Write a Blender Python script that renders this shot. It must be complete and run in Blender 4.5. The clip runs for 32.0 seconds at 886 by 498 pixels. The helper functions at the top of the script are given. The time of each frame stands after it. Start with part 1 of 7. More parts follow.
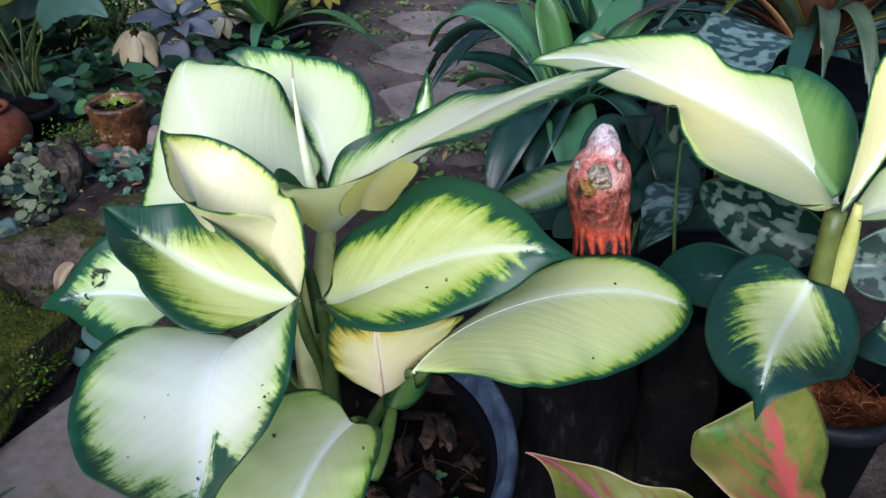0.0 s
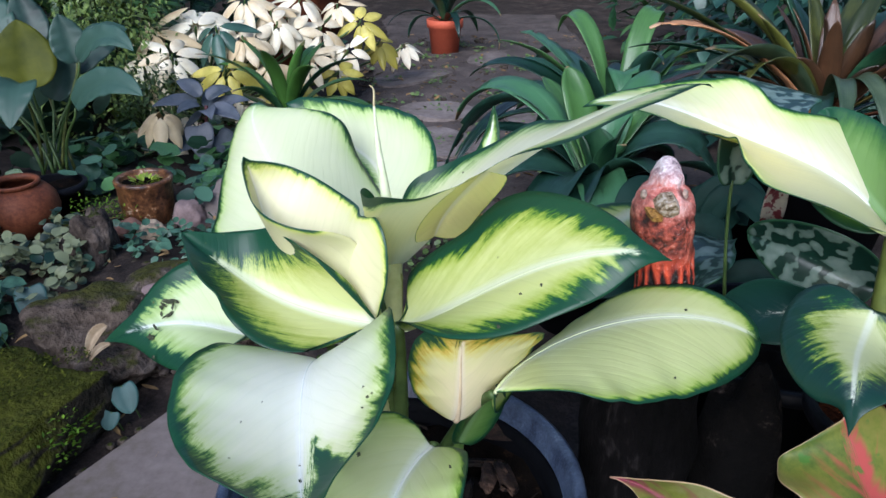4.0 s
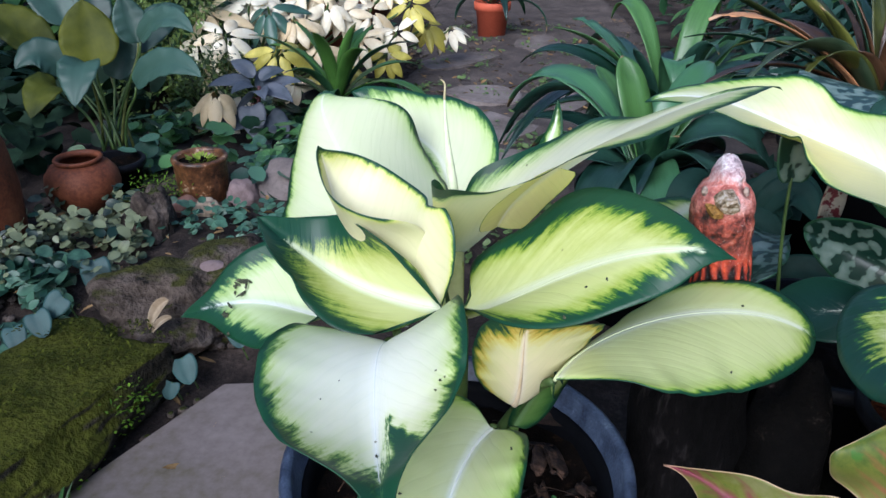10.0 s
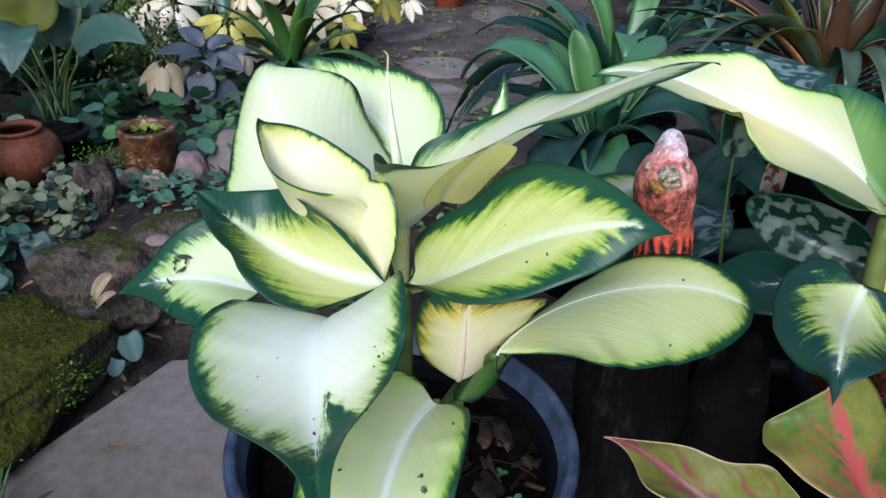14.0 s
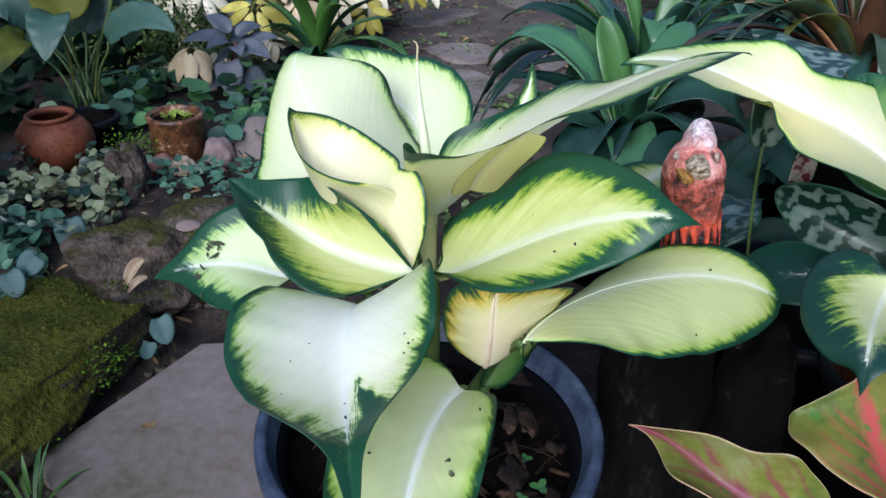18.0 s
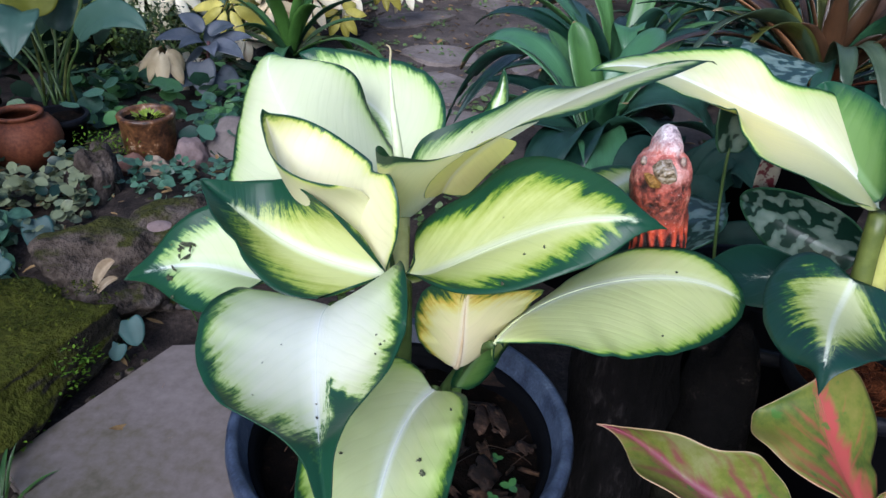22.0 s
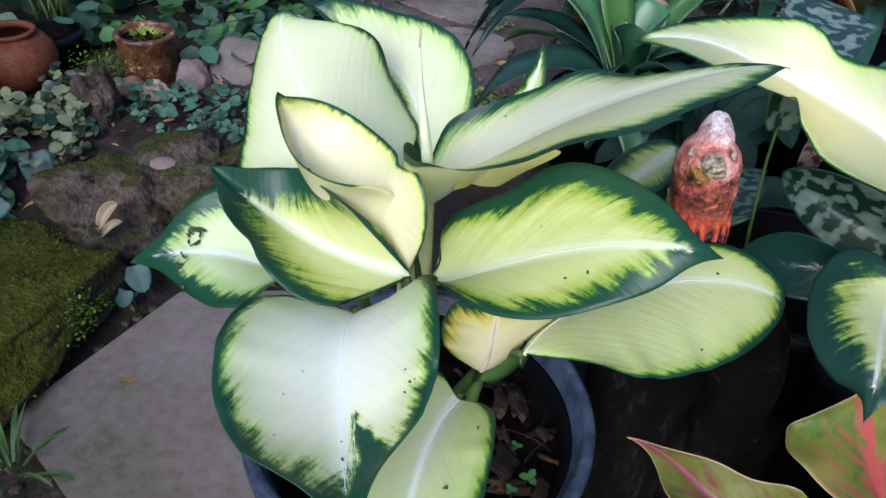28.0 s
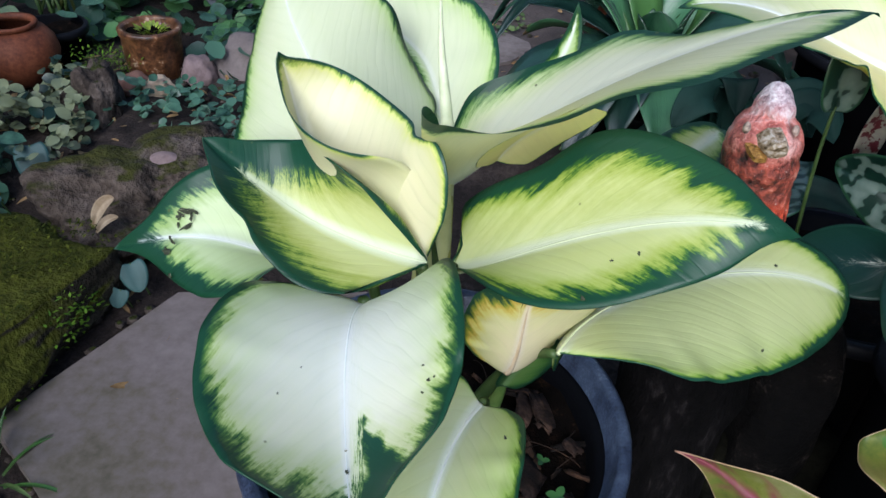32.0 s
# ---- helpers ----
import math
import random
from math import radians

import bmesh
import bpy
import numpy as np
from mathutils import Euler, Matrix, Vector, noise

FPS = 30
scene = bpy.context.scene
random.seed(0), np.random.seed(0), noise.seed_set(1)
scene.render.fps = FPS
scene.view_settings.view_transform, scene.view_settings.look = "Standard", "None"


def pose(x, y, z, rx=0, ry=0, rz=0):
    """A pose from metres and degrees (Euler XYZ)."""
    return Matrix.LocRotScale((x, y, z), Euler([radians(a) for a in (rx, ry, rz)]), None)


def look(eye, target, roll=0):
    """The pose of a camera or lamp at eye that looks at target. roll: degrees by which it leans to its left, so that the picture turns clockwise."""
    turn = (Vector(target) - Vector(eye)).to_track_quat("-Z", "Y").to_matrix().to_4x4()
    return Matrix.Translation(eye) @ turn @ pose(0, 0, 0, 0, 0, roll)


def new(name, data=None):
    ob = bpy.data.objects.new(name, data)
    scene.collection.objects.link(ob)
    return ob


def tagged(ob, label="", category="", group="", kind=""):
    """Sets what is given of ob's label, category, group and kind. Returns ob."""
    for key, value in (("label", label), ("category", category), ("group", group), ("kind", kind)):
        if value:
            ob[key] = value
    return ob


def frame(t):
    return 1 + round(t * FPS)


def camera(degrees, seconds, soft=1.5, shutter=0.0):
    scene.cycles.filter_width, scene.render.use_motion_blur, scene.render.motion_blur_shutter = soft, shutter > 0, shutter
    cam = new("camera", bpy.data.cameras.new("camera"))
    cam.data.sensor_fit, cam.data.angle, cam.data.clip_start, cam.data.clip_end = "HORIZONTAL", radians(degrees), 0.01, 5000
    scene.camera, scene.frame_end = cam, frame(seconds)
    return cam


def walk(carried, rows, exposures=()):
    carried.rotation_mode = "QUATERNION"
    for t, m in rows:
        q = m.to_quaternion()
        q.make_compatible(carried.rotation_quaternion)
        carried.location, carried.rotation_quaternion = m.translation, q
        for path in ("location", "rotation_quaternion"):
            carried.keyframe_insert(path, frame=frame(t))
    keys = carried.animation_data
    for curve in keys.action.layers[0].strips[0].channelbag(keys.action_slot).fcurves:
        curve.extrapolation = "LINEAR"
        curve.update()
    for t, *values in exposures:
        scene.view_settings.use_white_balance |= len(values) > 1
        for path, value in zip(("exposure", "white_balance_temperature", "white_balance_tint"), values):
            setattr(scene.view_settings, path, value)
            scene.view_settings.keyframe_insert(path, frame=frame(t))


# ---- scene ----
cam = camera(62.8, 32.0)
METRES, EYE, TILT, LEAN, TURN = 0.72, 0.55, -33.5, 0.0, 0.0
ROWS = [
    (0.0, 0.0, 0.0, 0.0, 0.0, 0.0, -0.0),
    (0.5, -0.0461, 0.0039, -0.0047, 2.0, -2.2, -1.82),
    (1.0, -0.0522, 0.0003, -0.005, 1.8, -1.59, -1.65),
    (1.5, -0.0601, 0.0108, -0.0789, -2.4, 2.34, -1.44),
    (2.0, -0.0613, 0.0101, -0.0806, -1.3, 2.54, -0.81),
    (2.5, -0.0682, 0.0055, -0.0796, 0.23, 3.87, 0.32),
    (4.5, -0.0809, -0.0035, -0.0698, -0.62, 8.09, 0.2),
    (5.0, -0.0851, -0.004, -0.0672, 0.36, 6.9, -0.47),
    (5.5, -0.0879, -0.0104, -0.0648, -0.1, 8.25, -0.46),
    (6.0, -0.0884, -0.0114, -0.0662, -0.23, 7.3, -0.7),
    (6.5, -0.0854, -0.0121, -0.0707, 0.67, 4.17, -0.98),
    (7.0, -0.0918, -0.0089, -0.0692, 1.34, 4.86, -0.89),
    (7.5, -0.0941, -0.0107, -0.0685, 0.9, 5.26, -1.17),
    (8.0, -0.0966, -0.0134, -0.0702, 1.52, 4.67, -1.56),
    (8.5, -0.101, -0.0106, -0.0699, 1.29, 3.91, -2.2),
    (9.0, -0.1086, -0.0191, -0.0704, 1.83, 4.59, -1.84),
    (9.5, -0.1071, -0.0201, -0.0709, 2.05, 4.59, -1.7),
    (10.0, -0.1059, -0.0296, -0.067, 2.12, 6.25, -1.76),
    (10.5, -0.1051, -0.0186, -0.0676, 1.68, 3.91, -1.42),
    (11.0, -0.097, -0.0087, -0.0708, -2.33, -0.48, -2.27),
    (11.5, -0.0922, -0.0029, -0.0728, -3.42, -0.81, -2.18),
    (12.0, -0.0908, -0.0064, -0.0721, -3.13, -0.1, -1.92),
    (12.5, -0.0876, -0.0181, -0.0691, -2.67, 1.55, -1.51),
    (13.0, -0.09, -0.0158, -0.0661, -2.33, 3.24, -1.07),
    (13.5, -0.0905, -0.0187, -0.0646, -1.69, 4.0, -1.13),
    (14.0, -0.0906, -0.0238, -0.0645, -1.05, 4.24, -1.42),
    (14.5, -0.0918, -0.0235, -0.0639, -0.72, 4.57, -1.29),
    (16.5, -0.0926, -0.0306, -0.0603, 0.25, 4.32, -1.45),
    (17.0, -0.0939, -0.0287, -0.0647, 0.28, 3.79, -1.3),
    (17.5, -0.0939, -0.0324, -0.0632, 0.43, 3.29, -1.49),
    (18.0, -0.0955, -0.0326, -0.0628, 0.73, 3.07, -1.92),
    (18.5, -0.0938, -0.0342, -0.0626, 0.35, 3.49, -1.79),
    (19.0, -0.094, -0.0427, -0.0603, 1.32, 3.2, -1.61),
    (19.5, -0.0927, -0.0383, -0.0597, 0.76, 4.2, -1.38),
    (20.0, -0.0945, -0.0416, -0.0597, 0.66, 4.36, -1.28),
    (20.5, -0.0922, -0.0409, -0.0594, 0.57, 4.33, -1.19),
    (21.0, -0.0951, -0.0396, -0.0602, 0.78, 4.44, -1.38),
    (21.5, -0.0956, -0.0389, -0.0592, 0.78, 4.3, -1.32),
    (22.0, -0.0934, -0.0406, -0.0624, -1.32, 3.25, -2.02),
    (22.5, -0.1019, -0.0455, -0.055, -2.49, 0.5, -2.48),
    (23.0, -0.1042, -0.0539, -0.0071, -1.35, -0.47, -2.41),
    (23.5, -0.1061, -0.0504, -0.0023, -0.98, -3.1, -4.33),
    (24.0, -0.098, -0.0601, -0.0099, -2.34, -1.66, -2.36),
    (24.5, -0.0907, -0.1349, 0.0162, -3.95, 2.5, -3.09),
    (25.0, -0.0873, -0.1096, 0.0238, -3.55, 2.95, -3.45),
    (25.5, -0.1023, -0.0735, 0.0304, -1.95, -0.04, -3.98),
    (27.5, -0.1136, 0.0031, 0.0016, -0.43, -4.21, -2.54),
    (28.0, -0.122, 0.0096, 0.0313, -1.17, -4.59, -3.46),
    (28.5, -0.1284, 0.0358, 0.0413, -0.16, -4.42, -2.7),
    (29.0, -0.1314, 0.0667, 0.053, -1.07, -5.79, -2.99),
    (29.5, -0.1328, 0.117, 0.0787, -1.66, -4.62, -3.23),
    (30.0, -0.1278, 0.1275, 0.1044, -1.93, -3.86, -3.62),
    (30.5, -0.1345, 0.1474, 0.1227, -1.13, -6.56, -3.22),
    (31.0, -0.1246, 0.151, 0.1038, -0.99, -6.69, -1.91),
    (31.5, -0.1334, 0.1227, 0.0288, -0.46, -7.08, -4.29),
    (32.0, -0.1284, 0.0911, -0.0009, -0.4, -3.51, -3.9),
]
EXPOSURES = [(0.0, 1.35, 5990, 15), (2.5, 1.37, 5990, 15), (5.0, 1.39, 5990, 15), (25.5, 1.40, 5990, 16), (28.0, 1.34, 6090, 16), (30.0, 1.19, 6090, 13), (31.0, 1.11, 6090, 13), (32.0, 1.23, 6090, 14)]
walk(cam, [(t, pose(0, 0, EYE, TILT, LEAN, TURN) @ pose(METRES * x, METRES * y, METRES * z, 90 + pitch, roll, yaw)) for t, x, y, z, yaw, pitch, roll in ROWS],
     exposures=EXPOSURES)

# ---- light ----
world = bpy.data.worlds.new("world")
scene.world = world
world.use_nodes = True
sky = world.node_tree.nodes.new("ShaderNodeTexSky")
sky.sky_type, sky.sun_disc = "NISHITA", False
sky.sun_elevation, sky.sun_rotation = radians(33), radians(199)
world.node_tree.links.new(sky.outputs[0], world.node_tree.nodes["Background"].inputs[0])
world.node_tree.nodes["Background"].inputs[1].default_value = 0.088
sun = new("sun", bpy.data.lights.new("sun", "SUN"))
sun.data.energy, sun.data.angle, sun.data.color = 2.25, radians(50), (0.965, 0.98, 1.0)
sun.matrix_world = look((-0.38, -0.927, 0.658), (0, 0, 0))


# ---- materials ----
def nodes_of(name):
    mat = bpy.data.materials.new(name)
    mat.use_nodes = True
    nt = mat.node_tree
    return mat, nt, nt.nodes["Principled BSDF"], nt.links.new


def add(nt, kind, **values):
    n = nt.nodes.new(kind)
    for k, v in values.items():
        n.inputs[k.replace("_", " ")].default_value = v
    return n


def ramp(nt, *stops):
    n = nt.nodes.new("ShaderNodeValToRGB")
    els = n.color_ramp.elements
    while len(els) < len(stops):
        els.new(0.5)
    for e, (p, c) in zip(els, stops):
        e.position, e.color = p, (*c, 1)
    return n


def math_node(nt, op, a, b):
    n = nt.nodes.new("ShaderNodeMath")
    n.operation = op
    for i, v in enumerate((a, b)):
        if isinstance(v, (int, float)):
            n.inputs[i].default_value = v
        else:
            nt.links.new(v, n.inputs[i])
    return n.outputs[0]


def mixed(nt, fac, a, b):
    n = nt.nodes.new("ShaderNodeMix")
    n.data_type = "RGBA"
    for sock, v in ((n.inputs[0], fac), (n.inputs[6], a), (n.inputs[7], b)):
        if isinstance(v, tuple):
            sock.default_value = (*v, 1)
        elif isinstance(v, (int, float)):
            sock.default_value = v
        else:
            nt.links.new(v, sock)
    return n.outputs[2]


def rough_stuff(name, stops, scale=30, fine=220, rough=0.8, bump=0.4, spec=0.3, metal=0.0, moss=None, dist=0.004, per_object=0.0, grain=None):
    """Mottled matter: noise at two sizes through a colour ramp, with relief; moss: (colour, cover) on what faces up."""
    mat, nt, b, link = nodes_of(name)
    co = nt.nodes.new("ShaderNodeTexCoord")
    big = add(nt, "ShaderNodeTexNoise", Scale=scale, Detail=6, Roughness=0.62)
    small = add(nt, "ShaderNodeTexNoise", Scale=fine, Detail=4, Roughness=0.6)
    lie = co.outputs["Object"]
    if grain:
        drawn = nt.nodes.new("ShaderNodeVectorMath")
        drawn.operation = "MULTIPLY"
        drawn.inputs[1].default_value = grain
        link(lie, drawn.inputs[0])
        lie = drawn.outputs[0]
    link(lie, big.inputs["Vector"])
    link(lie, small.inputs["Vector"])
    f = math_node(nt, "ADD", math_node(nt, "MULTIPLY", big.outputs[0], 0.65), math_node(nt, "MULTIPLY", small.outputs[0], 0.35))
    if per_object:
        info = nt.nodes.new("ShaderNodeObjectInfo")
        f = math_node(nt, "ADD", f, math_node(nt, "MULTIPLY", math_node(nt, "SUBTRACT", info.outputs["Random"], 0.5), per_object))
    r = ramp(nt, *stops)
    link(f, r.inputs[0])
    colour = r.outputs[0]
    if moss:
        geo = nt.nodes.new("ShaderNodeNewGeometry")
        sep = nt.nodes.new("ShaderNodeSeparateXYZ")
        link(geo.outputs["Normal"], sep.inputs[0])
        patch = add(nt, "ShaderNodeTexNoise", Scale=scale * 0.6, Detail=5, Roughness=0.7)
        link(co.outputs["Object"], patch.inputs["Vector"])
        m = math_node(nt, "ADD", math_node(nt, "MULTIPLY", sep.outputs[2], 0.5), patch.outputs[0])
        edge = ramp(nt, (moss[1], (0, 0, 0)), (moss[1] + 0.14, (1, 1, 1)))
        link(m, edge.inputs[0])
        green = ramp(nt, (0.3, tuple(c * 0.45 for c in moss[0])), (0.7, moss[0]))
        link(small.outputs[0], green.inputs[0])
        colour = mixed(nt, edge.outputs[0], colour, green.outputs[0])
    link(colour, b.inputs["Base Color"])
    b.inputs["Roughness"].default_value, b.inputs["Specular IOR Level"].default_value, b.inputs["Metallic"].default_value = rough, spec, metal
    bp = add(nt, "ShaderNodeBump", Strength=bump, Distance=dist)
    link(f, bp.inputs["Height"])
    link(bp.outputs[0], b.inputs["Normal"])
    return mat


def through_light(nt, b, colour, amount):
    """Lets some light through a thin leaf."""
    t = nt.nodes.new("ShaderNodeBsdfTranslucent")
    if isinstance(colour, tuple):
        t.inputs[0].default_value = (*colour, 1)
    else:
        warm = nt.nodes.new("ShaderNodeMix")
        warm.data_type, warm.blend_type = "RGBA", "MULTIPLY"
        warm.inputs[0].default_value = 1.0
        warm.inputs[7].default_value = (1.0, 0.98, 0.74, 1)
        nt.links.new(colour, warm.inputs[6])
        nt.links.new(warm.outputs[2], t.inputs[0])
    m = nt.nodes.new("ShaderNodeMixShader")
    m.inputs[0].default_value = amount
    nt.links.new(b.outputs[0], m.inputs[1])
    nt.links.new(t.outputs[0], m.inputs[2])
    nt.links.new(m.outputs[0], nt.nodes["Material Output"].inputs[0])


def blot_soft(nt):
    """A slow wander that keeps repeated lines from running true."""
    co = nt.nodes.new("ShaderNodeTexCoord")
    n = add(nt, "ShaderNodeTexNoise", Scale=26.0, Detail=2)
    nt.links.new(co.outputs["Object"], n.inputs["Vector"])
    return n.outputs[0]


def variegated(name, stops, streak=0.8, rib=(0.85, 0.9, 0.8), rough=0.36, ribwidth=0.0042, speck=0.3, thin=0.36, pale=0.9, limy=0.8, band=48.0, cream=36.0):
    """A blotched leaf: the ramp runs from the margin (0) inwards (1), broken up along the side veins."""
    mat, nt, b, link = nodes_of(name)
    core = nt.nodes.new("ShaderNodeAttribute")
    core.attribute_name = "core"
    vq = nt.nodes.new("ShaderNodeAttribute")
    vq.attribute_name = "vq"
    ribd = nt.nodes.new("ShaderNodeAttribute")
    ribd.attribute_name = "rib"
    stretch = nt.nodes.new("ShaderNodeVectorMath")
    stretch.operation = "MULTIPLY"
    stretch.inputs[1].default_value = (210, 24, 1)
    link(vq.outputs["Vector"], stretch.inputs[0])
    n1 = add(nt, "ShaderNodeTexNoise", Scale=1.0, Detail=2, Roughness=0.5)
    link(stretch.outputs[0], n1.inputs["Vector"])
    stretch2 = nt.nodes.new("ShaderNodeVectorMath")
    stretch2.operation = "MULTIPLY"
    stretch2.inputs[1].default_value = (85, 16, 1)
    link(vq.outputs["Vector"], stretch2.inputs[0])
    n2 = add(nt, "ShaderNodeTexNoise", Scale=1.0, Detail=3, Roughness=0.55)
    link(stretch2.outputs[0], n2.inputs["Vector"])
    stretch3 = nt.nodes.new("ShaderNodeVectorMath")
    stretch3.operation = "MULTIPLY"
    stretch3.inputs[1].default_value = (900, 500, 1)
    link(vq.outputs["Vector"], stretch3.inputs[0])
    n3 = add(nt, "ShaderNodeTexNoise", Scale=1.0, Detail=2, Roughness=0.5)
    link(stretch3.outputs[0], n3.inputs["Vector"])
    s = math_node(nt, "ADD", math_node(nt, "MULTIPLY", math_node(nt, "SUBTRACT", n1.outputs[0], 0.5), streak * 0.95),
                  math_node(nt, "MULTIPLY", math_node(nt, "SUBTRACT", n2.outputs[0], 0.5), streak * 1.7))
    blot = add(nt, "ShaderNodeTexNoise", Scale=85.0, Detail=4, Roughness=0.65)
    place = nt.nodes.new("ShaderNodeTexCoord")
    link(place.outputs["Object"], blot.inputs["Vector"])
    s = math_node(nt, "ADD", s, math_node(nt, "MULTIPLY", math_node(nt, "SUBTRACT", blot.outputs[0], 0.5), streak * 1.1))
    s = math_node(nt, "ADD", s, math_node(nt, "MULTIPLY", math_node(nt, "SUBTRACT", n3.outputs[0], 0.5), speck * 2))
    # the margin itself stays whole, the streaks grow inwards
    s = math_node(nt, "MULTIPLY", s, math_node(nt, "MINIMUM", math_node(nt, "MULTIPLY", core.outputs["Fac"], 1.6), 1.0))
    calm = nt.nodes.new("ShaderNodeMapRange")
    for i, q in enumerate((0.9, 2.0, 1.0, 0.22)):
        calm.inputs[i + 1].default_value = q
    link(core.outputs["Fac"], calm.inputs[0])
    s = math_node(nt, "MULTIPLY", s, calm.outputs[0])
    v = math_node(nt, "MULTIPLY", math_node(nt, "ADD", core.outputs["Fac"], s), 0.5)
    # side veins, a finger's breadth apart
    axis = nt.nodes.new("ShaderNodeSeparateXYZ")
    link(vq.outputs["Vector"], axis.inputs[0])
    run = math_node(nt, "ADD", math_node(nt, "MULTIPLY", axis.outputs[0], 64.0), math_node(nt, "MULTIPLY", blot_soft(nt), 1.6))
    dist = math_node(nt, "ABSOLUTE", math_node(nt, "SUBTRACT", math_node(nt, "FRACT", run, 0.0), 0.5), 0.0)
    side_vein = ramp(nt, (0.0, (1, 1, 1)), (0.10, (0.25, 0.25, 0.25)), (0.28, (0, 0, 0)))
    link(dist, side_vein.inputs[0])
    r = ramp(nt, *stops)
    link(v, r.inputs[0])
    # yellow pigment where the leaf is tinted
    gold = nt.nodes.new("ShaderNodeAttribute")
    gold.attribute_name = "gold"
    body = ramp(nt, (0.2, (0, 0, 0)), (0.5, (1, 1, 1)))
    link(v, body.inputs[0])
    tinted = mixed(nt, math_node(nt, "MULTIPLY", gold.outputs["Fac"], body.outputs[0]), r.outputs[0], (0.88, 0.80, 0.34))
    # greener towards the edge
    edge = nt.nodes.new("ShaderNodeAttribute")
    edge.attribute_name = "edge"
    away = ramp(nt, (0.1, (1, 1, 1)), (1.0, (0, 0, 0)))
    link(math_node(nt, "ADD", math_node(nt, "MULTIPLY", edge.outputs["Fac"], cream), math_node(nt, "MULTIPLY", math_node(nt, "SUBTRACT", n2.outputs[0], 0.5), 0.8)), away.inputs[0])
    lime = nt.nodes.new("ShaderNodeMix")
    lime.data_type, lime.blend_type = "RGBA", "MULTIPLY"
    link(math_node(nt, "MULTIPLY", away.outputs[0], limy), lime.inputs[0])
    link(tinted, lime.inputs[6])
    lime.inputs[7].default_value = (0.80, 0.93, 0.60, 1)
    tinted = lime.outputs[2]
    # pale midrib
    near = math_node(nt, "DIVIDE", ribd.outputs["Fac"], ribwidth)
    mask = ramp(nt, (0.35, (1, 1, 1)), (1.0, (0, 0, 0)))
    link(near, mask.inputs[0])
    inner = ramp(nt, (0.22, (0, 0, 0)), (0.42, (0.85, 0.85, 0.85)))
    link(v, inner.inputs[0])
    colour = mixed(nt, math_node(nt, "MULTIPLY", mask.outputs[0], inner.outputs[0]), tinted, rib)
    # paler towards the midrib
    glow = ramp(nt, (0.0, (1, 1, 1)), (1.0, (0, 0, 0)))
    link(math_node(nt, "ADD", math_node(nt, "MULTIPLY", ribd.outputs["Fac"], band), math_node(nt, "MULTIPLY", math_node(nt, "SUBTRACT", n1.outputs[0], 0.5), 0.5)), glow.inputs[0])
    soft = math_node(nt, "MULTIPLY", math_node(nt, "MULTIPLY", glow.outputs[0], inner.outputs[0]), math_node(nt, "MULTIPLY", n2.outputs[0], pale))
    soft = math_node(nt, "MULTIPLY", soft, math_node(nt, "SUBTRACT", 1.0, gold.outputs["Fac"]))
    colour = mixed(nt, soft, colour, rib)
    # fine side veins tint
    veins = ramp(nt, (0.44, (0.86, 0.9, 0.8)), (0.56, (1, 1, 1)))
    link(n1.outputs[0], veins.inputs[0])
    mul = nt.nodes.new("ShaderNodeMix")
    mul.data_type, mul.blend_type = "RGBA", "MULTIPLY"
    mul.inputs[0].default_value = 0.12
    link(colour, mul.inputs[6])
    link(veins.outputs[0], mul.inputs[7])
    colour = mul.outputs[2]
    sunk = nt.nodes.new("ShaderNodeMix")
    sunk.data_type, sunk.blend_type = "RGBA", "MULTIPLY"
    link(math_node(nt, "MULTIPLY", math_node(nt, "MULTIPLY", side_vein.outputs[0], n2.outputs[0]), 0.34), sunk.inputs[0])
    link(colour, sunk.inputs[6])
    sunk.inputs[7].default_value = (0.84, 0.88, 0.80, 1)
    colour = sunk.outputs[2]
    # small dark blemishes
    co = nt.nodes.new("ShaderNodeTexCoord")
    vor = add(nt, "ShaderNodeTexVoronoi", Scale=46.0)
    link(co.outputs["Object"], vor.inputs["Vector"])
    dots = ramp(nt, (0.035, (1, 1, 1)), (0.06, (0, 0, 0)))
    link(vor.outputs["Distance"], dots.inputs[0])
    keep = add(nt, "ShaderNodeTexNoise", Scale=31.0)
    link(co.outputs["Object"], keep.inputs["Vector"])
    kept = ramp(nt, (0.56, (0, 0, 0)), (0.6, (1, 1, 1)))
    link(keep.outputs[0], kept.inputs[0])
    colour = mixed(nt, math_node(nt, "MULTIPLY", dots.outputs[0], kept.outputs[0]), colour, (0.10, 0.13, 0.04))
    link(colour, b.inputs["Base Color"])
    b.inputs["Roughness"].default_value = rough
    b.inputs["Specular IOR Level"].default_value = 0.4
    h = math_node(nt, "ADD", math_node(nt, "MULTIPLY", n2.outputs[0], 0.7), math_node(nt, "MULTIPLY", n1.outputs[0], 0.02))
    h = math_node(nt, "SUBTRACT", h, math_node(nt, "MULTIPLY", side_vein.outputs[0], 0.16))
    bp = add(nt, "ShaderNodeBump", Strength=0.2, Distance=0.003)
    link(h, bp.inputs["Height"])
    link(bp.outputs[0], b.inputs["Normal"])
    through_light(nt, b, colour, thin)
    return mat


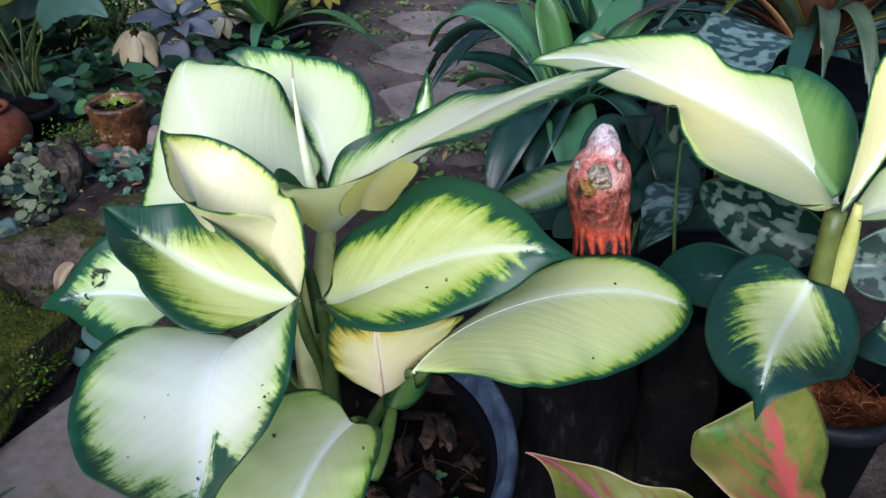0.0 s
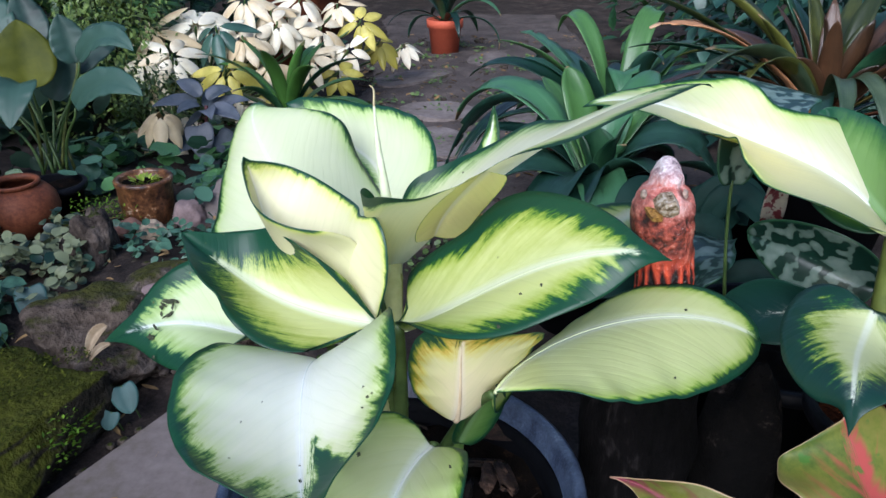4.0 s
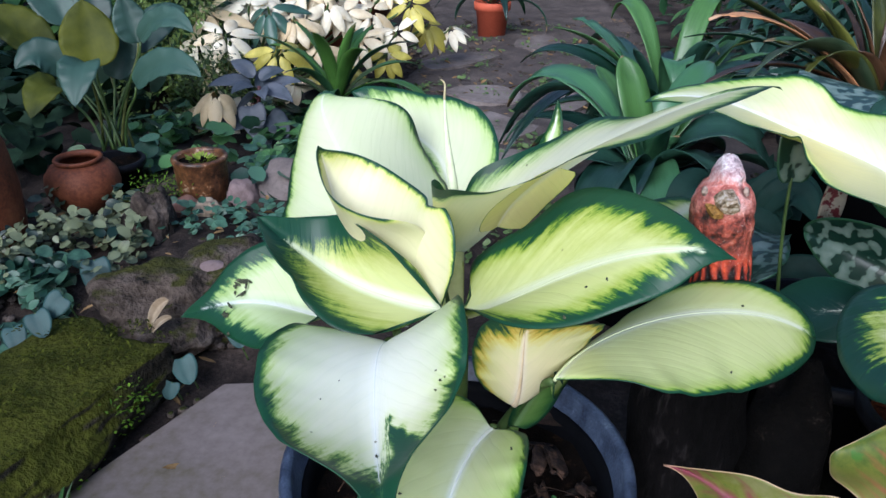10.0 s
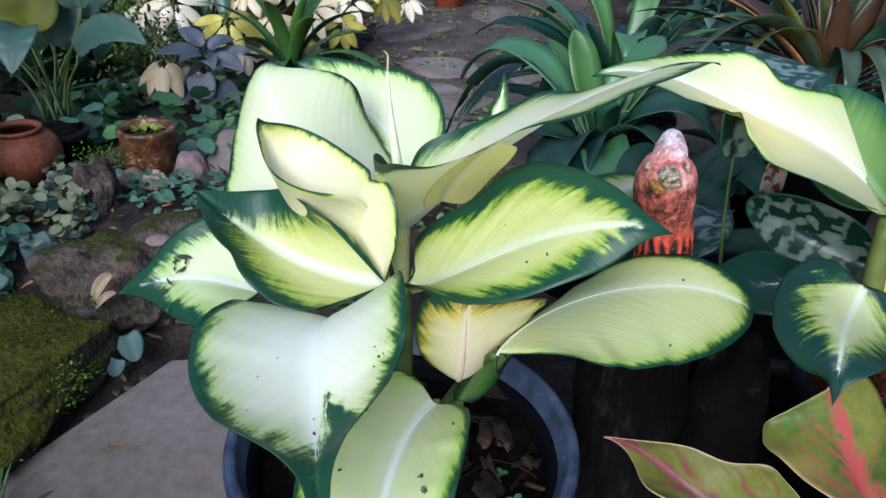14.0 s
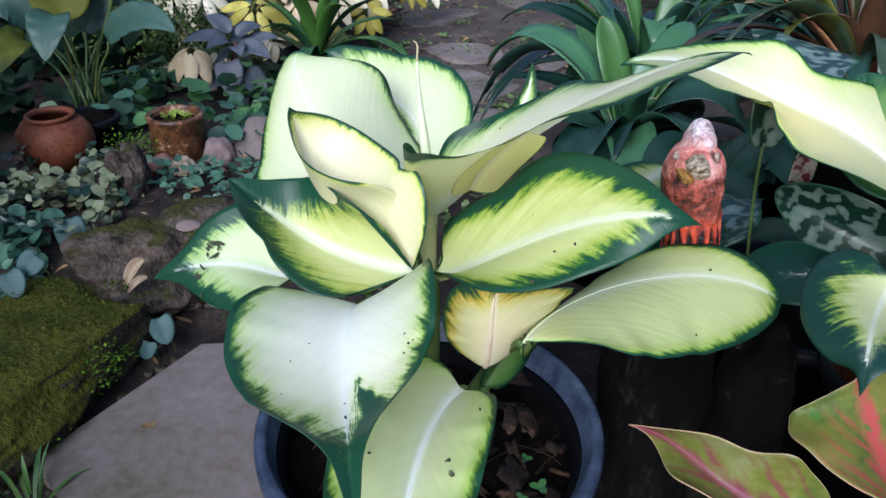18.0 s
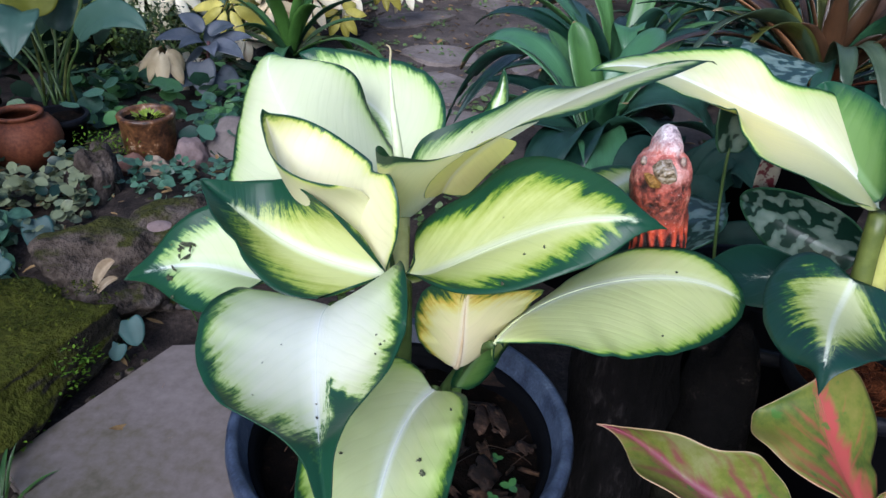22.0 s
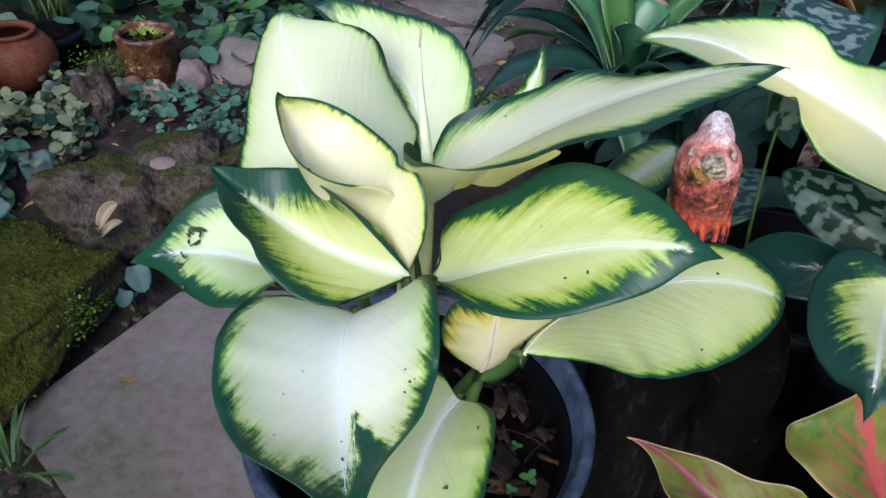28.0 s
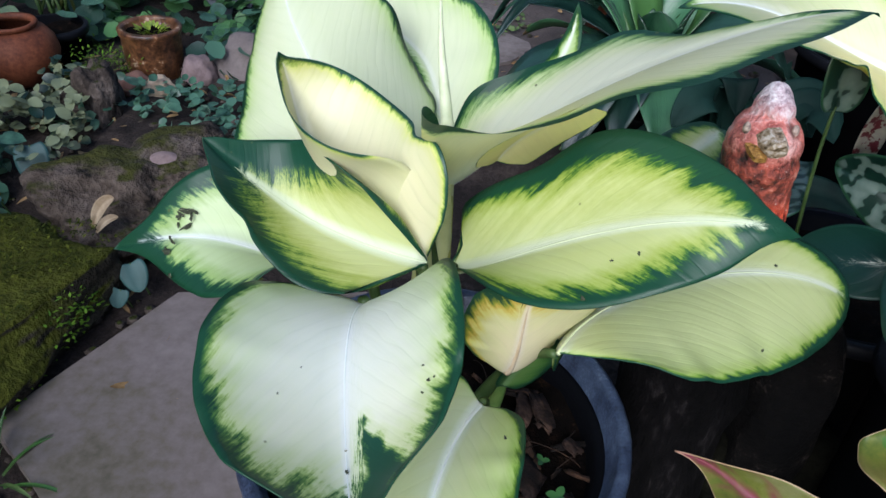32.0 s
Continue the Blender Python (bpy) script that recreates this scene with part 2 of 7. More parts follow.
def plain_leaf(name, dark, light, rough=0.35, scale=25, thin=0.18, per_object=0.25, spec=0.45):
    """A plain green leaf with uneven tone and side veins."""
    mat, nt, b, link = nodes_of(name)
    co = nt.nodes.new("ShaderNodeTexCoord")
    n = add(nt, "ShaderNodeTexNoise", Scale=scale, Detail=5, Roughness=0.6)
    link(co.outputs["Object"], n.inputs["Vector"])
    info = nt.nodes.new("ShaderNodeObjectInfo")
    geo = nt.nodes.new("ShaderNodeNewGeometry")
    rnd = math_node(nt, "ADD", info.outputs["Random"], geo.outputs["Random Per Island"])
    f = math_node(nt, "ADD", n.outputs[0], math_node(nt, "MULTIPLY", math_node(nt, "SUBTRACT", rnd, 1.0), per_object))
    r = ramp(nt, (0.3, dark), (0.72, light))
    link(f, r.inputs[0])
    link(r.outputs[0], b.inputs["Base Color"])
    b.inputs["Roughness"].default_value, b.inputs["Specular IOR Level"].default_value = rough, spec
    bp = add(nt, "ShaderNodeBump", Strength=0.25, Distance=0.003)
    link(n.outputs[0], bp.inputs["Height"])
    link(bp.outputs[0], b.inputs["Normal"])
    through_light(nt, b, r.outputs[0], thin)
    return mat


GREEN = (0.013, 0.072, 0.046)
M_WHITE = variegated("white_leaf", [(0.14, GREEN), (0.26, (0.10, 0.23, 0.06)), (0.36, (0.42, 0.55, 0.22)), (0.48, (0.66, 0.72, 0.50)), (0.8, (0.73, 0.76, 0.65))], 1.1, rib=(0.77, 0.80, 0.77), cream=26.0, band=24.0, pale=1.2, ribwidth=0.006)
M_PALE = variegated("pale_leaf", [(0.14, GREEN), (0.28, (0.20, 0.34, 0.05)), (0.44, (0.46, 0.55, 0.18)), (0.9, (0.58, 0.64, 0.31))], 0.8, rib=(0.72, 0.77, 0.66), ribwidth=0.008, pale=0.7, limy=0.5, band=48.0)
M_CREAM = variegated("cream_leaf", [(0.14, GREEN), (0.26, (0.22, 0.38, 0.11)), (0.42, (0.56, 0.66, 0.34)), (0.62, (0.61, 0.68, 0.41)), (0.95, (0.65, 0.70, 0.47))], 0.9, rib=(0.73, 0.77, 0.63), thin=0.28, limy=0.6, band=34.0, pale=0.7)
M_LONG = variegated("long_leaf", [(0.15, GREEN), (0.27, (0.20, 0.36, 0.12)), (0.42, (0.58, 0.71, 0.36)), (0.62, (0.84, 0.88, 0.58)), (0.95, (0.88, 0.91, 0.68))], 0.6, rib=(0.90, 0.92, 0.82), thin=0.54, limy=0.5, pale=0.9, band=30.0)
M_LOW = variegated("low_leaf", [(0.14, GREEN), (0.28, (0.18, 0.31, 0.05)), (0.44, (0.44, 0.56, 0.20)), (0.9, (0.62, 0.69, 0.38))], 0.9, rib=(0.80, 0.86, 0.80), ribwidth=0.006, pale=0.8, limy=0.9)
M_HOLED = variegated("holed_leaf", [(0.28, GREEN), (0.40, (0.08, 0.20, 0.08)), (0.52, (0.38, 0.53, 0.20)), (0.9, (0.58, 0.70, 0.40))], 1.3, rib=(0.74, 0.80, 0.78), ribwidth=0.006, pale=0.8)
M_GREEN = variegated("green_leaf", [(0.22, GREEN), (0.33, (0.045, 0.15, 0.03)), (0.44, (0.23, 0.35, 0.055)), (0.60, (0.43, 0.51, 0.12)), (0.95, (0.60, 0.66, 0.28))], 1.25, rib=(0.72, 0.78, 0.60), ribwidth=0.0085, pale=0.65, speck=0.5, limy=0.7, band=42.0)
M_DARK = variegated("dark_leaf", [(0.34, (0.012, 0.052, 0.050)), (0.46, (0.035, 0.13, 0.045)), (0.60, (0.36, 0.47, 0.10)), (0.85, (0.66, 0.72, 0.38))], 1.25, rib=(0.80, 0.85, 0.74), ribwidth=0.0045, pale=0.5)
M_IVORY = variegated("ivory_leaf", [(0.12, GREEN), (0.24, (0.16, 0.30, 0.06)), (0.42, (0.48, 0.58, 0.27)), (0.62, (0.56, 0.57, 0.32)), (0.95, (0.58, 0.60, 0.38))], 0.7, rib=(0.84, 0.87, 0.85), ribwidth=0.006, thin=0.32, band=34.0, pale=1.1)
M_LEAFGREEN = variegated("plain_green_leaf", [(0.1, GREEN), (0.5, (0.07, 0.17, 0.045)), (0.95, (0.14, 0.26, 0.075))], 0.7, rib=(0.20, 0.34, 0.14), thin=0.25, pale=0.3)
M_YELLOW = variegated("young_leaf", [(0.12, GREEN), (0.24, (0.34, 0.47, 0.08)), (0.38, (0.72, 0.72, 0.26)), (0.6, (0.71, 0.69, 0.36)), (0.9, (0.72, 0.69, 0.44))], 0.7, rib=(0.80, 0.78, 0.62), thin=0.25, limy=0.3)
M_WILT = variegated("wilted_leaf", [(0.06, GREEN), (0.20, (0.30, 0.30, 0.04)), (0.36, (0.70, 0.46, 0.10)), (0.56, (0.80, 0.66, 0.24)), (0.9, (0.82, 0.74, 0.44))], 1.7, rib=(0.88, 0.78, 0.60), ribwidth=0.007, rough=0.5, thin=0.2, pale=0.3)


def red_veined(name, spread, rose, blush=(0.44, 0.42, 0.13)):
    """Lime leaf whose rosy midrib sends fingers along the side veins, with a few green smudges."""
    mat, nt, b, link = nodes_of(name)
    core, vq, ribd = (nt.nodes.new("ShaderNodeAttribute") for _ in range(3))
    core.attribute_name, vq.attribute_name, ribd.attribute_name = "core", "vq", "rib"
    st = nt.nodes.new("ShaderNodeVectorMath")
    st.operation = "MULTIPLY"
    st.inputs[1].default_value = (42, 15, 1)
    link(vq.outputs["Vector"], st.inputs[0])
    n = add(nt, "ShaderNodeTexNoise", Scale=1.0, Detail=3, Roughness=0.6)
    link(st.outputs[0], n.inputs["Vector"])
    co = nt.nodes.new("ShaderNodeTexCoord")
    n2 = add(nt, "ShaderNodeTexNoise", Scale=160, Detail=4, Roughness=0.65)
    link(co.outputs["Object"], n2.inputs["Vector"])
    wide = add(nt, "ShaderNodeTexNoise", Scale=22, Detail=3)
    link(co.outputs["Object"], wide.inputs["Vector"])
    base = ramp(nt, (0.36, (0.065, 0.11, 0.020)), (0.5, (0.155, 0.18, 0.032)), (0.64, blush))
    link(math_node(nt, "ADD", math_node(nt, "MULTIPLY", wide.outputs[0], 0.7), math_node(nt, "MULTIPLY", n2.outputs[0], 0.3)), base.inputs[0])
    # the rib's colour is drawn out along some of the side veins
    d = math_node(nt, "ADD", math_node(nt, "MULTIPLY", ribd.outputs["Fac"], spread), math_node(nt, "MULTIPLY", math_node(nt, "SUBTRACT", n.outputs[0], 0.5), 3.0))
    band = ramp(nt, (0.15, (1, 1, 1)), (0.75, (0, 0, 0)))
    link(d, band.inputs[0])
    axis = nt.nodes.new("ShaderNodeSeparateXYZ")
    link(vq.outputs["Vector"], axis.inputs[0])
    run = math_node(nt, "ADD", math_node(nt, "MULTIPLY", axis.outputs[0], 58.0), math_node(nt, "MULTIPLY", wide.outputs[0], 4.0))
    dist = math_node(nt, "ABSOLUTE", math_node(nt, "SUBTRACT", math_node(nt, "FRACT", run, 0.0), 0.5), 0.0)
    dist = math_node(nt, "ADD", dist, math_node(nt, "MULTIPLY", math_node(nt, "SUBTRACT", n2.outputs[0], 0.5), 0.22))
    line = ramp(nt, (0.05, (1, 1, 1)), (0.40, (0, 0, 0)))
    link(dist, line.inputs[0])
    fade = ramp(nt, (0.25, (1, 1, 1)), (1.0, (0, 0, 0)))
    link(math_node(nt, "MULTIPLY", ribd.outputs["Fac"], spread * 0.22), fade.inputs[0])
    some = ramp(nt, (0.45, (0, 0, 0)), (0.58, (1, 1, 1)))
    link(n.outputs[0], some.inputs[0])
    veins = math_node(nt, "MULTIPLY", math_node(nt, "MULTIPLY", line.outputs[0], fade.outputs[0]), some.outputs[0])
    mid_fac = math_node(nt, "MAXIMUM", band.outputs[0], math_node(nt, "MULTIPLY", veins, 0.85))
    c = mixed(nt, mid_fac, base.outputs[0], rose)
    rim = ramp(nt, (0.02, (0.7, 0.7, 0.7)), (0.10, (0, 0, 0)))
    link(core.outputs["Fac"], rim.inputs[0])
    c = mixed(nt, rim.outputs[0], c, (0.60, 0.40, 0.26))
    fleck = ramp(nt, (0.64, (0, 0, 0)), (0.70, (0.8, 0.8, 0.8)))
    n3 = add(nt, "ShaderNodeTexNoise", Scale=70, Detail=3)
    link(co.outputs["Object"], n3.inputs["Vector"])
    link(n3.outputs[0], fleck.inputs[0])
    c = mixed(nt, fleck.outputs[0], c, (0.05, 0.16, 0.025))
    link(c, b.inputs["Base Color"])
    b.inputs["Roughness"].default_value = 0.42
    b.inputs["Specular IOR Level"].default_value = 0.35
    bp = add(nt, "ShaderNodeBump", Strength=0.3, Distance=0.002)
    link(n.outputs[0], bp.inputs["Height"])
    link(bp.outputs[0], b.inputs["Normal"])
    through_light(nt, b, c, 0.3)
    return mat


M_RED = red_veined("red_green_leaf", 52.0, (0.21, 0.042, 0.065), (0.23, 0.24, 0.10))
M_ROSE = red_veined("rosy_leaf", 42.0, (0.40, 0.075, 0.065), (0.23, 0.21, 0.055))


def mottled(name):
    """Dark leaf with silvery blocks and a plain green edge."""
    mat, nt, b, link = nodes_of(name)
    core, ribd = (nt.nodes.new("ShaderNodeAttribute") for _ in range(2))
    core.attribute_name, ribd.attribute_name = "core", "rib"
    co = nt.nodes.new("ShaderNodeTexCoord")
    n = add(nt, "ShaderNodeTexNoise", Scale=78.0, Detail=1.6, Roughness=0.45, Distortion=0.1)
    link(co.outputs["Object"], n.inputs["Vector"])
    soft = add(nt, "ShaderNodeTexNoise", Scale=40, Detail=3)
    link(co.outputs["Object"], soft.inputs["Vector"])
    middle = ramp(nt, (0.0, (1, 1, 1)), (1.0, (0, 0, 0)))
    link(math_node(nt, "MULTIPLY", ribd.outputs["Fac"], 60.0), middle.inputs[0])
    f = math_node(nt, "ADD", n.outputs[0], math_node(nt, "MULTIPLY", middle.outputs[0], 0.07))
    r = ramp(nt, (0.495, (0.005, 0.024, 0.016)), (0.53, (0.12, 0.185, 0.15)), (0.7, (0.20, 0.27, 0.23)))
    link(f, r.inputs[0])
    dark = mixed(nt, math_node(nt, "MULTIPLY", soft.outputs[0], 0.5), r.outputs[0], (0.012, 0.045, 0.030))
    edge = ramp(nt, (0.25, (1, 1, 1)), (0.6, (0, 0, 0)))
    link(core.outputs["Fac"], edge.inputs[0])
    colour = mixed(nt, edge.outputs[0], dark, (0.02, 0.075, 0.035))
    link(colour, b.inputs["Base Color"])
    b.inputs["Roughness"].default_value = 0.32
    bp = add(nt, "ShaderNodeBump", Strength=0.25, Distance=0.002)
    link(n.outputs[0], bp.inputs["Height"])
    link(bp.outputs[0], b.inputs["Normal"])
    through_light(nt, b, colour, 0.15)
    return mat


def strap_leaf(name, dark, light, tip=(0.30, 0.20, 0.11), rough=0.3, foot=None):
    """A long leaf streaked lengthwise, dried at its tip."""
    mat, nt, b, link = nodes_of(name)
    at = nt.nodes.new("ShaderNodeAttribute")
    at.attribute_name = "lay"
    sep = nt.nodes.new("ShaderNodeSeparateXYZ")
    link(at.outputs["Vector"], sep.inputs[0])
    info = nt.nodes.new("ShaderNodeObjectInfo")
    co = nt.nodes.new("ShaderNodeTexCoord")
    st = nt.nodes.new("ShaderNodeVectorMath")
    st.operation = "MULTIPLY"
    st.inputs[1].default_value = (3, 9, 1)
    link(at.outputs["Vector"], st.inputs[0])
    lines = add(nt, "ShaderNodeTexNoise", Scale=1.0, Detail=4, Roughness=0.65)
    link(st.outputs[0], lines.inputs["Vector"])
    blot = add(nt, "ShaderNodeTexNoise", Scale=22, Detail=5, Roughness=0.6)
    link(co.outputs["Object"], blot.inputs["Vector"])
    f = math_node(nt, "ADD", math_node(nt, "MULTIPLY", lines.outputs[0], 0.35), math_node(nt, "MULTIPLY", blot.outputs[0], 0.65))
    f = math_node(nt, "ADD", f, math_node(nt, "MULTIPLY", math_node(nt, "SUBTRACT", info.outputs["Random"], 0.5), 0.62))
    r = ramp(nt, (0.28, dark), (0.74, light))
    link(f, r.inputs[0])
    c = r.outputs[0]
    if foot:
        low = ramp(nt, (0.0, (1, 1, 1)), (0.4, (0, 0, 0)))
        link(sep.outputs[0], low.inputs[0])
        c = mixed(nt, low.outputs[0], c, foot)
    dry = ramp(nt, (0.97, (0, 0, 0)), (1.0, (0.9, 0.9, 0.9)))
    e = math_node(nt, "ADD", sep.outputs[0], math_node(nt, "MULTIPLY", math_node(nt, "SUBTRACT", blot.outputs[0], 0.55), 0.35))
    e = math_node(nt, "ADD", e, math_node(nt, "MULTIPLY", math_node(nt, "SUBTRACT", info.outputs["Random"], 0.6), 0.16))
    link(e, dry.inputs[0])
    c = mixed(nt, dry.outputs[0], c, tip)
    link(c, b.inputs["Base Color"])
    b.inputs["Roughness"].default_value, b.inputs["Specular IOR Level"].default_value = rough, 0.6
    bp = add(nt, "ShaderNodeBump", Strength=0.3, Distance=0.002)
    link(lines.outputs[0], bp.inputs["Height"])
    link(bp.outputs[0], b.inputs["Normal"])
    through_light(nt, b, c, 0.2)
    return mat


M_RIB_WHITE = plain_leaf("pale_rib", (0.70, 0.76, 0.70), (0.78, 0.82, 0.78), 0.42, 40, per_object=0.05)
M_RIB_LIME = plain_leaf("lime_rib", (0.54, 0.62, 0.34), (0.68, 0.74, 0.48), 0.45, 40, per_object=0.1)
M_RIB_TAN = plain_leaf("tan_rib", (0.66, 0.50, 0.30), (0.84, 0.72, 0.50), 0.5, 40, per_object=0.1)
M_MOTTLE = mottled("mottled_leaf")
M_STEM = plain_leaf("stem_green", (0.09, 0.17, 0.04), (0.24, 0.33, 0.09), 0.4, 40)
M_STEM_DARK = plain_leaf("stem_dark", (0.035, 0.075, 0.02), (0.10, 0.16, 0.045), 0.45, 40)
M_STEM_YELLOW = plain_leaf("stem_yellow", (0.34, 0.37, 0.07), (0.50, 0.50, 0.17), 0.4, 40)
M_SPEAR = plain_leaf("spear", (0.50, 0.58, 0.34), (0.74, 0.78, 0.58), 0.5, 60)
M_HEART = plain_leaf("heart_leaf", (0.012, 0.050, 0.050), (0.040, 0.11, 0.105), 0.55, 22, per_object=0.3)
M_BLUE = plain_leaf("blue_green_leaf", (0.012, 0.045, 0.034), (0.06, 0.135, 0.10), 0.36, 18, per_object=0.5)
# blue-green leaf made near black: the shade it stands in is in the colour
M_SHADED = plain_leaf("shaded_leaf", (0.002, 0.010, 0.008), (0.010, 0.036, 0.028), 0.65, 18, per_object=0.5, spec=0.15)
# one leaf green in three tones: plain, brightened as if lit, and darker
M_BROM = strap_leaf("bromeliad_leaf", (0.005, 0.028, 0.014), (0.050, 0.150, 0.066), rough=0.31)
M_BROM_LIT = strap_leaf("lit_bromeliad_leaf", (0.009, 0.040, 0.010), (0.062, 0.16, 0.042), rough=0.33)
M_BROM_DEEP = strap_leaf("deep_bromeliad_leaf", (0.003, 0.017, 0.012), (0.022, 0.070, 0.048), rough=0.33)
M_BROM_RED = strap_leaf("red_bromeliad_leaf", (0.022, 0.013, 0.007), (0.10, 0.048, 0.024), tip=(0.10, 0.07, 0.04), foot=(0.10, 0.024, 0.013))
M_BROM_GREY = strap_leaf("grey_bromeliad_leaf", (0.025, 0.05, 0.025), (0.11, 0.15, 0.085), (0.38, 0.33, 0.27), 0.35)
M_SHEATH = plain_leaf("pale_sheath", (0.46, 0.50, 0.18), (0.72, 0.74, 0.38), 0.45, 40)
M_DEAD = strap_leaf("dead_strap", (0.22, 0.09, 0.035), (0.50, 0.24, 0.11), (0.55, 0.36, 0.22), 0.7)
M_OLIVE = strap_leaf("olive_leaf", (0.02, 0.030, 0.008), (0.10, 0.110, 0.022), foot=(0.07, 0.035, 0.012))
M_LILY = strap_leaf("lily_leaf", (0.016, 0.06, 0.012), (0.07, 0.18, 0.035))
M_CREAMFLOWER = plain_leaf("cream_leaflet", (0.62, 0.49, 0.29), (0.84, 0.79, 0.62), 0.45, 20, per_object=0.5)
M_TANFLOWER = plain_leaf("tan_leaflet", (0.42, 0.30, 0.15), (0.66, 0.54, 0.34), 0.5, 20, per_object=0.5)
M_YELLOWLEAF = plain_leaf("yellow_leaflet", (0.34, 0.30, 0.05), (0.70, 0.62, 0.16), 0.45, 20, per_object=0.6)
M_PURPLE = plain_leaf("dusky_leaf", (0.035, 0.05, 0.062), (0.12, 0.135, 0.165), 0.5, 20)
# cover leaf, darkened in colour for the shade of the gaps
M_SHADE = plain_leaf("shaded_cover_leaf", (0.003, 0.011, 0.006), (0.012, 0.034, 0.018), 0.7, 60, per_object=0.5, spec=0.15)
M_COVER = plain_leaf("cover_leaf", (0.008, 0.036, 0.024), (0.070, 0.165, 0.105), 0.38, 60, per_object=0.8)
M_COVER_PALE = plain_leaf("pale_cover_leaf", (0.005, 0.024, 0.016), (0.17, 0.20, 0.11), 0.4, 60, per_object=1.2)
M_PENNY = plain_leaf("pennywort_leaf", (0.005, 0.026, 0.010), (0.065, 0.17, 0.055), 0.36, 40, per_object=0.9)
M_DRYLEAF = plain_leaf("dry_leaf", (0.16, 0.09, 0.03), (0.42, 0.27, 0.12), 0.7, 60)
M_SOIL = rough_stuff("soil", [(0.32, (0.005, 0.004, 0.0035)), (0.5, (0.027, 0.020, 0.017)), (0.70, (0.085, 0.064, 0.052))], 12, 160, 0.9, 0.8, 0.2, dist=0.01)
M_PATH = rough_stuff("packed_earth", [(0.3, (0.022, 0.018, 0.016)), (0.5, (0.065, 0.052, 0.047)), (0.72, (0.13, 0.105, 0.092))], 9, 150, 0.9, 0.9, 0.25, dist=0.012)
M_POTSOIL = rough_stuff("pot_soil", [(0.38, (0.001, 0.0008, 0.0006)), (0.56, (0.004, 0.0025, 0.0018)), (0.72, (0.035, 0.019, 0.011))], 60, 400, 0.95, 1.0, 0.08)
M_COIR = rough_stuff("coir", [(0.38, (0.010, 0.003, 0.0015)), (0.54, (0.07, 0.021, 0.008)), (0.70, (0.30, 0.105, 0.040))], 60, 400, 0.95, 1.0, 0.08)
M_CHIP = rough_stuff("bark", [(0.36, (0.004, 0.002, 0.001)), (0.56, (0.022, 0.011, 0.006)), (0.74, (0.085, 0.044, 0.024))], 60, 300, 0.85, 0.8, per_object=0.4)
M_SLAB = rough_stuff("slab_stone", [(0.34, (0.070, 0.062, 0.040)), (0.44, (0.115, 0.098, 0.075)), (0.54, (0.152, 0.126, 0.116)), (0.68, (0.195, 0.164, 0.155))], 4.5, 60, 0.85, 0.3, 0.2)
M_MOSSSTONE = rough_stuff("mossy_stone", [(0.34, (0.008, 0.007, 0.005)), (0.55, (0.034, 0.029, 0.021)), (0.78, (0.09, 0.078, 0.062))], 14, 120, 0.95, 1.0, 0.12, moss=((0.068, 0.075, 0.010), 0.60), dist=0.022)
# a mossy stone's colour, darkened for the shade between the pots
M_SHADEMOSS = rough_stuff("shaded_mossy_stone", [(0.36, (0.002, 0.002, 0.0015)), (0.6, (0.008, 0.008, 0.005)), (0.78, (0.022, 0.022, 0.014))], 20, 160, 0.95, 0.8, 0.05)
M_BARK = rough_stuff("worn_bark", [(0.36, (0.006, 0.003, 0.002)), (0.52, (0.026, 0.013, 0.008)), (0.70, (0.085, 0.047, 0.030))], 90, 420, 0.85, 0.8, per_object=0.2)
M_SEEDLING = plain_leaf("seedling_leaf", (0.02, 0.08, 0.02), (0.05, 0.16, 0.045), 0.4, 60)
M_STONE = rough_stuff("edging_stone", [(0.36, (0.010, 0.008, 0.007)), (0.50, (0.06, 0.046, 0.038)), (0.70, (0.16, 0.13, 0.11))], 16, 140, 0.9, 1.0, 0.2, moss=((0.04, 0.048, 0.009), 0.92), dist=0.014)
M_STONE_DRY = rough_stuff("dry_edging_stone", [(0.38, (0.008, 0.0065, 0.005)), (0.47, (0.055, 0.041, 0.031)), (0.56, (0.10, 0.077, 0.062)), (0.70, (0.20, 0.16, 0.13))], 17, 110, 0.92, 1.0, 0.2, moss=((0.050, 0.052, 0.010), 0.90), dist=0.022)
M_PINK = rough_stuff("pink_stone", [(0.3, (0.12, 0.085, 0.08)), (0.7, (0.26, 0.19, 0.185))], 20, 200, 0.8, 0.5)
M_GREYSTONE = rough_stuff("grey_brown_stone", [(0.3, (0.085, 0.07, 0.066)), (0.7, (0.19, 0.16, 0.15))], 14, 160, 0.85, 0.5)
M_TAN = rough_stuff("tan_stone", [(0.3, (0.20, 0.15, 0.10)), (0.7, (0.42, 0.33, 0.24))], 24, 200, 0.8, 0.6)
M_BRICKRED = rough_stuff("red_stone", [(0.3, (0.12, 0.055, 0.04)), (0.7, (0.24, 0.13, 0.10))], 24, 200, 0.85, 0.6)
M_PATHSTONE = rough_stuff("path_stone", [(0.34, (0.055, 0.043, 0.037)), (0.5, (0.13, 0.108, 0.098)), (0.68, (0.21, 0.178, 0.168))], 9, 110, 0.85, 0.6, moss=((0.05, 0.06, 0.018), 1.10), per_object=0.15)
M_CLAY = rough_stuff("terracotta", [(0.34, (0.035, 0.011, 0.006)), (0.5, (0.14, 0.040, 0.017)), (0.72, (0.28, 0.095, 0.042))], 10, 150, 0.65, 0.3)
M_CLAYRED = rough_stuff("red_terracotta", [(0.3, (0.34, 0.06, 0.03)), (0.7, (0.52, 0.11, 0.055))], 10, 150, 0.7, 0.2)
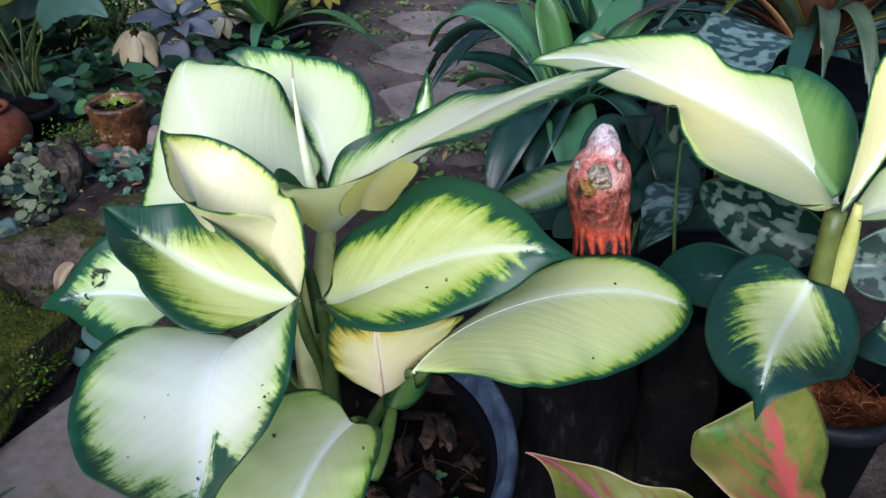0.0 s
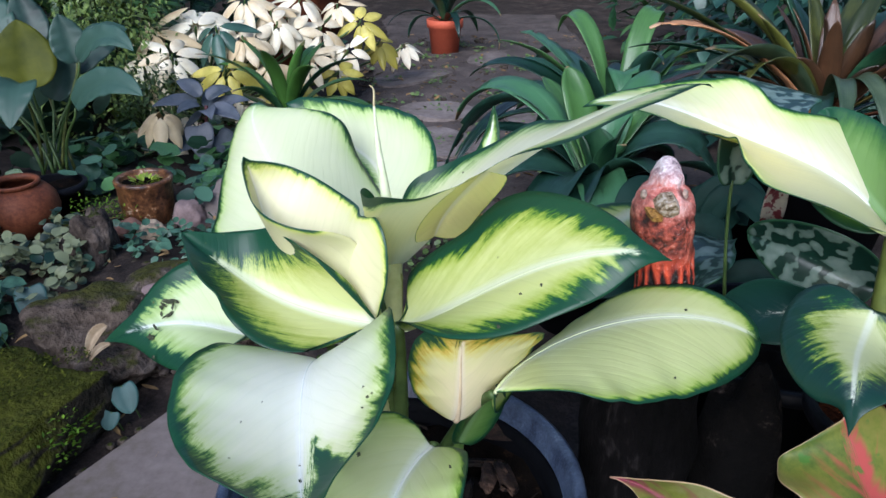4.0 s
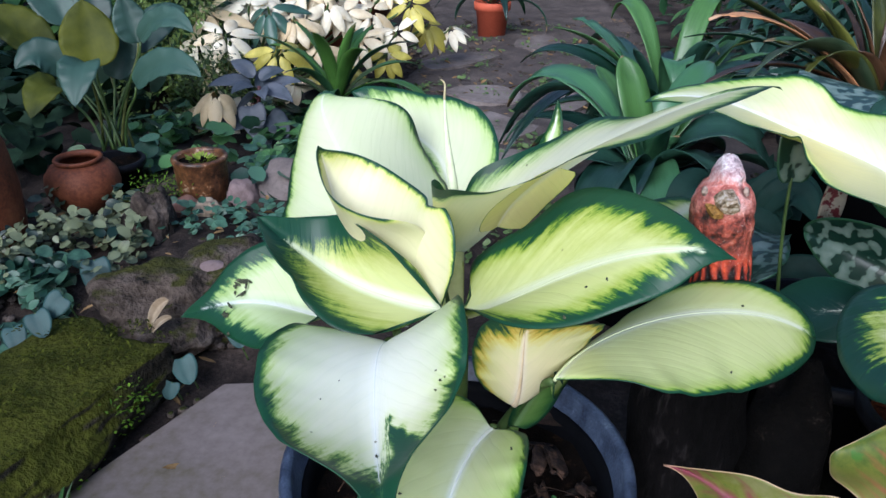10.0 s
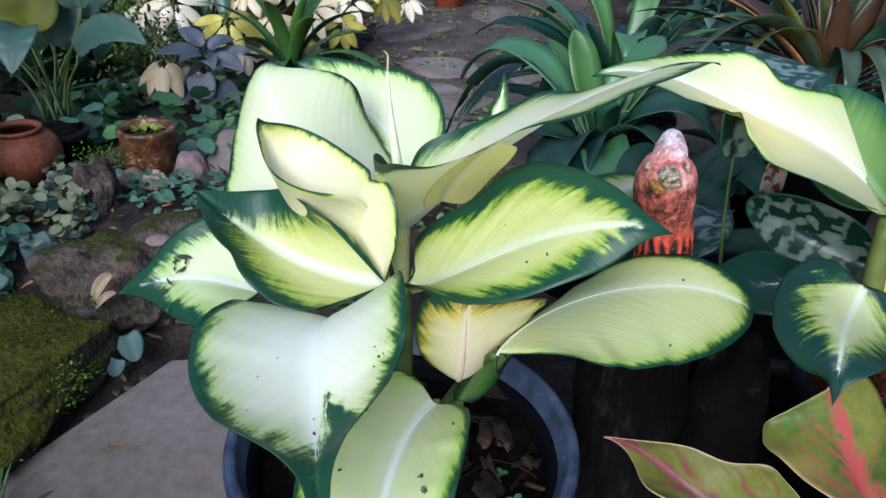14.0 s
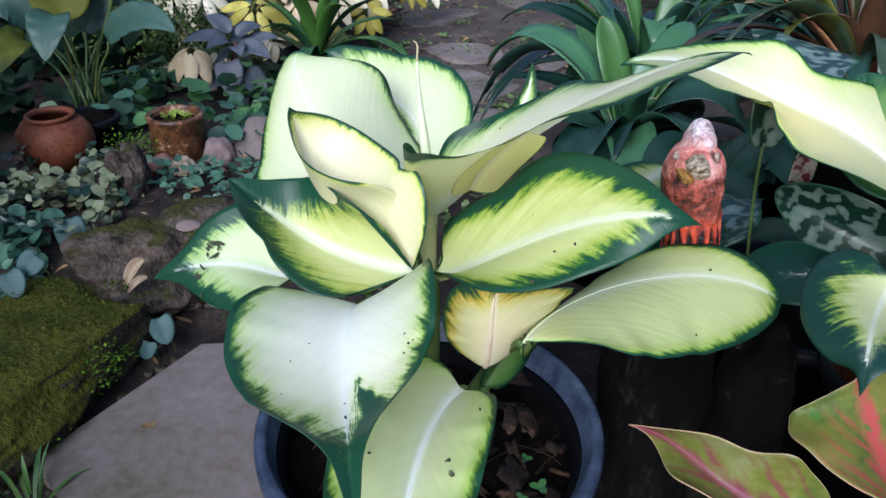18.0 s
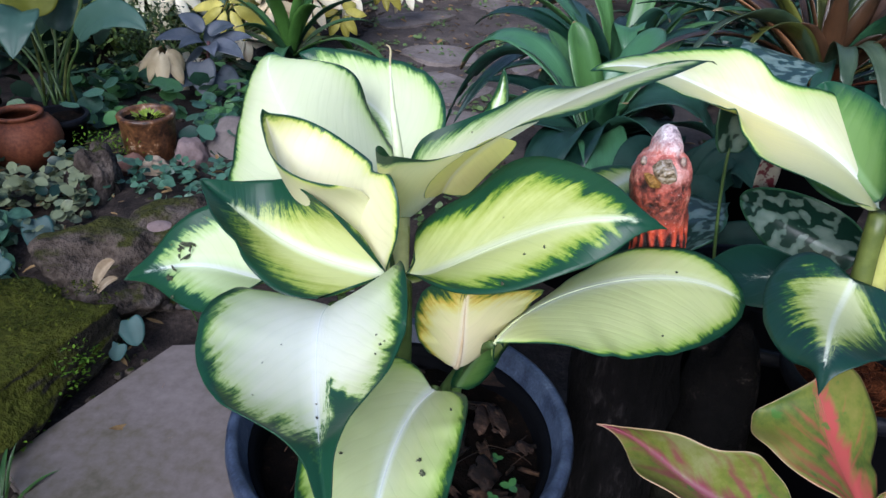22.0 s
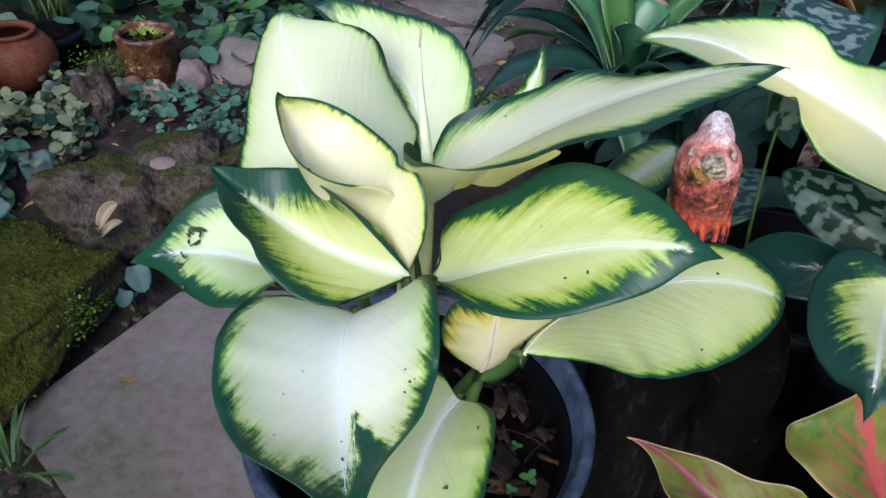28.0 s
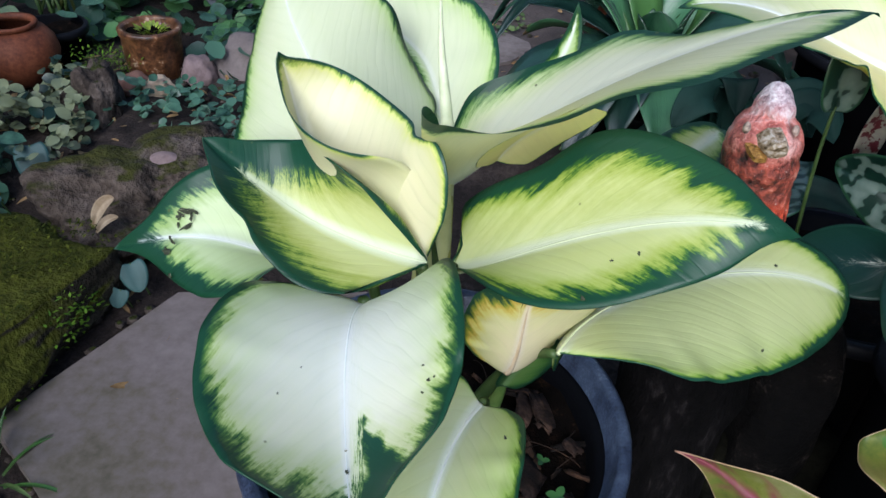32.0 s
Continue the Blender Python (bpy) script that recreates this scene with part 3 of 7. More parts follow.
M_GLAZE = rough_stuff("brown_glaze", [(0.38, (0.016, 0.007, 0.004)), (0.50, (0.10, 0.042, 0.018)), (0.58, (0.19, 0.085, 0.035)), (0.615, (0.46, 0.34, 0.24))], 34, 150, 0.35, 0.6, 0.5)
M_BLACKPOT = rough_stuff("black_plastic", [(0.3, (0.001, 0.0013, 0.0018)), (0.7, (0.003, 0.0034, 0.005))], 30, 260, 0.7, 0.2, 0.06)
M_RIM = rough_stuff("dusty_blue_rim", [(0.36, (0.008, 0.012, 0.024)), (0.48, (0.026, 0.038, 0.070)), (0.60, (0.052, 0.074, 0.120)), (0.72, (0.20, 0.24, 0.31))], 38, 420, 0.42, 0.5, 0.45)
# dark wood, taken near black in colour for the shade under the leaves
M_STUMP = rough_stuff("shaded_black_wood", [(0.40, (0.0008, 0.0008, 0.0008)), (0.55, (0.0028, 0.0025, 0.0027)), (0.70, (0.024, 0.021, 0.021))], 60, 220, 0.9, 1.0, 0.08, dist=0.008, grain=(1, 1, 0.28))
# near-black stone with pale patches scattered by noise
M_PALEPATCH = rough_stuff("pale_patched_stone", [(0.44, (0.001, 0.001, 0.001)), (0.58, (0.003, 0.0026, 0.0024)), (0.66, (0.035, 0.028, 0.024)), (0.78, (0.16, 0.13, 0.115))], 26, 220, 0.9, 1.0, 0.1, dist=0.008)


# ---- builders ----
# the plants were drawn up on axes that lean by seven degrees about the first eye; this sets them level
LEVEL = pose(0, 0, EYE, -7) @ pose(0, 0, -EYE)


def level(p):
    return LEVEL @ Vector([float(c) for c in p])


def stand(base, h):
    """The foot of an upright thing whose point at height h keeps its place."""
    return level((base[0], base[1], base[2] + h)) - Vector((0, 0, h))


def mesh_object(name, verts, faces, mat, parent=None, label="", smooth=True, thick=0.0, leant=True):
    """leant: the points lie on the plants' leaning axes."""
    me = bpy.data.meshes.new(name)
    me.from_pydata([tuple(map(float, v)) for v in verts], [], faces)
    if leant:
        me.transform(LEVEL)
    me.materials.append(mat)
    if smooth:
        me.polygons.foreach_set("use_smooth", [True] * len(me.polygons))
    ob = new(name, me)
    if parent:
        ob.parent = parent
        ob.matrix_parent_inverse = whole(parent).inverted()
    if label:
        ob["label"] = label
    if thick:
        s = ob.modifiers.new("thickness", "SOLIDIFY")
        s.thickness, s.offset = thick, -1
    return ob


def whole(ob):
    m = ob.matrix_basis.copy()
    while ob.parent:
        m = ob.parent.matrix_basis @ ob.matrix_parent_inverse @ m
        ob = ob.parent
    return m


def part(name, bm, mat, parent, label="", smooth=True):
    me = bpy.data.meshes.new(name)
    bm.to_mesh(me)
    bm.free()
    me.materials.append(mat)
    if smooth:
        me.polygons.foreach_set("use_smooth", [True] * len(me.polygons))
    ob = new(name, me)
    if parent:
        ob.parent = parent
        ob.matrix_parent_inverse = whole(parent).inverted()
    if label:
        ob["label"] = label
    return ob


def thing(name, at, label, category, group="", kind=""):
    e = new(name)
    e.empty_display_size = 0.05
    e.matrix_basis = Matrix.Translation(at)
    return tagged(e, label, category, group, kind)


def ground_z(x, y):
    """Level ground, with a low raised bed behind the edging stones."""
    a, b, c = (min(max(k, 0), 1) for k in ((y - 0.78) / 0.32, (1.95 - y) / 0.40, (-0.22 - x) / 0.2))
    return -0.12 + 0.05 * min(a, b, c) * (2 - min(a, b, c))


def bezier(P, n):
    """A curve of as high a degree as its points allow: steps along it, places and directions."""
    u = np.linspace(0, 1, n)[:, None]
    P = np.array(P, float)
    d = len(P) - 1
    M = sum(math.comb(d, k) * u ** k * (1 - u) ** (d - k) * P[k] for k in range(d + 1))
    T = sum(math.comb(d - 1, k) * u ** k * (1 - u) ** (d - 1 - k) * (P[k + 1] - P[k]) for k in range(d))
    return u[:, 0], M, T / (np.linalg.norm(T, axis=1)[:, None] + 1e-9)


def run(values, u):
    """A smooth run through values spread evenly from base to tip."""
    v = np.asarray(values, float)
    n = len(v) - 1
    x = np.clip(u * n, 0, n - 1e-9)
    i = x.astype(int)
    f = x - i
    a, b, c, d = (v[np.clip(i + k, 0, n)] for k in (-1, 0, 1, 2))
    return b + 0.5 * f * ((c - a) + f * ((2 * a - 5 * b + 4 * c - d) + f * (3 * (b - c) + d - a)))


def blade(name, rib, hint, roll, left, right, curl_left, curl_right, width, shape, sweep, mat, parent, margin=(0.004, 0.006),
          wave=0.0, waves=5.0, label="", nu=44, nv=9, tear=None, thick=0.0007, lateral=1.1, seed=0, tail=0.0, patch=None, tint=None, ridge=None, drip=0.0, swell=((0, 0), (0, 0))):
    """A broad leaf. rib: points that bend its midrib; hint: where its face looks; roll, left, right (fold of each half) and
    curl: degrees from base to tip; width: of each half; shape: how blunt base and tip are; sweep: how far the base lobes reach back;
    swell: how much each half widens or narrows on its way."""
    u, M, T = bezier(rib, nu)
    h = np.array(hint, float)
    N = h - (T @ h)[:, None] * T
    N /= np.linalg.norm(N, axis=1)[:, None]
    B = np.cross(T, N)
    r = np.radians(run(roll, u))[:, None]
    N = N * np.cos(r) + B * np.sin(r)
    B = np.cross(T, N)
    a, b = shape[0] + 0.05, shape[1] + 0.05
    prof = np.clip(u, 1e-6, 1) ** a * np.clip(1 - u, 1e-6, 1) ** b
    top = a / (a + b)
    prof /= top ** a * (1 - top) ** b
    if tail:
        k = np.clip((u - 0.80) / 0.15, 0, 1)
        prof *= 1 - tail * k * k * (3 - 2 * k)
    if drip:
        k = np.clip((u - 0.88) / 0.12, 0, 1)[:, None]
        M = M + np.array((0.12, -0.15, -1.0)) * drip * k ** 1.6
        prof = np.maximum(prof, 0.045 * (1 - u ** 30))
    length = float(np.linalg.norm(np.diff(M, axis=0), axis=1).sum())
    cols = np.linspace(-1, 1, 2 * nv + 1)
    cols = np.sign(cols) * np.abs(cols) ** 0.85
    V = np.zeros((nu, len(cols), 3))
    core, rib_d, gold, edge = (np.zeros((nu, len(cols))) for _ in range(4))
    vq = np.zeros((nu, len(cols), 3))
    for j, s in enumerate(cols):
        fold, curl, wd, grow = (left, curl_left, width[0], swell[0]) if s < 0 else (right, curl_right, width[1], swell[1])
        al, ka = np.radians(run(fold, u)), np.radians(run(curl, u))
        q = (np.arange(6) + 0.5) / 6 * abs(s)
        th = al[:, None] + ka[:, None] * q
        w = wd * prof * np.exp(run(grow, u))
        P = M + np.sign(s) * B * (w * np.cos(th).mean(1) * abs(s))[:, None] + N * (w * np.sin(th).mean(1) * abs(s))[:, None]
        P = P - T * (sweep * (1 - u) ** 2 * w * s * s)[:, None]
        phase = seed * 1.7 + (2.1 if s < 0 else 0)
        ripple = np.sin(u * waves * 6.28 + phase) + 0.5 * np.sin(u * waves * 11.3 + phase * 2)
        P = P + N * (wave * ripple * s * s * np.minimum(1, 4 * u * (1 - u)))[:, None]
        # midrib sits in a shallow groove, side veins lift the blade a little
        P = P - N * (0.0012 * np.exp(-(abs(s) * w / 0.0025) ** 2))[:, None]
        vein = np.sin((u * length - lateral * abs(s) * w - 9 * (s * w) ** 2) * 480)
        P = P + N * (0.00002 * vein * min(1, 4 * abs(s) * (1 - abs(s))))[:, None]
        V[:, j] = P
        rim = np.minimum(w * (1 - abs(s)), (1 - u) * length * 0.55)
        core[:, j] = np.clip(rim / (margin[0] + margin[1] * u ** 1.9), 0, 2)
        edge[:, j] = rim
        if patch:
            core[:, j] = np.clip(core[:, j] - patch(u, s), 0, 2)
        if tint:
            gold[:, j] = np.clip(tint(u, s), 0, 1)
        rib_d[:, j] = abs(s) * w / np.maximum(0.25, 1 - 0.8 * u)
        d = abs(s) * w
        vq[:, j, 0] = u * length - lateral * d - 9 * d * d
        vq[:, j, 1] = s * w
        vq[:, j, 2] = seed * 3.3 + (11 if s < 0 else 0)
    nc = len(cols)
    faces = []
    for i in range(nu - 1):
        for j in range(nc - 1):
            if tear and tear(u[i], cols[j]):
                continue
            faces.append((i * nc + j, i * nc + j + 1, (i + 1) * nc + j + 1, (i + 1) * nc + j))
    ob = mesh_object(name, V.reshape(-1, 3), faces, mat, parent, label, True, thick)
    me = ob.data
    for key, vals in (("core", core), ("rib", rib_d), ("gold", gold), ("edge", edge)):
        at = me.attributes.new(key, "FLOAT", "POINT")
        at.data.foreach_set("value", vals.reshape(-1))
    at = me.attributes.new("vq", "FLOAT_VECTOR", "POINT")
    at.data.foreach_set("vector", vq.reshape(-1))
    if ridge:
        # the raised midrib, thick at the foot and running out before the tip
        n = int(nu * (0.74 if tear else 0.86))
        r = np.interp(u[:n], (0, 0.2, 0.86), (ridge[0] * 0.85, ridge[0] * 0.5, 0.0002))
        tube("midrib", M[:n] - N[:n] * (0.0011 + 0.42 * r)[:, None], list(r), ridge[1], ob, "pale raised midrib", 8)
    return ob


def tube(name, points, radii, mat, parent=None, label="", sides=10, flat=1.0, cap=True, leant=True):
    """A bent rod through points (a cubic when four are given)."""
    if len(points) == 4:
        _, C, _ = bezier(points, 14)
    else:
        C = np.array(points, float)
    n = len(C)
    R = np.interp(np.linspace(0, 1, n), np.linspace(0, 1, len(radii)), radii)
    T = np.gradient(C, axis=0)
    T /= np.linalg.norm(T, axis=1)[:, None] + 1e-9
    ref = np.array((0.31, 0.95, 0.05)) if abs(T[0, 2]) > 0.7 else np.array((0, 0, 1.0))
    verts, faces = [], []
    for c, t, r in zip(C, T, R):
        x = np.cross(t, ref)
        x /= np.linalg.norm(x) + 1e-9
        y = np.cross(t, x)
        for k in range(sides):
            a = 2 * math.pi * k / sides
            verts.append(c + r * (math.cos(a) * x + flat * math.sin(a) * y))
    for i in range(n - 1):
        for k in range(sides):
            faces.append((i * sides + k, i * sides + (k + 1) % sides, (i + 1) * sides + (k + 1) % sides, (i + 1) * sides + k))
    if cap:
        faces.append(tuple(range(sides))[::-1])
        faces.append(tuple((n - 1) * sides + k for k in range(sides)))
    return mesh_object(name, verts, faces, mat, parent, label, leant=leant)


def lathe(name, centre, profile, mat, parent=None, label="", sides=56, jitter=0.0, smooth=True):
    """Turns a profile of (radius, height) round the upright through centre."""
    verts, faces = [], []
    for i, (r, h) in enumerate(profile):
        for k in range(sides):
            a = 2 * math.pi * k / sides
            j = 1 + jitter * noise.noise(Vector((math.cos(a) * 1.5, math.sin(a) * 1.5, h * 25)))
            verts.append((centre[0] + r * j * math.cos(a), centre[1] + r * j * math.sin(a), centre[2] + h))
    for i in range(len(profile) - 1):
        for k in range(sides):
            faces.append((i * sides + k, i * sides + (k + 1) % sides, (i + 1) * sides + (k + 1) % sides, (i + 1) * sides + k))
    return mesh_object(name, verts, faces, mat, parent, label, smooth, leant=False)


def rock(name, at, size, mat, label, category="stone", turn=0.0, seed=1, rough=0.22, flatten=0.0, cuts=4, group=""):
    """An uneven boulder that sinks a little into what it lies on. flatten: how level its top is."""
    bm = bmesh.new()
    bmesh.ops.create_icosphere(bm, subdivisions=cuts, radius=1.0)
    off = Vector((seed * 7.3, seed * 3.1, seed * 1.7))
    for v in bm.verts:
        p = v.co.copy()
        k = 1 + rough * noise.noise(p * 1.3 + off) * 1.6 + rough * 0.5 * noise.noise(p * 3.1 + off) + rough * 0.22 * noise.noise(p * 8 + off)
        if flatten:
            # towards a block with rounded edges
            m = max(abs(p.x), abs(p.y), abs(p.z))
            k *= (1 - flatten) + flatten / m * 0.86
        v.co = Vector((p.x * k * size[0] / 2, p.y * k * size[1] / 2, p.z * k * size[2] / 2))
    bmesh.ops.rotate(bm, verts=bm.verts, cent=(0, 0, 0), matrix=Matrix.Rotation(radians(turn), 3, "Z"))
    bmesh.ops.translate(bm, verts=bm.verts, vec=level((at[0], at[1], at[2] + size[2] * 0.42)))
    return tagged(part(name, bm, mat, None), label, category, group)


def strap(name, base, azimuth, rise, length, width, droop, mat, parent, twist=0.0, n=14, crease=0.35, point=1.0, base_width=0.6, label="", thick=0.0):
    """A long strap-shaped leaf that rises at an angle and arches over."""
    a = radians(azimuth)
    out = np.array((math.cos(a), math.sin(a), 0.0))
    side = np.array((-math.sin(a), math.cos(a), 0.0))
    up = np.array((0, 0, 1.0))
    p = np.array(base, float)
    verts, faces = [], []
    for i in range(n + 1):
        u = i / n
        ang = radians(rise - droop * u ** 1.4)
        t = out * math.cos(ang) + up * math.sin(ang)
        nrm = -out * math.sin(ang) + up * math.cos(ang)
        w = width / 2 * (base_width + (1 - base_width) * min(1, u * 3)) * max(0.02, 1 - max(0, (u - 0.45) / 0.55) ** (1.2 + point)) ** 0.8
        tw = radians(twist * u)
        s2 = side * math.cos(tw) + nrm * math.sin(tw)
        n2 = nrm * math.cos(tw) - side * math.sin(tw)
        for k in (-1, -0.5, 0, 0.5, 1):
            verts.append(p + s2 * w * k * math.cos(crease * abs(k)) + n2 * w * abs(k) * math.sin(crease) * 0.9 + n2 * 0.04 * w * math.sin(u * 17 + k * 2))
        p = p + t * length / n
    for i in range(n):
        for k in range(4):
            faces.append((i * 5 + k, i * 5 + k + 1, (i + 1) * 5 + k + 1, (i + 1) * 5 + k))
    return lay_out(mesh_object(name, verts, faces, mat, parent, label, True, thick), n)


def lay_out(ob, n):
    """Marks each point of a strap with its place along and across the leaf."""
    shift = len(bpy.data.meshes) * 1.37 % 50
    at = ob.data.attributes.new("lay", "FLOAT_VECTOR", "POINT")
    at.data.foreach_set("vector", [v for i in range(n + 1) for k in (-1, -0.5, 0, 0.5, 1) for v in (i / n, k + shift, 0)])
    return ob


def arch(base, tip, lift, width, mat, parent, blunt=0.35, seed=0, ragged=0.0, crease=0.3, label="", n=20):
    """A strap leaf from its foot over a bow to a given tip."""
    base, tip = np.array(base, float), np.array(tip, float)
    _, C, T = bezier([base, base + (tip - base) * 0.22 + (0, 0, lift), base + (tip - base) * 0.72 + (0, 0, lift * 1.15), tip], n + 1)
    verts, faces = [], []
    for i in range(n + 1):
        u = i / n
        side = np.cross(T[i], (0, 0, 1.0)) + np.array((1e-4, 0, 0))
        side /= np.linalg.norm(side)
        nrm = np.cross(side, T[i])
        tw = 0.35 * math.sin(u * 3 + seed)
        side, nrm = side * math.cos(tw) + nrm * math.sin(tw), nrm * math.cos(tw) - side * math.sin(tw)
        w = width / 2 * (0.62 + 0.38 * min(1, u * 2.5)) * max(0.03, 1 - max(0, (u - 0.5) / 0.5) ** 2.6) ** blunt
        for k in (-1, -0.5, 0, 0.5, 1):
            rag = ragged * max(0, u - 0.6) * (1 + noise.noise(Vector((u * 14, k * 3, seed))) * 2) * abs(k)
            verts.append(C[i] + side * w * k * (1 - rag) + nrm * w * (abs(k) * crease + 0.05 * math.sin(u * 15 + k * 2 + seed)) - nrm * 0.02 * rag)
    for i in range(n):
        for k in range(4):
            if ragged and i > n * 0.78 and k in (0, 3) and noise.noise(Vector((i * 0.9, k, seed))) > 0.05:
                continue
            faces.append((i * 5 + k, i * 5 + k + 1, (i + 1) * 5 + k + 1, (i + 1) * 5 + k))
    return lay_out(mesh_object("leaf", verts, faces, mat, parent, label, True, 0.0011), n)


def rosette(name, base, count, length, width, mats, label, category, seed, rise=(18, 80), droop=(40, 95), twist=20, group="", az=(0, 360), thick=0.0012, parent=None):
    """A plant of strap leaves springing from one point."""
    rng = random.Random(seed)
    e = parent or thing(name, level(base), label, category, group)
    for i in range(count):
        f = i / max(1, count - 1)
        az_i = az[0] + (az[1] - az[0]) * ((i * 0.382) % 1.0) + rng.uniform(-9, 9)
        rs = rise[0] + (rise[1] - rise[0]) * f + rng.uniform(-6, 6)
        dr = droop[1] + (droop[0] - droop[1]) * f + rng.uniform(-10, 10)
        ln = length * rng.uniform(0.8, 1.1) * (1 - 0.25 * f)
        start = (base[0] + 0.012 * math.cos(radians(az_i)), base[1] + 0.012 * math.sin(radians(az_i)), base[2] + 0.02 * f)
        strap("leaf", start, az_i, rs, ln, width * rng.uniform(0.8, 1.1), dr, rng.choice(mats), e, rng.uniform(-twist, twist), thick=thick)
    return e


def simple_leaf(verts, faces, at, out, up, length, width, cup=0.25, arch=0.3, n=6, blunt=0.55):
    """Adds one small ovate leaf to a growing mesh."""
    out = Vector(out).normalized()
    up = Vector(up)
    up = (up - out * up.dot(out)).normalized()
    side = out.cross(up)
    k0 = len(verts)
    at = Vector(at)
    for i in range(n + 1):
        u = i / n
        w = width / 2 * (max(u, 0.001) ** blunt * (1 - u) ** (blunt * 1.25)) * 2.05
        c = at + out * length * u - up * length * arch * u * u * 0.5
        verts.extend((c - side * w + up * w * cup, c, c + side * w + up * w * cup))
    for i in range(n):
        a = k0 + i * 3
        faces.append((a, a + 1, a + 4, a + 3))
        faces.append((a + 1, a + 2, a + 5, a + 4))


def round_leaf(verts, faces, at, up, radius, sides=9):
    up = Vector(up).normalized()
    x = up.orthogonal().normalized()
    y = up.cross(x)
    k0 = len(verts)
    verts.append(Vector(at) - up * radius * 0.15)
    for k in range(sides):
        a = 2 * math.pi * k / sides
        r = radius * (1 + 0.08 * math.sin(3 * a + k0))
        verts.append(Vector(at) + (x * math.cos(a) + y * math.sin(a)) * r)
    for k in range(sides):
        faces.append((k0, k0 + 1 + k, k0 + 1 + (k + 1) % sides))


# ---- ground ----
def sheet(name, xs, ys, height, mat):
    verts = [(x, y, height(x, y)) for y in ys for x in xs]
    n = len(xs)
    faces = [(j * n + i, j * n + i + 1, (j + 1) * n + i + 1, (j + 1) * n + i) for j in range(len(ys) - 1) for i in range(n - 1)]
    return mesh_object(name, verts, faces, mat, leant=False)


def soil_height(x, y):
    p = Vector((x, y, 0))
    return ground_z(x, y) + 0.012 * noise.noise(p * 6) + 0.005 * noise.noise(p * 21)


def steps(*runs):
    out = []
    for a, b, n in runs:
        out += [a + (b - a) * i / n for i in range(n)]
    return out + [runs[-1][1]]


tagged(sheet("ground", steps((-60, -3, 10), (-3, 3, 180), (3, 60, 10)), steps((-60, -0.6, 10), (-0.6, 4.5, 160), (4.5, 80, 12)), soil_height, M_SOIL),
       "dark damp level garden soil", "ground", "", "structure")


def path_height(x, y):
    edge = min(x + 0.42 + 0.1 * noise.noise(Vector((0, y * 2, 1))), 0.75 - x, y - 1.22, 4.6 - y)
    return soil_height(x, y) - 0.03 + 0.038 * min(1, max(0, edge / 0.12)) + 0.006 * noise.noise(Vector((x * 30, y * 30, 4)))


tagged(sheet("path", steps((-0.42, 0.75, 60)), steps((1.22, 4.6, 130)), path_height, M_PATH), "packed brown earth path between the beds", "path", "", "structure")

# ---- paving and edging stones ----
def flagstone(name, outline, top, thick, mat, label, group="", bevel=0.004, rough=0.0):
    """A flat stone of uneven outline with worn edges."""
    bm = bmesh.new()
    pts = []
    for i, (x, y) in enumerate(outline):
        x2, y2 = outline[(i + 1) % len(outline)]
        for k in range(4 if rough else 1):
            f = k / 4
            p = Vector((x + (x2 - x) * f, y + (y2 - y) * f, 0))
            pts.append((p.x + rough * noise.noise(p * 23), p.y + rough * noise.noise(p * 23 + Vector((7, 0, 0)))))
    low = [bm.verts.new((x, y, top - thick)) for x, y in pts]
    high = [bm.verts.new((x, y, top)) for x, y in pts]
    bm.faces.new(low[::-1])
    bm.faces.new(high)
    for i in range(len(pts)):
        k = (i + 1) % len(pts)
        bm.faces.new((low[i], low[k], high[k], high[i]))
    bmesh.ops.bevel(bm, geom=[e for e in bm.edges], offset=bevel, segments=2, affect="EDGES")
    return tagged(part(name, bm, mat, None, smooth=False), label, "paving slab", group)


flagstone("paving_slab", [(-0.413, 0.744), (-0.5, 0.582), (-0.536, 0.525), (-0.428, 0.433), (-0.342, 0.322), (-0.23, 0.244), (0.024, 0.303), (0.028, 0.612), (-0.117, 0.775)], -0.0995, 0.04, M_SLAB, "flat grey paving stone beside the mossy edging")
rock("mossy_stone", (-0.615, 0.69, -0.06), (0.24, 0.40, 0.135), M_MOSSSTONE, "square block of stone covered in green moss", turn=-18, seed=2, rough=0.13, flatten=0.7, cuts=6)
rock("edging_stone", (-0.49, 0.965, -0.05), (0.27, 0.20, 0.15), M_STONE_DRY, "long worn edging stone with moss and a bedded pebble", turn=38, seed=5, rough=0.42, flatten=0.6, cuts=6, group="edging stones")
rock("edging_stone", (-0.375, 1.12, -0.01), (0.24, 0.14, 0.13), M_STONE_DRY, "worn brown edging stone with patches of moss", turn=40, seed=9, rough=0.42, flatten=0.55, cuts=6, group="edging stones")
rock("edging_stone", (-0.55, 0.855, -0.05), (0.09, 0.08, 0.10), M_STONE_DRY, "small dark edging stone between larger ones", turn=10, seed=12, rough=0.2, flatten=0.3, group="edging stones")
rock("edging_stone", (-0.30, 1.27, 0.03), (0.20, 0.13, 0.10), M_STONE_DRY, "worn brown edging stone with patches of moss", turn=30, seed=11, rough=0.18, flatten=0.4, group="edging stones")
rock("pebble", (-0.485, 1.0, 0.075), (0.055, 0.035, 0.03), M_PINK, "smooth pinkish pebble lying on the edging stone", seed=44, rough=0.08, cuts=3)
rock("grey_stone", (-0.72, 1.30, 0.05), (0.10, 0.08, 0.08), M_MOSSSTONE, "mossy low stone by the clay jar", seed=46, rough=0.2)
rock("grey_stone", (-0.66, 1.19, 0.01), (0.085, 0.09, 0.17), M_STONE, "dark grey upright pointed stone in the groundcover", seed=14, rough=0.3, cuts=5)
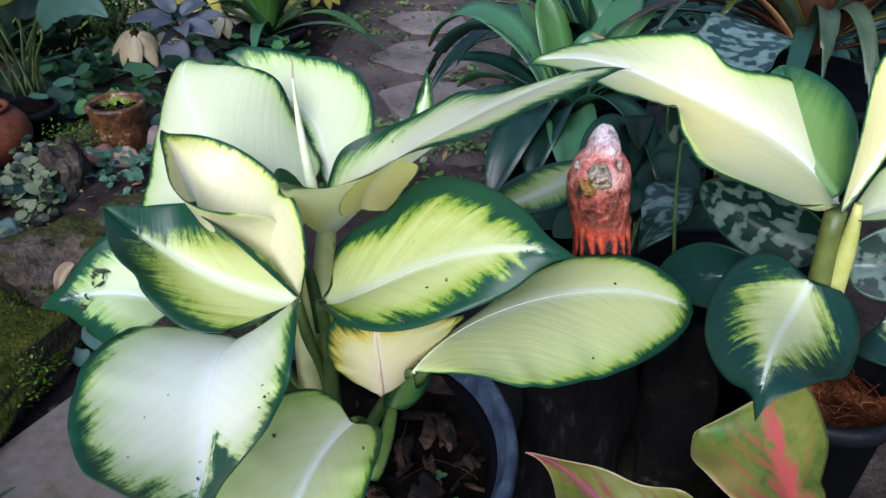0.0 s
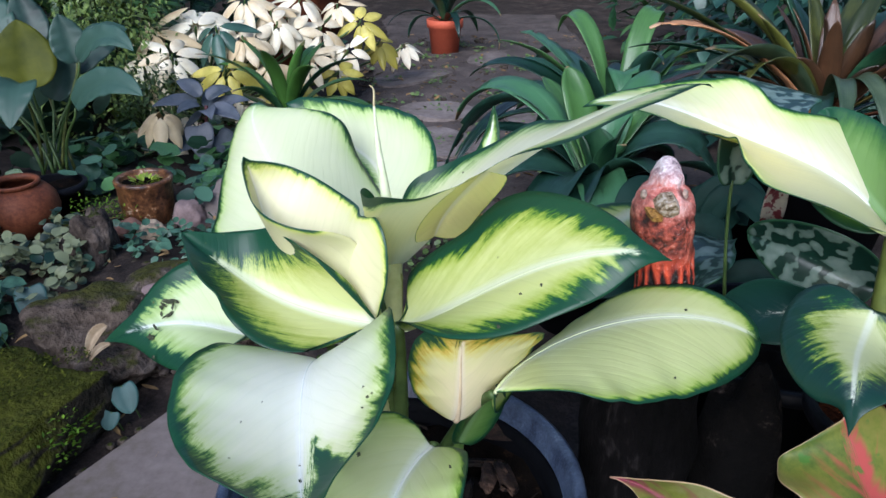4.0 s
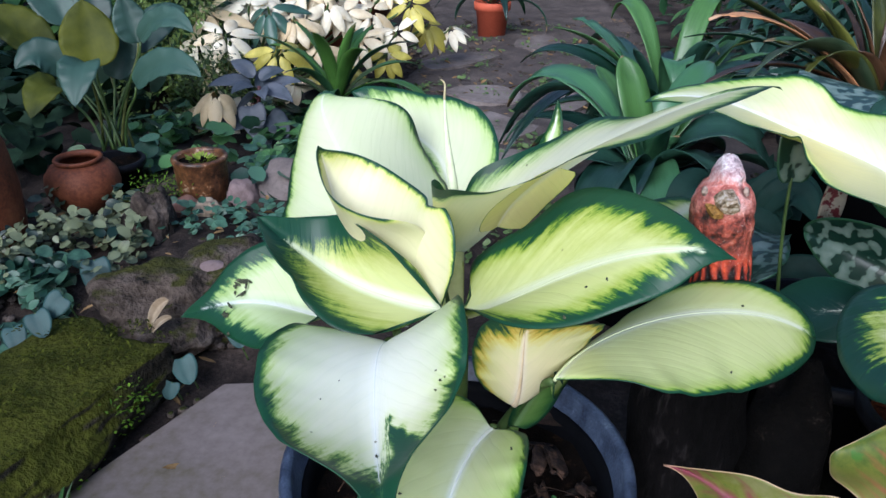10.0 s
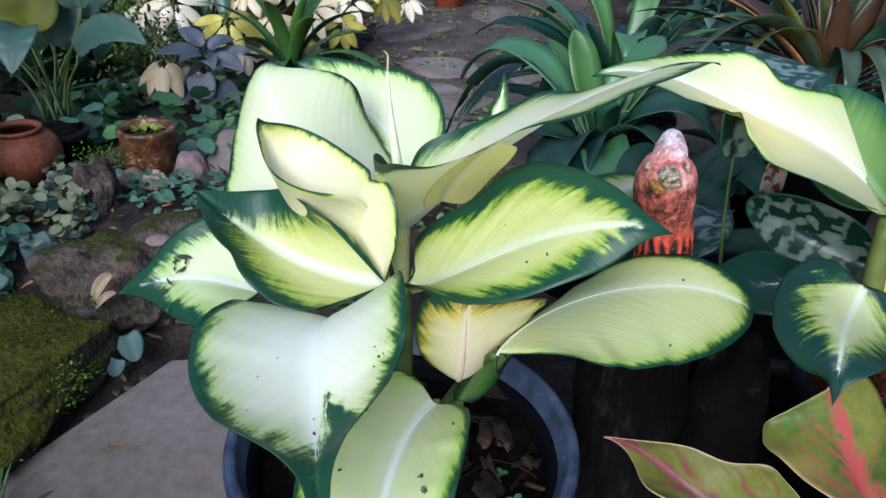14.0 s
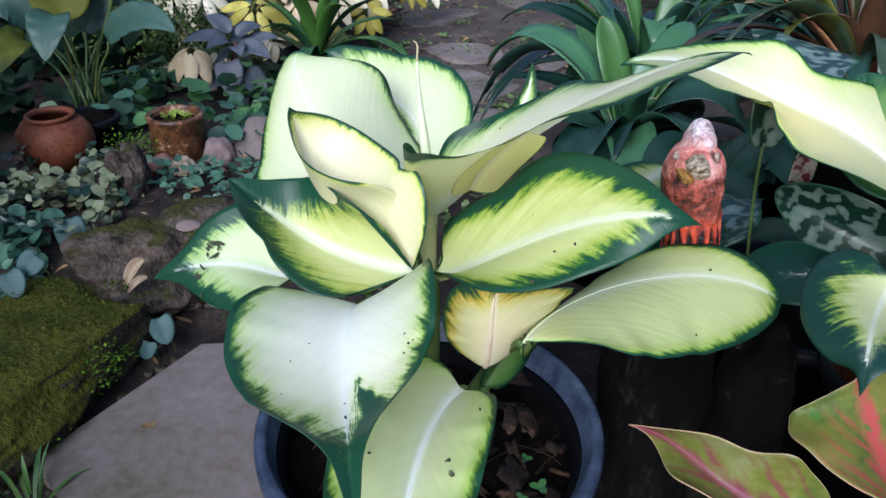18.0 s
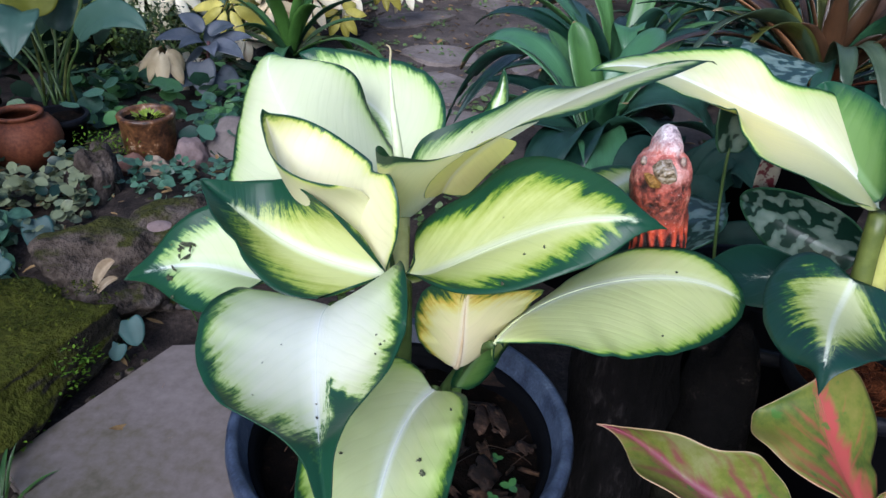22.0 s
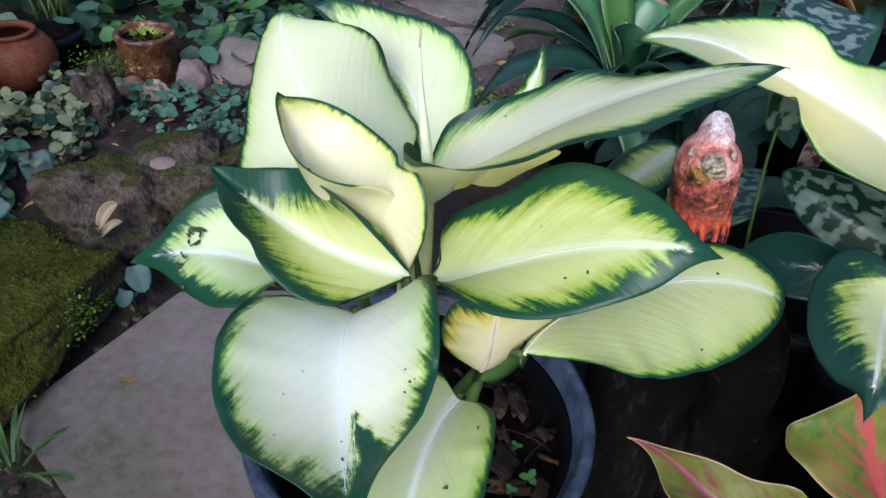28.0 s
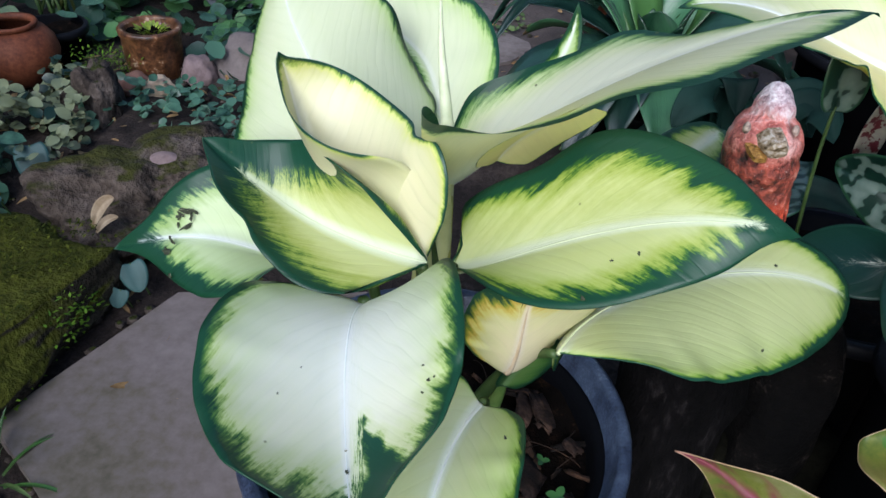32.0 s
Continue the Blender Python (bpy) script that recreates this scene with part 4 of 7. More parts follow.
rock("pink_stone", (-0.545, 1.36, 0.075), (0.065, 0.06, 0.07), M_PINK, "rounded pink stone beside the brown pot", seed=17, rough=0.15)
rock("tan_stone", (-0.595, 1.30, 0.06), (0.05, 0.05, 0.06), M_TAN, "small tan angular stone", seed=19)
rock("red_stone", (-0.65, 1.31, 0.06), (0.075, 0.06, 0.055), M_BRICKRED, "small reddish-brown broken stone", seed=23)
rock("big_stone", (-0.45, 1.42, 0.06), (0.19, 0.13, 0.12), M_GREYSTONE, "large smooth grey-brown boulder", seed=27, rough=0.14)
for outline in ([(-0.2, 1.93), (-0.124, 2.07), (-0.04, 2.09), (0.068, 1.97), (0.114, 1.945), (0.058, 1.85), (-0.02, 1.797), (-0.09, 1.828)],
                [(-0.18, 2.29), (-0.137, 2.37), (-0.003, 2.39), (0.071, 2.306), (0.059, 2.185), (-0.022, 2.159), (-0.111, 2.194)],
                [(-0.161, 1.69), (-0.06, 1.755), (0.05, 1.74), (0.101, 1.67), (0.064, 1.585), (0.0, 1.535), (-0.085, 1.50)],
                [(-0.302, 2.718), (-0.181, 2.861), (-0.036, 2.909), (0.015, 2.836), (-0.129, 2.657), (-0.249, 2.589)],
                [(0.098, 3.216), (0.253, 3.294), (0.286, 3.074), (0.16, 2.955), (0.068, 3.001)], [(0.144, 2.264), (0.226, 2.346), (0.29, 2.2), (0.184, 2.053)]):
    flagstone("stepping_stone", outline, -0.104, 0.035, M_PATHSTONE, "flat uneven stepping stone set in dark soil", "stepping stones", 0.006, 0.012)

# ---- the large pot ----
POT = (-0.084, 0.413, -0.088)
pot = thing("plant_pot", POT, "large black plastic pot with a dusty blue rim", "plant pot")
lathe("body", POT, [(0.0, -0.034), (0.097, -0.034), (0.104, 0.004), (0.128, 0.15), (0.131, 0.160), (0.126, 0.160), (0.122, 0.15), (0.112, 0.06), (0.0, 0.06)], M_BLACKPOT, pot)
lathe("rim", POT, [(0.126, 0.155), (0.138, 0.153), (0.1455, 0.157), (0.1465, 0.172), (0.1452, 0.179), (0.1428, 0.181), (0.1382, 0.181), (0.1352, 0.178), (0.129, 0.158), (0.126, 0.155)], M_RIM, pot, "dusty blue-grey rolled rim")
for i in range(5):
    z = 0.146 - 0.012 * i
    lathe("groove", POT, [(0.124 - 0.0018 * i, z), (0.1215 - 0.0018 * i, z + 0.003), (0.124 - 0.0018 * i, z + 0.006)], M_BLACKPOT, pot)


def soil_disc(name, centre, radius, mat, parent, bump=0.01, seed=0.0):
    verts, faces = [centre], []
    rings, sides = 14, 48
    verts = [(centre[0], centre[1], centre[2])]
    for i in range(1, rings + 1):
        for k in range(sides):
            a, r = 2 * math.pi * k / sides, radius * i / rings
            p = Vector((centre[0] + r * math.cos(a), centre[1] + r * math.sin(a), seed))
            verts.append((p.x, p.y, centre[2] + bump * noise.noise(p * 25) + bump * 0.6 * noise.noise(p * 70)))
    for k in range(sides):
        faces.append((0, 1 + k, 1 + (k + 1) % sides))
    for i in range(rings - 1):
        for k in range(sides):
            a = 1 + i * sides
            faces.append((a + k, a + sides + k, a + sides + (k + 1) % sides, a + (k + 1) % sides))
    return mesh_object(name, verts, faces, mat, parent, leant=False)


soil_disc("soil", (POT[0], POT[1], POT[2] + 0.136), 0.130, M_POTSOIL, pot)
rng = random.Random(4)


def chip(name, at, size, turn, tilt, mat, parent=None, seed=0):
    bm = bmesh.new()
    bmesh.ops.create_cube(bm, size=1)
    bmesh.ops.subdivide_edges(bm, edges=bm.edges[:], cuts=3, use_grid_fill=True)
    for v in bm.verts:
        p = v.co * 3 + Vector((seed, seed * 2, 0))
        v.co += Vector((noise.noise(p), noise.noise(p + Vector((9, 0, 0))), noise.noise(p + Vector((0, 9, 0))))) * 0.34
        v.co = Vector((v.co.x * size[0], v.co.y * size[1], v.co.z * size[2]))
    bmesh.ops.transform(bm, verts=bm.verts, matrix=pose(*at, tilt, tilt * 0.6, turn))
    return part(name, bm, mat, parent)


for i in range(46):
    a, r = rng.uniform(0, 6.28), 0.118 * math.sqrt(rng.random())
    L = rng.uniform(0.008, 0.03)
    chip("bark_chip", (POT[0] + r * math.cos(a), POT[1] + r * math.sin(a), POT[2] + 0.141), (L, L * rng.uniform(0.15, 0.45), 0.003), rng.uniform(0, 360), rng.uniform(-35, 35), M_CHIP, pot, i)
for i in range(40):
    a, r = rng.uniform(0, 6.28), 0.11 * math.sqrt(rng.random())
    b = rng.uniform(0, 6.28)
    p = np.array((POT[0] + r * math.cos(a), POT[1] + r * math.sin(a), POT[2] + 0.142))
    d = np.array((math.cos(b), math.sin(b), 0)) * rng.uniform(0.008, 0.025)
    tube("root_fibre", [p - d, p - d * 0.3 + (0, 0, 0.006), p + d * 0.4 + (0.004, 0, 0.007), p + d], [0.0006, 0.0004], M_CHIP, pot, sides=4, leant=False)

# larger pieces of bark, a fallen leaf and seedlings on the potting soil
for i, (x, y, long, wide, turn, tilt) in enumerate([(0.072, 0.034, 0.036, 0.012, 84, 24), (0.087, 0.034, 0.038, 0.013, 97, 20), (0.072, -0.030, 0.032, 0.020, 70, 28), (0.108, 0.000, 0.014, 0.008, 120, 15), (0.030, -0.075, 0.034, 0.012, 30, 15), (-0.05, -0.07, 0.03, 0.014, 140, 18), (0.100, -0.055, 0.022, 0.012, 80, 20)]):
    chip("bark_piece", (POT[0] + x, POT[1] + y, POT[2] + 0.148), (long, wide, 0.005), turn, tilt, M_BARK, pot, 70 + i)
for i, (x, y, s) in enumerate([(0.082, -0.018, 0.006), (0.091, -0.048, 0.009), (0.075, -0.060, 0.006), (0.02, -0.09, 0.007)]):
    vs, fs = [], []
    for k in range(3):
        a = 2.1 * k + i
        simple_leaf(vs, fs, (POT[0] + x, POT[1] + y, POT[2] + 0.153), (math.cos(a), math.sin(a), 0.35), (0, -0.2, 1), s, s * 0.8, 0.15, 0.3, 5)
    mesh_object("seedling", vs, fs, M_SEEDLING, pot, leant=False)
vs, fs = [], []
simple_leaf(vs, fs, (POT[0] + 0.055, POT[1] + 0.092, POT[2] + 0.152), (1, -0.25, 0.05), (0, -0.3, 1), 0.055, 0.022, 0.35, 0.15, 10)
mesh_object("fallen_leaf", vs, fs, M_BARK, pot, leant=False)

def rim_ring(at, r, z, parent):
    """The rolled lip of a plastic pot."""
    return lathe("rim", at, [(r - 0.001, z - 0.014), (r + 0.0035, z - 0.013), (r + 0.005, z - 0.008), (r + 0.0045, z - 0.001), (r + 0.002, z + 0.0015), (r - 0.003, z + 0.001), (r - 0.005, z - 0.003), (r - 0.001, z - 0.014)], M_LIP, parent, "rolled plastic lip")


M_LIP = rough_stuff("dusty_lip", [(0.34, (0.003, 0.0035, 0.005)), (0.58, (0.005, 0.0055, 0.008)), (0.8, (0.03, 0.033, 0.04))], 45, 300, 0.55, 0.3, 0.15)
# ---- the large variegated plant ----
dief = thing("variegated_plant", (POT[0], POT[1], POT[2] + 0.115), "dumb cane with cream leaves edged in dark green", "potted plant")


def TORN(s):
    """How far along the torn leaf still reaches, from one edge to the other."""
    return float(np.interp(s, (-1, -0.8, -0.72, -0.6, -0.48, -0.38, -0.2, -0.12, -0.05, 0.05, 0.3, 0.5, 0.62, 0.68, 0.76, 1), (0.90, 0.86, 0.74, 0.725, 0.73, 0.785, 0.77, 0.69, 0.75, 0.755, 0.765, 0.79, 0.83, 0.79, 0.85, 0.92)))


LEAF = {}
LEAF["A"] = blade("leaf", [(-0.1303, 0.3961, 0.2869), (-0.1364, 0.3227, 0.3361), (-0.1287, 0.3109, 0.252), (-0.1132, 0.2203, 0.2971)], (0, -0.6, 0.8), (10.5, -0.8), (20.3, 25.6), (12.5, 27.7), (8.8, 17.8), (1.5, 15.6), (0.0666, 0.0676), (0.3708, 0.4308), 0.3899,
      M_WHITE, dief, ridge=(0.00143, M_RIB_WHITE), margin=(0.0055, 0.030), wave=0.0008, seed=1, tint=lambda u, s: 0.22 * np.clip((u - 0.45) / 0.4, 0, 1) + 0.16 * np.abs(s) ** 3, tail=0.75, drip=0.026, nu=90, patch=lambda u, s: 1.7 * np.exp(-((s + 0.03 + 0.95 * (u - 0.50)) / (0.03 + 0.34 * np.clip(u - 0.5, 0, 1))) ** 2) * np.clip((u - 0.50) / 0.1, 0, 1), label="broad white leaf with a dark green margin")

LEAF["D"] = blade("leaf", [(-0.0825, 0.4216, 0.2993), (-0.0797, 0.4252, 0.2804), (-0.0028, 0.4022, 0.3594), (0.0272, 0.3271, 0.3935), (0.0734, 0.3472, 0.3721)], (0.0, -0.406, 0.914), (-15.6, 7.9, 19.4), (15.7, 11.0, -9.0), (42.5, 8.5, -21.9), (-4.3, 29.9, -33.4), (51.6, 3.0, -16.2), (0.0598, 0.0401), (0.749, 1.135), 0.079,
      M_GREEN, dief, ridge=(0.00165, M_RIB_LIME), swell=((0.523, -0.017, -0.260, -0.007, -0.112, -0.046), (-0.536, -0.290, 0.163, 0.268, 0.191, 0.124)), margin=(0.007, 0.017), wave=0.0015, waves=2.6, seed=2, tail=0.3, patch=lambda u, s: 0.5 * np.clip(-s, 0, 1) ** 0.5 * np.sin(np.pi * np.clip(u * 1.05, 0, 1)), label="lime leaf with a broad dark green margin")

LEAF["R"] = blade("leaf", [(-0.0199, 0.3845, 0.2702), (0.0117, 0.4445, 0.2841), (0.1207, 0.4425, 0.3219), (0.1915, 0.4726, 0.2609)], (0, -0.507, 0.862), (-37.6, 9), (-32.8, 9.5), (1.6, 1.4), (-57.8, -12), (-12.4, -13.3), (0.0494, 0.0743), (0.3103, 0.5549), 0.0501,
      M_PALE, dief, ridge=(0.00158, M_RIB_LIME), margin=(0.005, 0.006), wave=0.001, seed=3, patch=lambda u, s: 0.75 * np.clip((u - 0.62) / 0.38, 0, 1) * np.abs(s) ** 1.5, label="pale yellow-green leaf")

blade("leaf", [(-0.0968, 0.4217, 0.3009), (-0.1887, 0.4523, 0.3016), (-0.1869, 0.4570, 0.3274), (-0.1964, 0.4407, 0.3264), (-0.2343, 0.4610, 0.3537)], (0.0, -0.6, 0.8), (-11.2, 3.3, 18.3), (29.6, 26.1, 20.6), (40.3, 24.3, 5.6), (15.4, 24.4, 9.9), (45.3, 38.1, 2.0), (0.0581, 0.0575), (0.184, 0.774), -0.572,
      M_GREEN, dief, ridge=(0.00135, M_RIB_LIME), swell=((0.059, -0.187, -0.204, -0.053, 0.210, 0.163), (0.204, -0.088, -0.139, -0.117, -0.009, 0.406)), margin=(0.017, 0.030), wave=0.0022, waves=2.3, seed=4, tail=0.2, tint=lambda u, s: 0.10 + 0 * u, patch=lambda u, s: 0.6 * np.clip(s, 0, 1) ** 0.7 * np.sin(np.pi * np.clip(u, 0, 1)), label="dark green leaf with a yellow centre")

LEAF["L"] = blade("leaf", [(-0.1229, 0.4463, 0.2761), (-0.2297, 0.4909, 0.2479), (-0.2122, 0.4509, 0.3119), (-0.31, 0.4775, 0.2611)], (0, -0.406, 0.914), (4.6, -16.5), (61.7, -2.2), (50.9, 11.7), (12.3, -29.2), (13.7, -7.1), (0.0589, 0.0695), (0.4511, 0.9197), 0.1938,
      M_HOLED, dief, ridge=(0.0012, M_RIB_WHITE), margin=(0.010, 0.014), wave=0.001, seed=5, tail=0.3, label="pale leaf with insect holes and a green margin")

blade("leaf", [(-0.1089, 0.4807, 0.3017), (-0.1540, 0.4753, 0.3432), (-0.1637, 0.5258, 0.3687), (-0.2276, 0.5682, 0.4184), (-0.2070, 0.6091, 0.4252)], (-0.199, -0.896, 0.398), (31.2, 14.9, -6.1), (18.1, -0.2, -15.9), (-9.6, -14.3, -11.8), (4.0, -23.1, -28.8), (-15.7, -42.3, -10.7), (0.0682, 0.0817), (0.383, 0.592), -0.189,
      M_CREAM, dief, ridge=(0.00113, M_RIB_WHITE), swell=((-1.2, -0.55, 0.0, 0.033, -0.089, -0.124, -0.117, -0.110), (-0.019, 0.012, 0.056, 0.037, 0.033, 0.118, 0.022, -0.038)), margin=(0.006, 0.007), wave=0.001, seed=6, label="upright cream leaf with a thin green edge")

blade("leaf", [(-0.0894, 0.5494, 0.3185), (-0.1020, 0.5812, 0.3790), (-0.1071, 0.6134, 0.3710), (-0.1281, 0.6504, 0.3728), (-0.1971, 0.6650, 0.4163)], (0.101, -0.909, 0.404), (-4.7, 4.3, 13.6), (13.5, 12.5, 11.5), (26.3, 18.8, 10.7), (0.0, 0.0, 0.0), (3.7, -3.5, -11.8), (0.0120, 0.0545), (0.474, 0.530), 0.232,
      M_CREAM, dief, swell=((0.000, 0.000, 0.000, 0.000, 0.000, 0.000), (0.069, 0.052, 0.034, -0.025, -0.100, -0.057)), margin=(0.007, 0.008), wave=0.001, seed=7, label="upright cream leaf at the back")

blade("leaf", [(-0.0901, 0.5083, 0.3081), (-0.0618, 0.4954, 0.3252), (-0.0327, 0.4879, 0.3952), (0.0810, 0.3902, 0.4785), (0.1085, 0.4108, 0.4579)], (0.0, -0.301, 0.954), (14.2, 3.7, -5.9), (49.5, 15.3, -9.9), (60.2, 29.2, 5.8), (22.3, -30.1, -40.5), (30.7, -8.7, 0.9), (0.0481, 0.1188), (0.388, 1.312), -0.738,
      M_LONG, dief, swell=((-0.190, -0.203, -0.111, 0.002, 0.310, 0.299, 0.136, -0.045, -0.175), (0.174, -0.116, -0.157, -0.080, 0.066, 0.260, 0.386, 0.411, -0.559)), margin=(0.012, 0.010), wave=0.0022, waves=3.5, seed=8, thick=0.0, nu=60, nv=11, tint=lambda u, s: (s > 0) * 0.8 * np.clip(1.15 - 1.3 * u, 0, 1) * np.clip(s * 3, 0, 1), patch=lambda u, s: 0.9 * np.clip((s - 0.88) / 0.09, 0, 1) * np.clip((0.8 - u) / 0.2, 0, 1), label="long cream leaf with a drawn-out tip")

LEAF["B"] = blade("leaf", [(-0.0594, 0.3758, 0.236), (-0.0857, 0.3334, 0.2426), (-0.0952, 0.2712, 0.2245), (-0.0928, 0.2161, 0.2104)], (0, -0.507, 0.862), (4.3, -5.6), (21.8, 9.9), (17.9, 14.7), (9.8, -0.5), (5.2, 4.3), (0.0421, 0.0527), (0.3079, 0.3937), 0.2023,
      M_LOW, dief, ridge=(0.0024, M_RIB_WHITE), margin=(0.005, 0.005), wave=0.001, seed=9, tear=lambda u, s: u > TORN(s), patch=lambda u, s: 2.0 * np.clip((u - TORN(s) + 0.085 + 0.02 * np.sin(s * 23)) / 0.09, 0, 1), nu=130, nv=34, label="pale green leaf with a torn ragged end")

blade("leaf", [(-0.078, 0.545, 0.355), (-0.045, 0.542, 0.370), (-0.012, 0.536, 0.372), (-0.0125, 0.534, 0.431)], (0, -0.6, 0.8), (-6, -5), (5, 1), (10, 4), (-11, -13), (-6, -9), (0.011, 0.018), (0.35, 0.75), 0.1,
      M_LOW, dief, margin=(0.003, 0.003), wave=0.0, seed=10)

blade("leaf", [(-0.0974, 0.4276, 0.3000), (-0.1555, 0.4554, 0.3126), (-0.1745, 0.4496, 0.3285), (-0.1854, 0.5000, 0.3760), (-0.1895, 0.4704, 0.4029)], (-0.303, -0.808, 0.505), (4.4, 13.9, 28.4), (147.0, 98.5, 64.7), (38.5, 16.0, -1.1), (35.8, 17.4, 19.4), (15.3, -0.9, -6.6), (0.0527, 0.0770), (0.457, 0.882), 0.319,
      M_YELLOW, dief, swell=((-0.232, -0.003, 0.141, 0.185, 0.105, -0.020, -0.104), (0.293, 0.089, -0.157, -0.086, -0.003, 0.076, 0.019)), nu=60, nv=11, patch=lambda u, s: -2.0 * (s < 0) * np.clip((0.40 - u) / 0.12, 0, 1), margin=(0.005, 0.006), wave=0.0, seed=11, label="young rolled yellow leaf")

blade("leaf", [(-0.0433, 0.4064, 0.2329), (-0.0384, 0.3863, 0.2579), (-0.0432, 0.3786, 0.298), (-0.0395, 0.3705, 0.3178)], (0, -0.949, 0.316), (10.3, 4.2), (-10.7, 0.7), (-20, -2.2), (-29.2, -16.4), (-37.7, -17), (0.0339, 0.0618), (0.3274, 0.2485), 0.0567,
      M_WILT, dief, ridge=(0.0030, M_RIB_TAN), margin=(0.006, 0.006), wave=0.001, seed=12, thick=0.0, label="wilting yellow-brown leaf")

blade("leaf", [(-0.0275, 0.388, 0.4117), (-0.041, 0.416, 0.390), (-0.052, 0.447, 0.371), (-0.0575, 0.4751, 0.3435)], (0.206, -0.928, -0.309), (-8.8, -1.9), (10.1, 11), (16.8, 11.7), (-4.1, -1.1), (3.8, 0.7), (0.022, 0.019), (0.14, 0.0736), 0.2002,
      M_YELLOW, dief, margin=(0.0005, 0.0005), wave=0.0, seed=30, thick=0.0, tint=lambda u, s: 0.7 + 0 * u, label="pale sheath piece")

blade("leaf", [(-0.040, 0.445, 0.19), (-0.032, 0.437, 0.215), (-0.022, 0.42, 0.245), (-0.016, 0.405, 0.262)], (0.3, -0.8, 0.3), (0, 0), (14, 8), (14, 8), (0, -10), (0, -10), (0.012, 0.018), (0.4, 0.6), 0.2, M_LEAFGREEN, dief, margin=(0.006, 0.006), nu=24, nv=5, seed=43, label="small dark green leaf")
STEM = [(-0.085, 0.455, 0.085), (-0.083, 0.452, 0.15), (-0.09, 0.447, 0.20), (-0.092, 0.445, 0.235)]
tube("stem", STEM, [0.011, 0.009, 0.007], M_STEM_DARK, dief, "pale green fleshy stem", 14)
tube("sheath", [(-0.090, 0.446, 0.215), (-0.091, 0.455, 0.250), (-0.091, 0.480, 0.285), (-0.090, 0.508, 0.312)], [0.0085, 0.0085, 0.009, 0.0075], M_SHEATH, dief, "pale yellow-green leaf sheath", 14)


def petiole(a, b, mid, r, mat, parent):
    a, b, mid = np.array(a), np.array(b), np.array(mid)
    return tube("petiole", [a, a + (mid - a) * 0.7, b + (mid - b) * 0.7, b], [r * 1.5, r, r * 0.8], mat, parent, "", 10, 0.8)


petiole((-0.085, 0.445, 0.17), (-0.131, 0.398, 0.288), (-0.12, 0.41, 0.25), 0.0045, M_STEM_DARK, dief)
petiole((-0.085, 0.445, 0.20), (-0.10, 0.428, 0.297), (-0.095, 0.43, 0.26), 0.005, M_STEM_DARK, dief)
petiole((-0.085, 0.445, 0.19), (-0.082, 0.42, 0.301), (-0.08, 0.43, 0.25), 0.005, M_STEM_DARK, dief)
petiole((-0.085, 0.45, 0.16), (-0.13, 0.436, 0.276), (-0.125, 0.45, 0.23), 0.0045, M_STEM_DARK, dief)
petiole((-0.085, 0.45, 0.22), (-0.10, 0.473, 0.297), (-0.092, 0.46, 0.27), 0.006, M_STEM_DARK, dief)
petiole((-0.088, 0.445, 0.24), (-0.086, 0.500, 0.306), (-0.086, 0.47, 0.27), 0.005, M_STEM_YELLOW, dief)
petiole((-0.07, 0.45, 0.14), (-0.02, 0.388, 0.266), (-0.035, 0.455, 0.22), 0.004, M_STEM_DARK, dief)
petiole((-0.06, 0.45, 0.13), (-0.0595, 0.379, 0.2345), (-0.05, 0.41, 0.215), 0.0034, M_STEM_DARK, dief)
petiole((-0.06, 0.46, 0.11), (-0.04, 0.45, 0.2), (-0.04, 0.46, 0.16), 0.006, M_STEM, dief)
tube("sheath", [(-0.098, 0.438, 0.200), (-0.098, 0.436, 0.235), (-0.099, 0.437, 0.275), (-0.100, 0.442, 0.312)], [0.0085, 0.009, 0.007, 0.004], M_SHEATH, dief, "pale clasping leaf sheath", 14)
tube("young_spear", [(-0.089, 0.462, 0.362), (-0.092, 0.464, 0.39), (-0.097, 0.472, 0.405), (-0.0985, 0.4755, 0.438)], [0.0042, 0.0034, 0.0022, 0.0009], M_SPEAR, dief, "rolled pale new leaf with a dry tip", 10)
M_TANTIP = plain_leaf("tan_tip", (0.34, 0.28, 0.14), (0.56, 0.50, 0.30), 0.6, 60)
tube("dry_tip", [(-0.0985, 0.4755, 0.436), (-0.0990, 0.476, 0.446), (-0.0965, 0.4765, 0.450), (-0.1015, 0.477, 0.452)], [0.0009, 0.0008, 0.0004], M_TANTIP, dief, "thin curled dry tip", 6)


def blemish(at, radius, mat, parent, seed, stretch):
    """A ragged insect scar lying on a leaf."""
    verts, faces = [], []
    n = Vector((-0.1, -0.75, 0.66)).normalized()
    rng = random.Random(seed)
    turn = rng.uniform(0, 6.28)
    x0 = n.orthogonal().normalized()
    y0 = n.cross(x0)
    x, y = x0 * math.cos(turn) + y0 * math.sin(turn), y0 * math.cos(turn) - x0 * math.sin(turn)
    ring = [radius * rng.uniform(0.5, 1.25) for _ in range(14)]
    for h, k in ((0.0, 1.0), (0.0003, 0.8)):
        for i, r in enumerate(ring):
            a = 2 * math.pi * i / 14
            verts.append(Vector(at) + (x * math.cos(a) * stretch + y * math.sin(a) / stretch ** 0.5) * r * k + n * h)
    faces = [(i, (i + 1) % 14, 14 + (i + 1) % 14, 14 + i) for i in range(14)] + [tuple(range(14, 28))]
    return mesh_object("blemish", verts, faces, mat, parent, "", False)


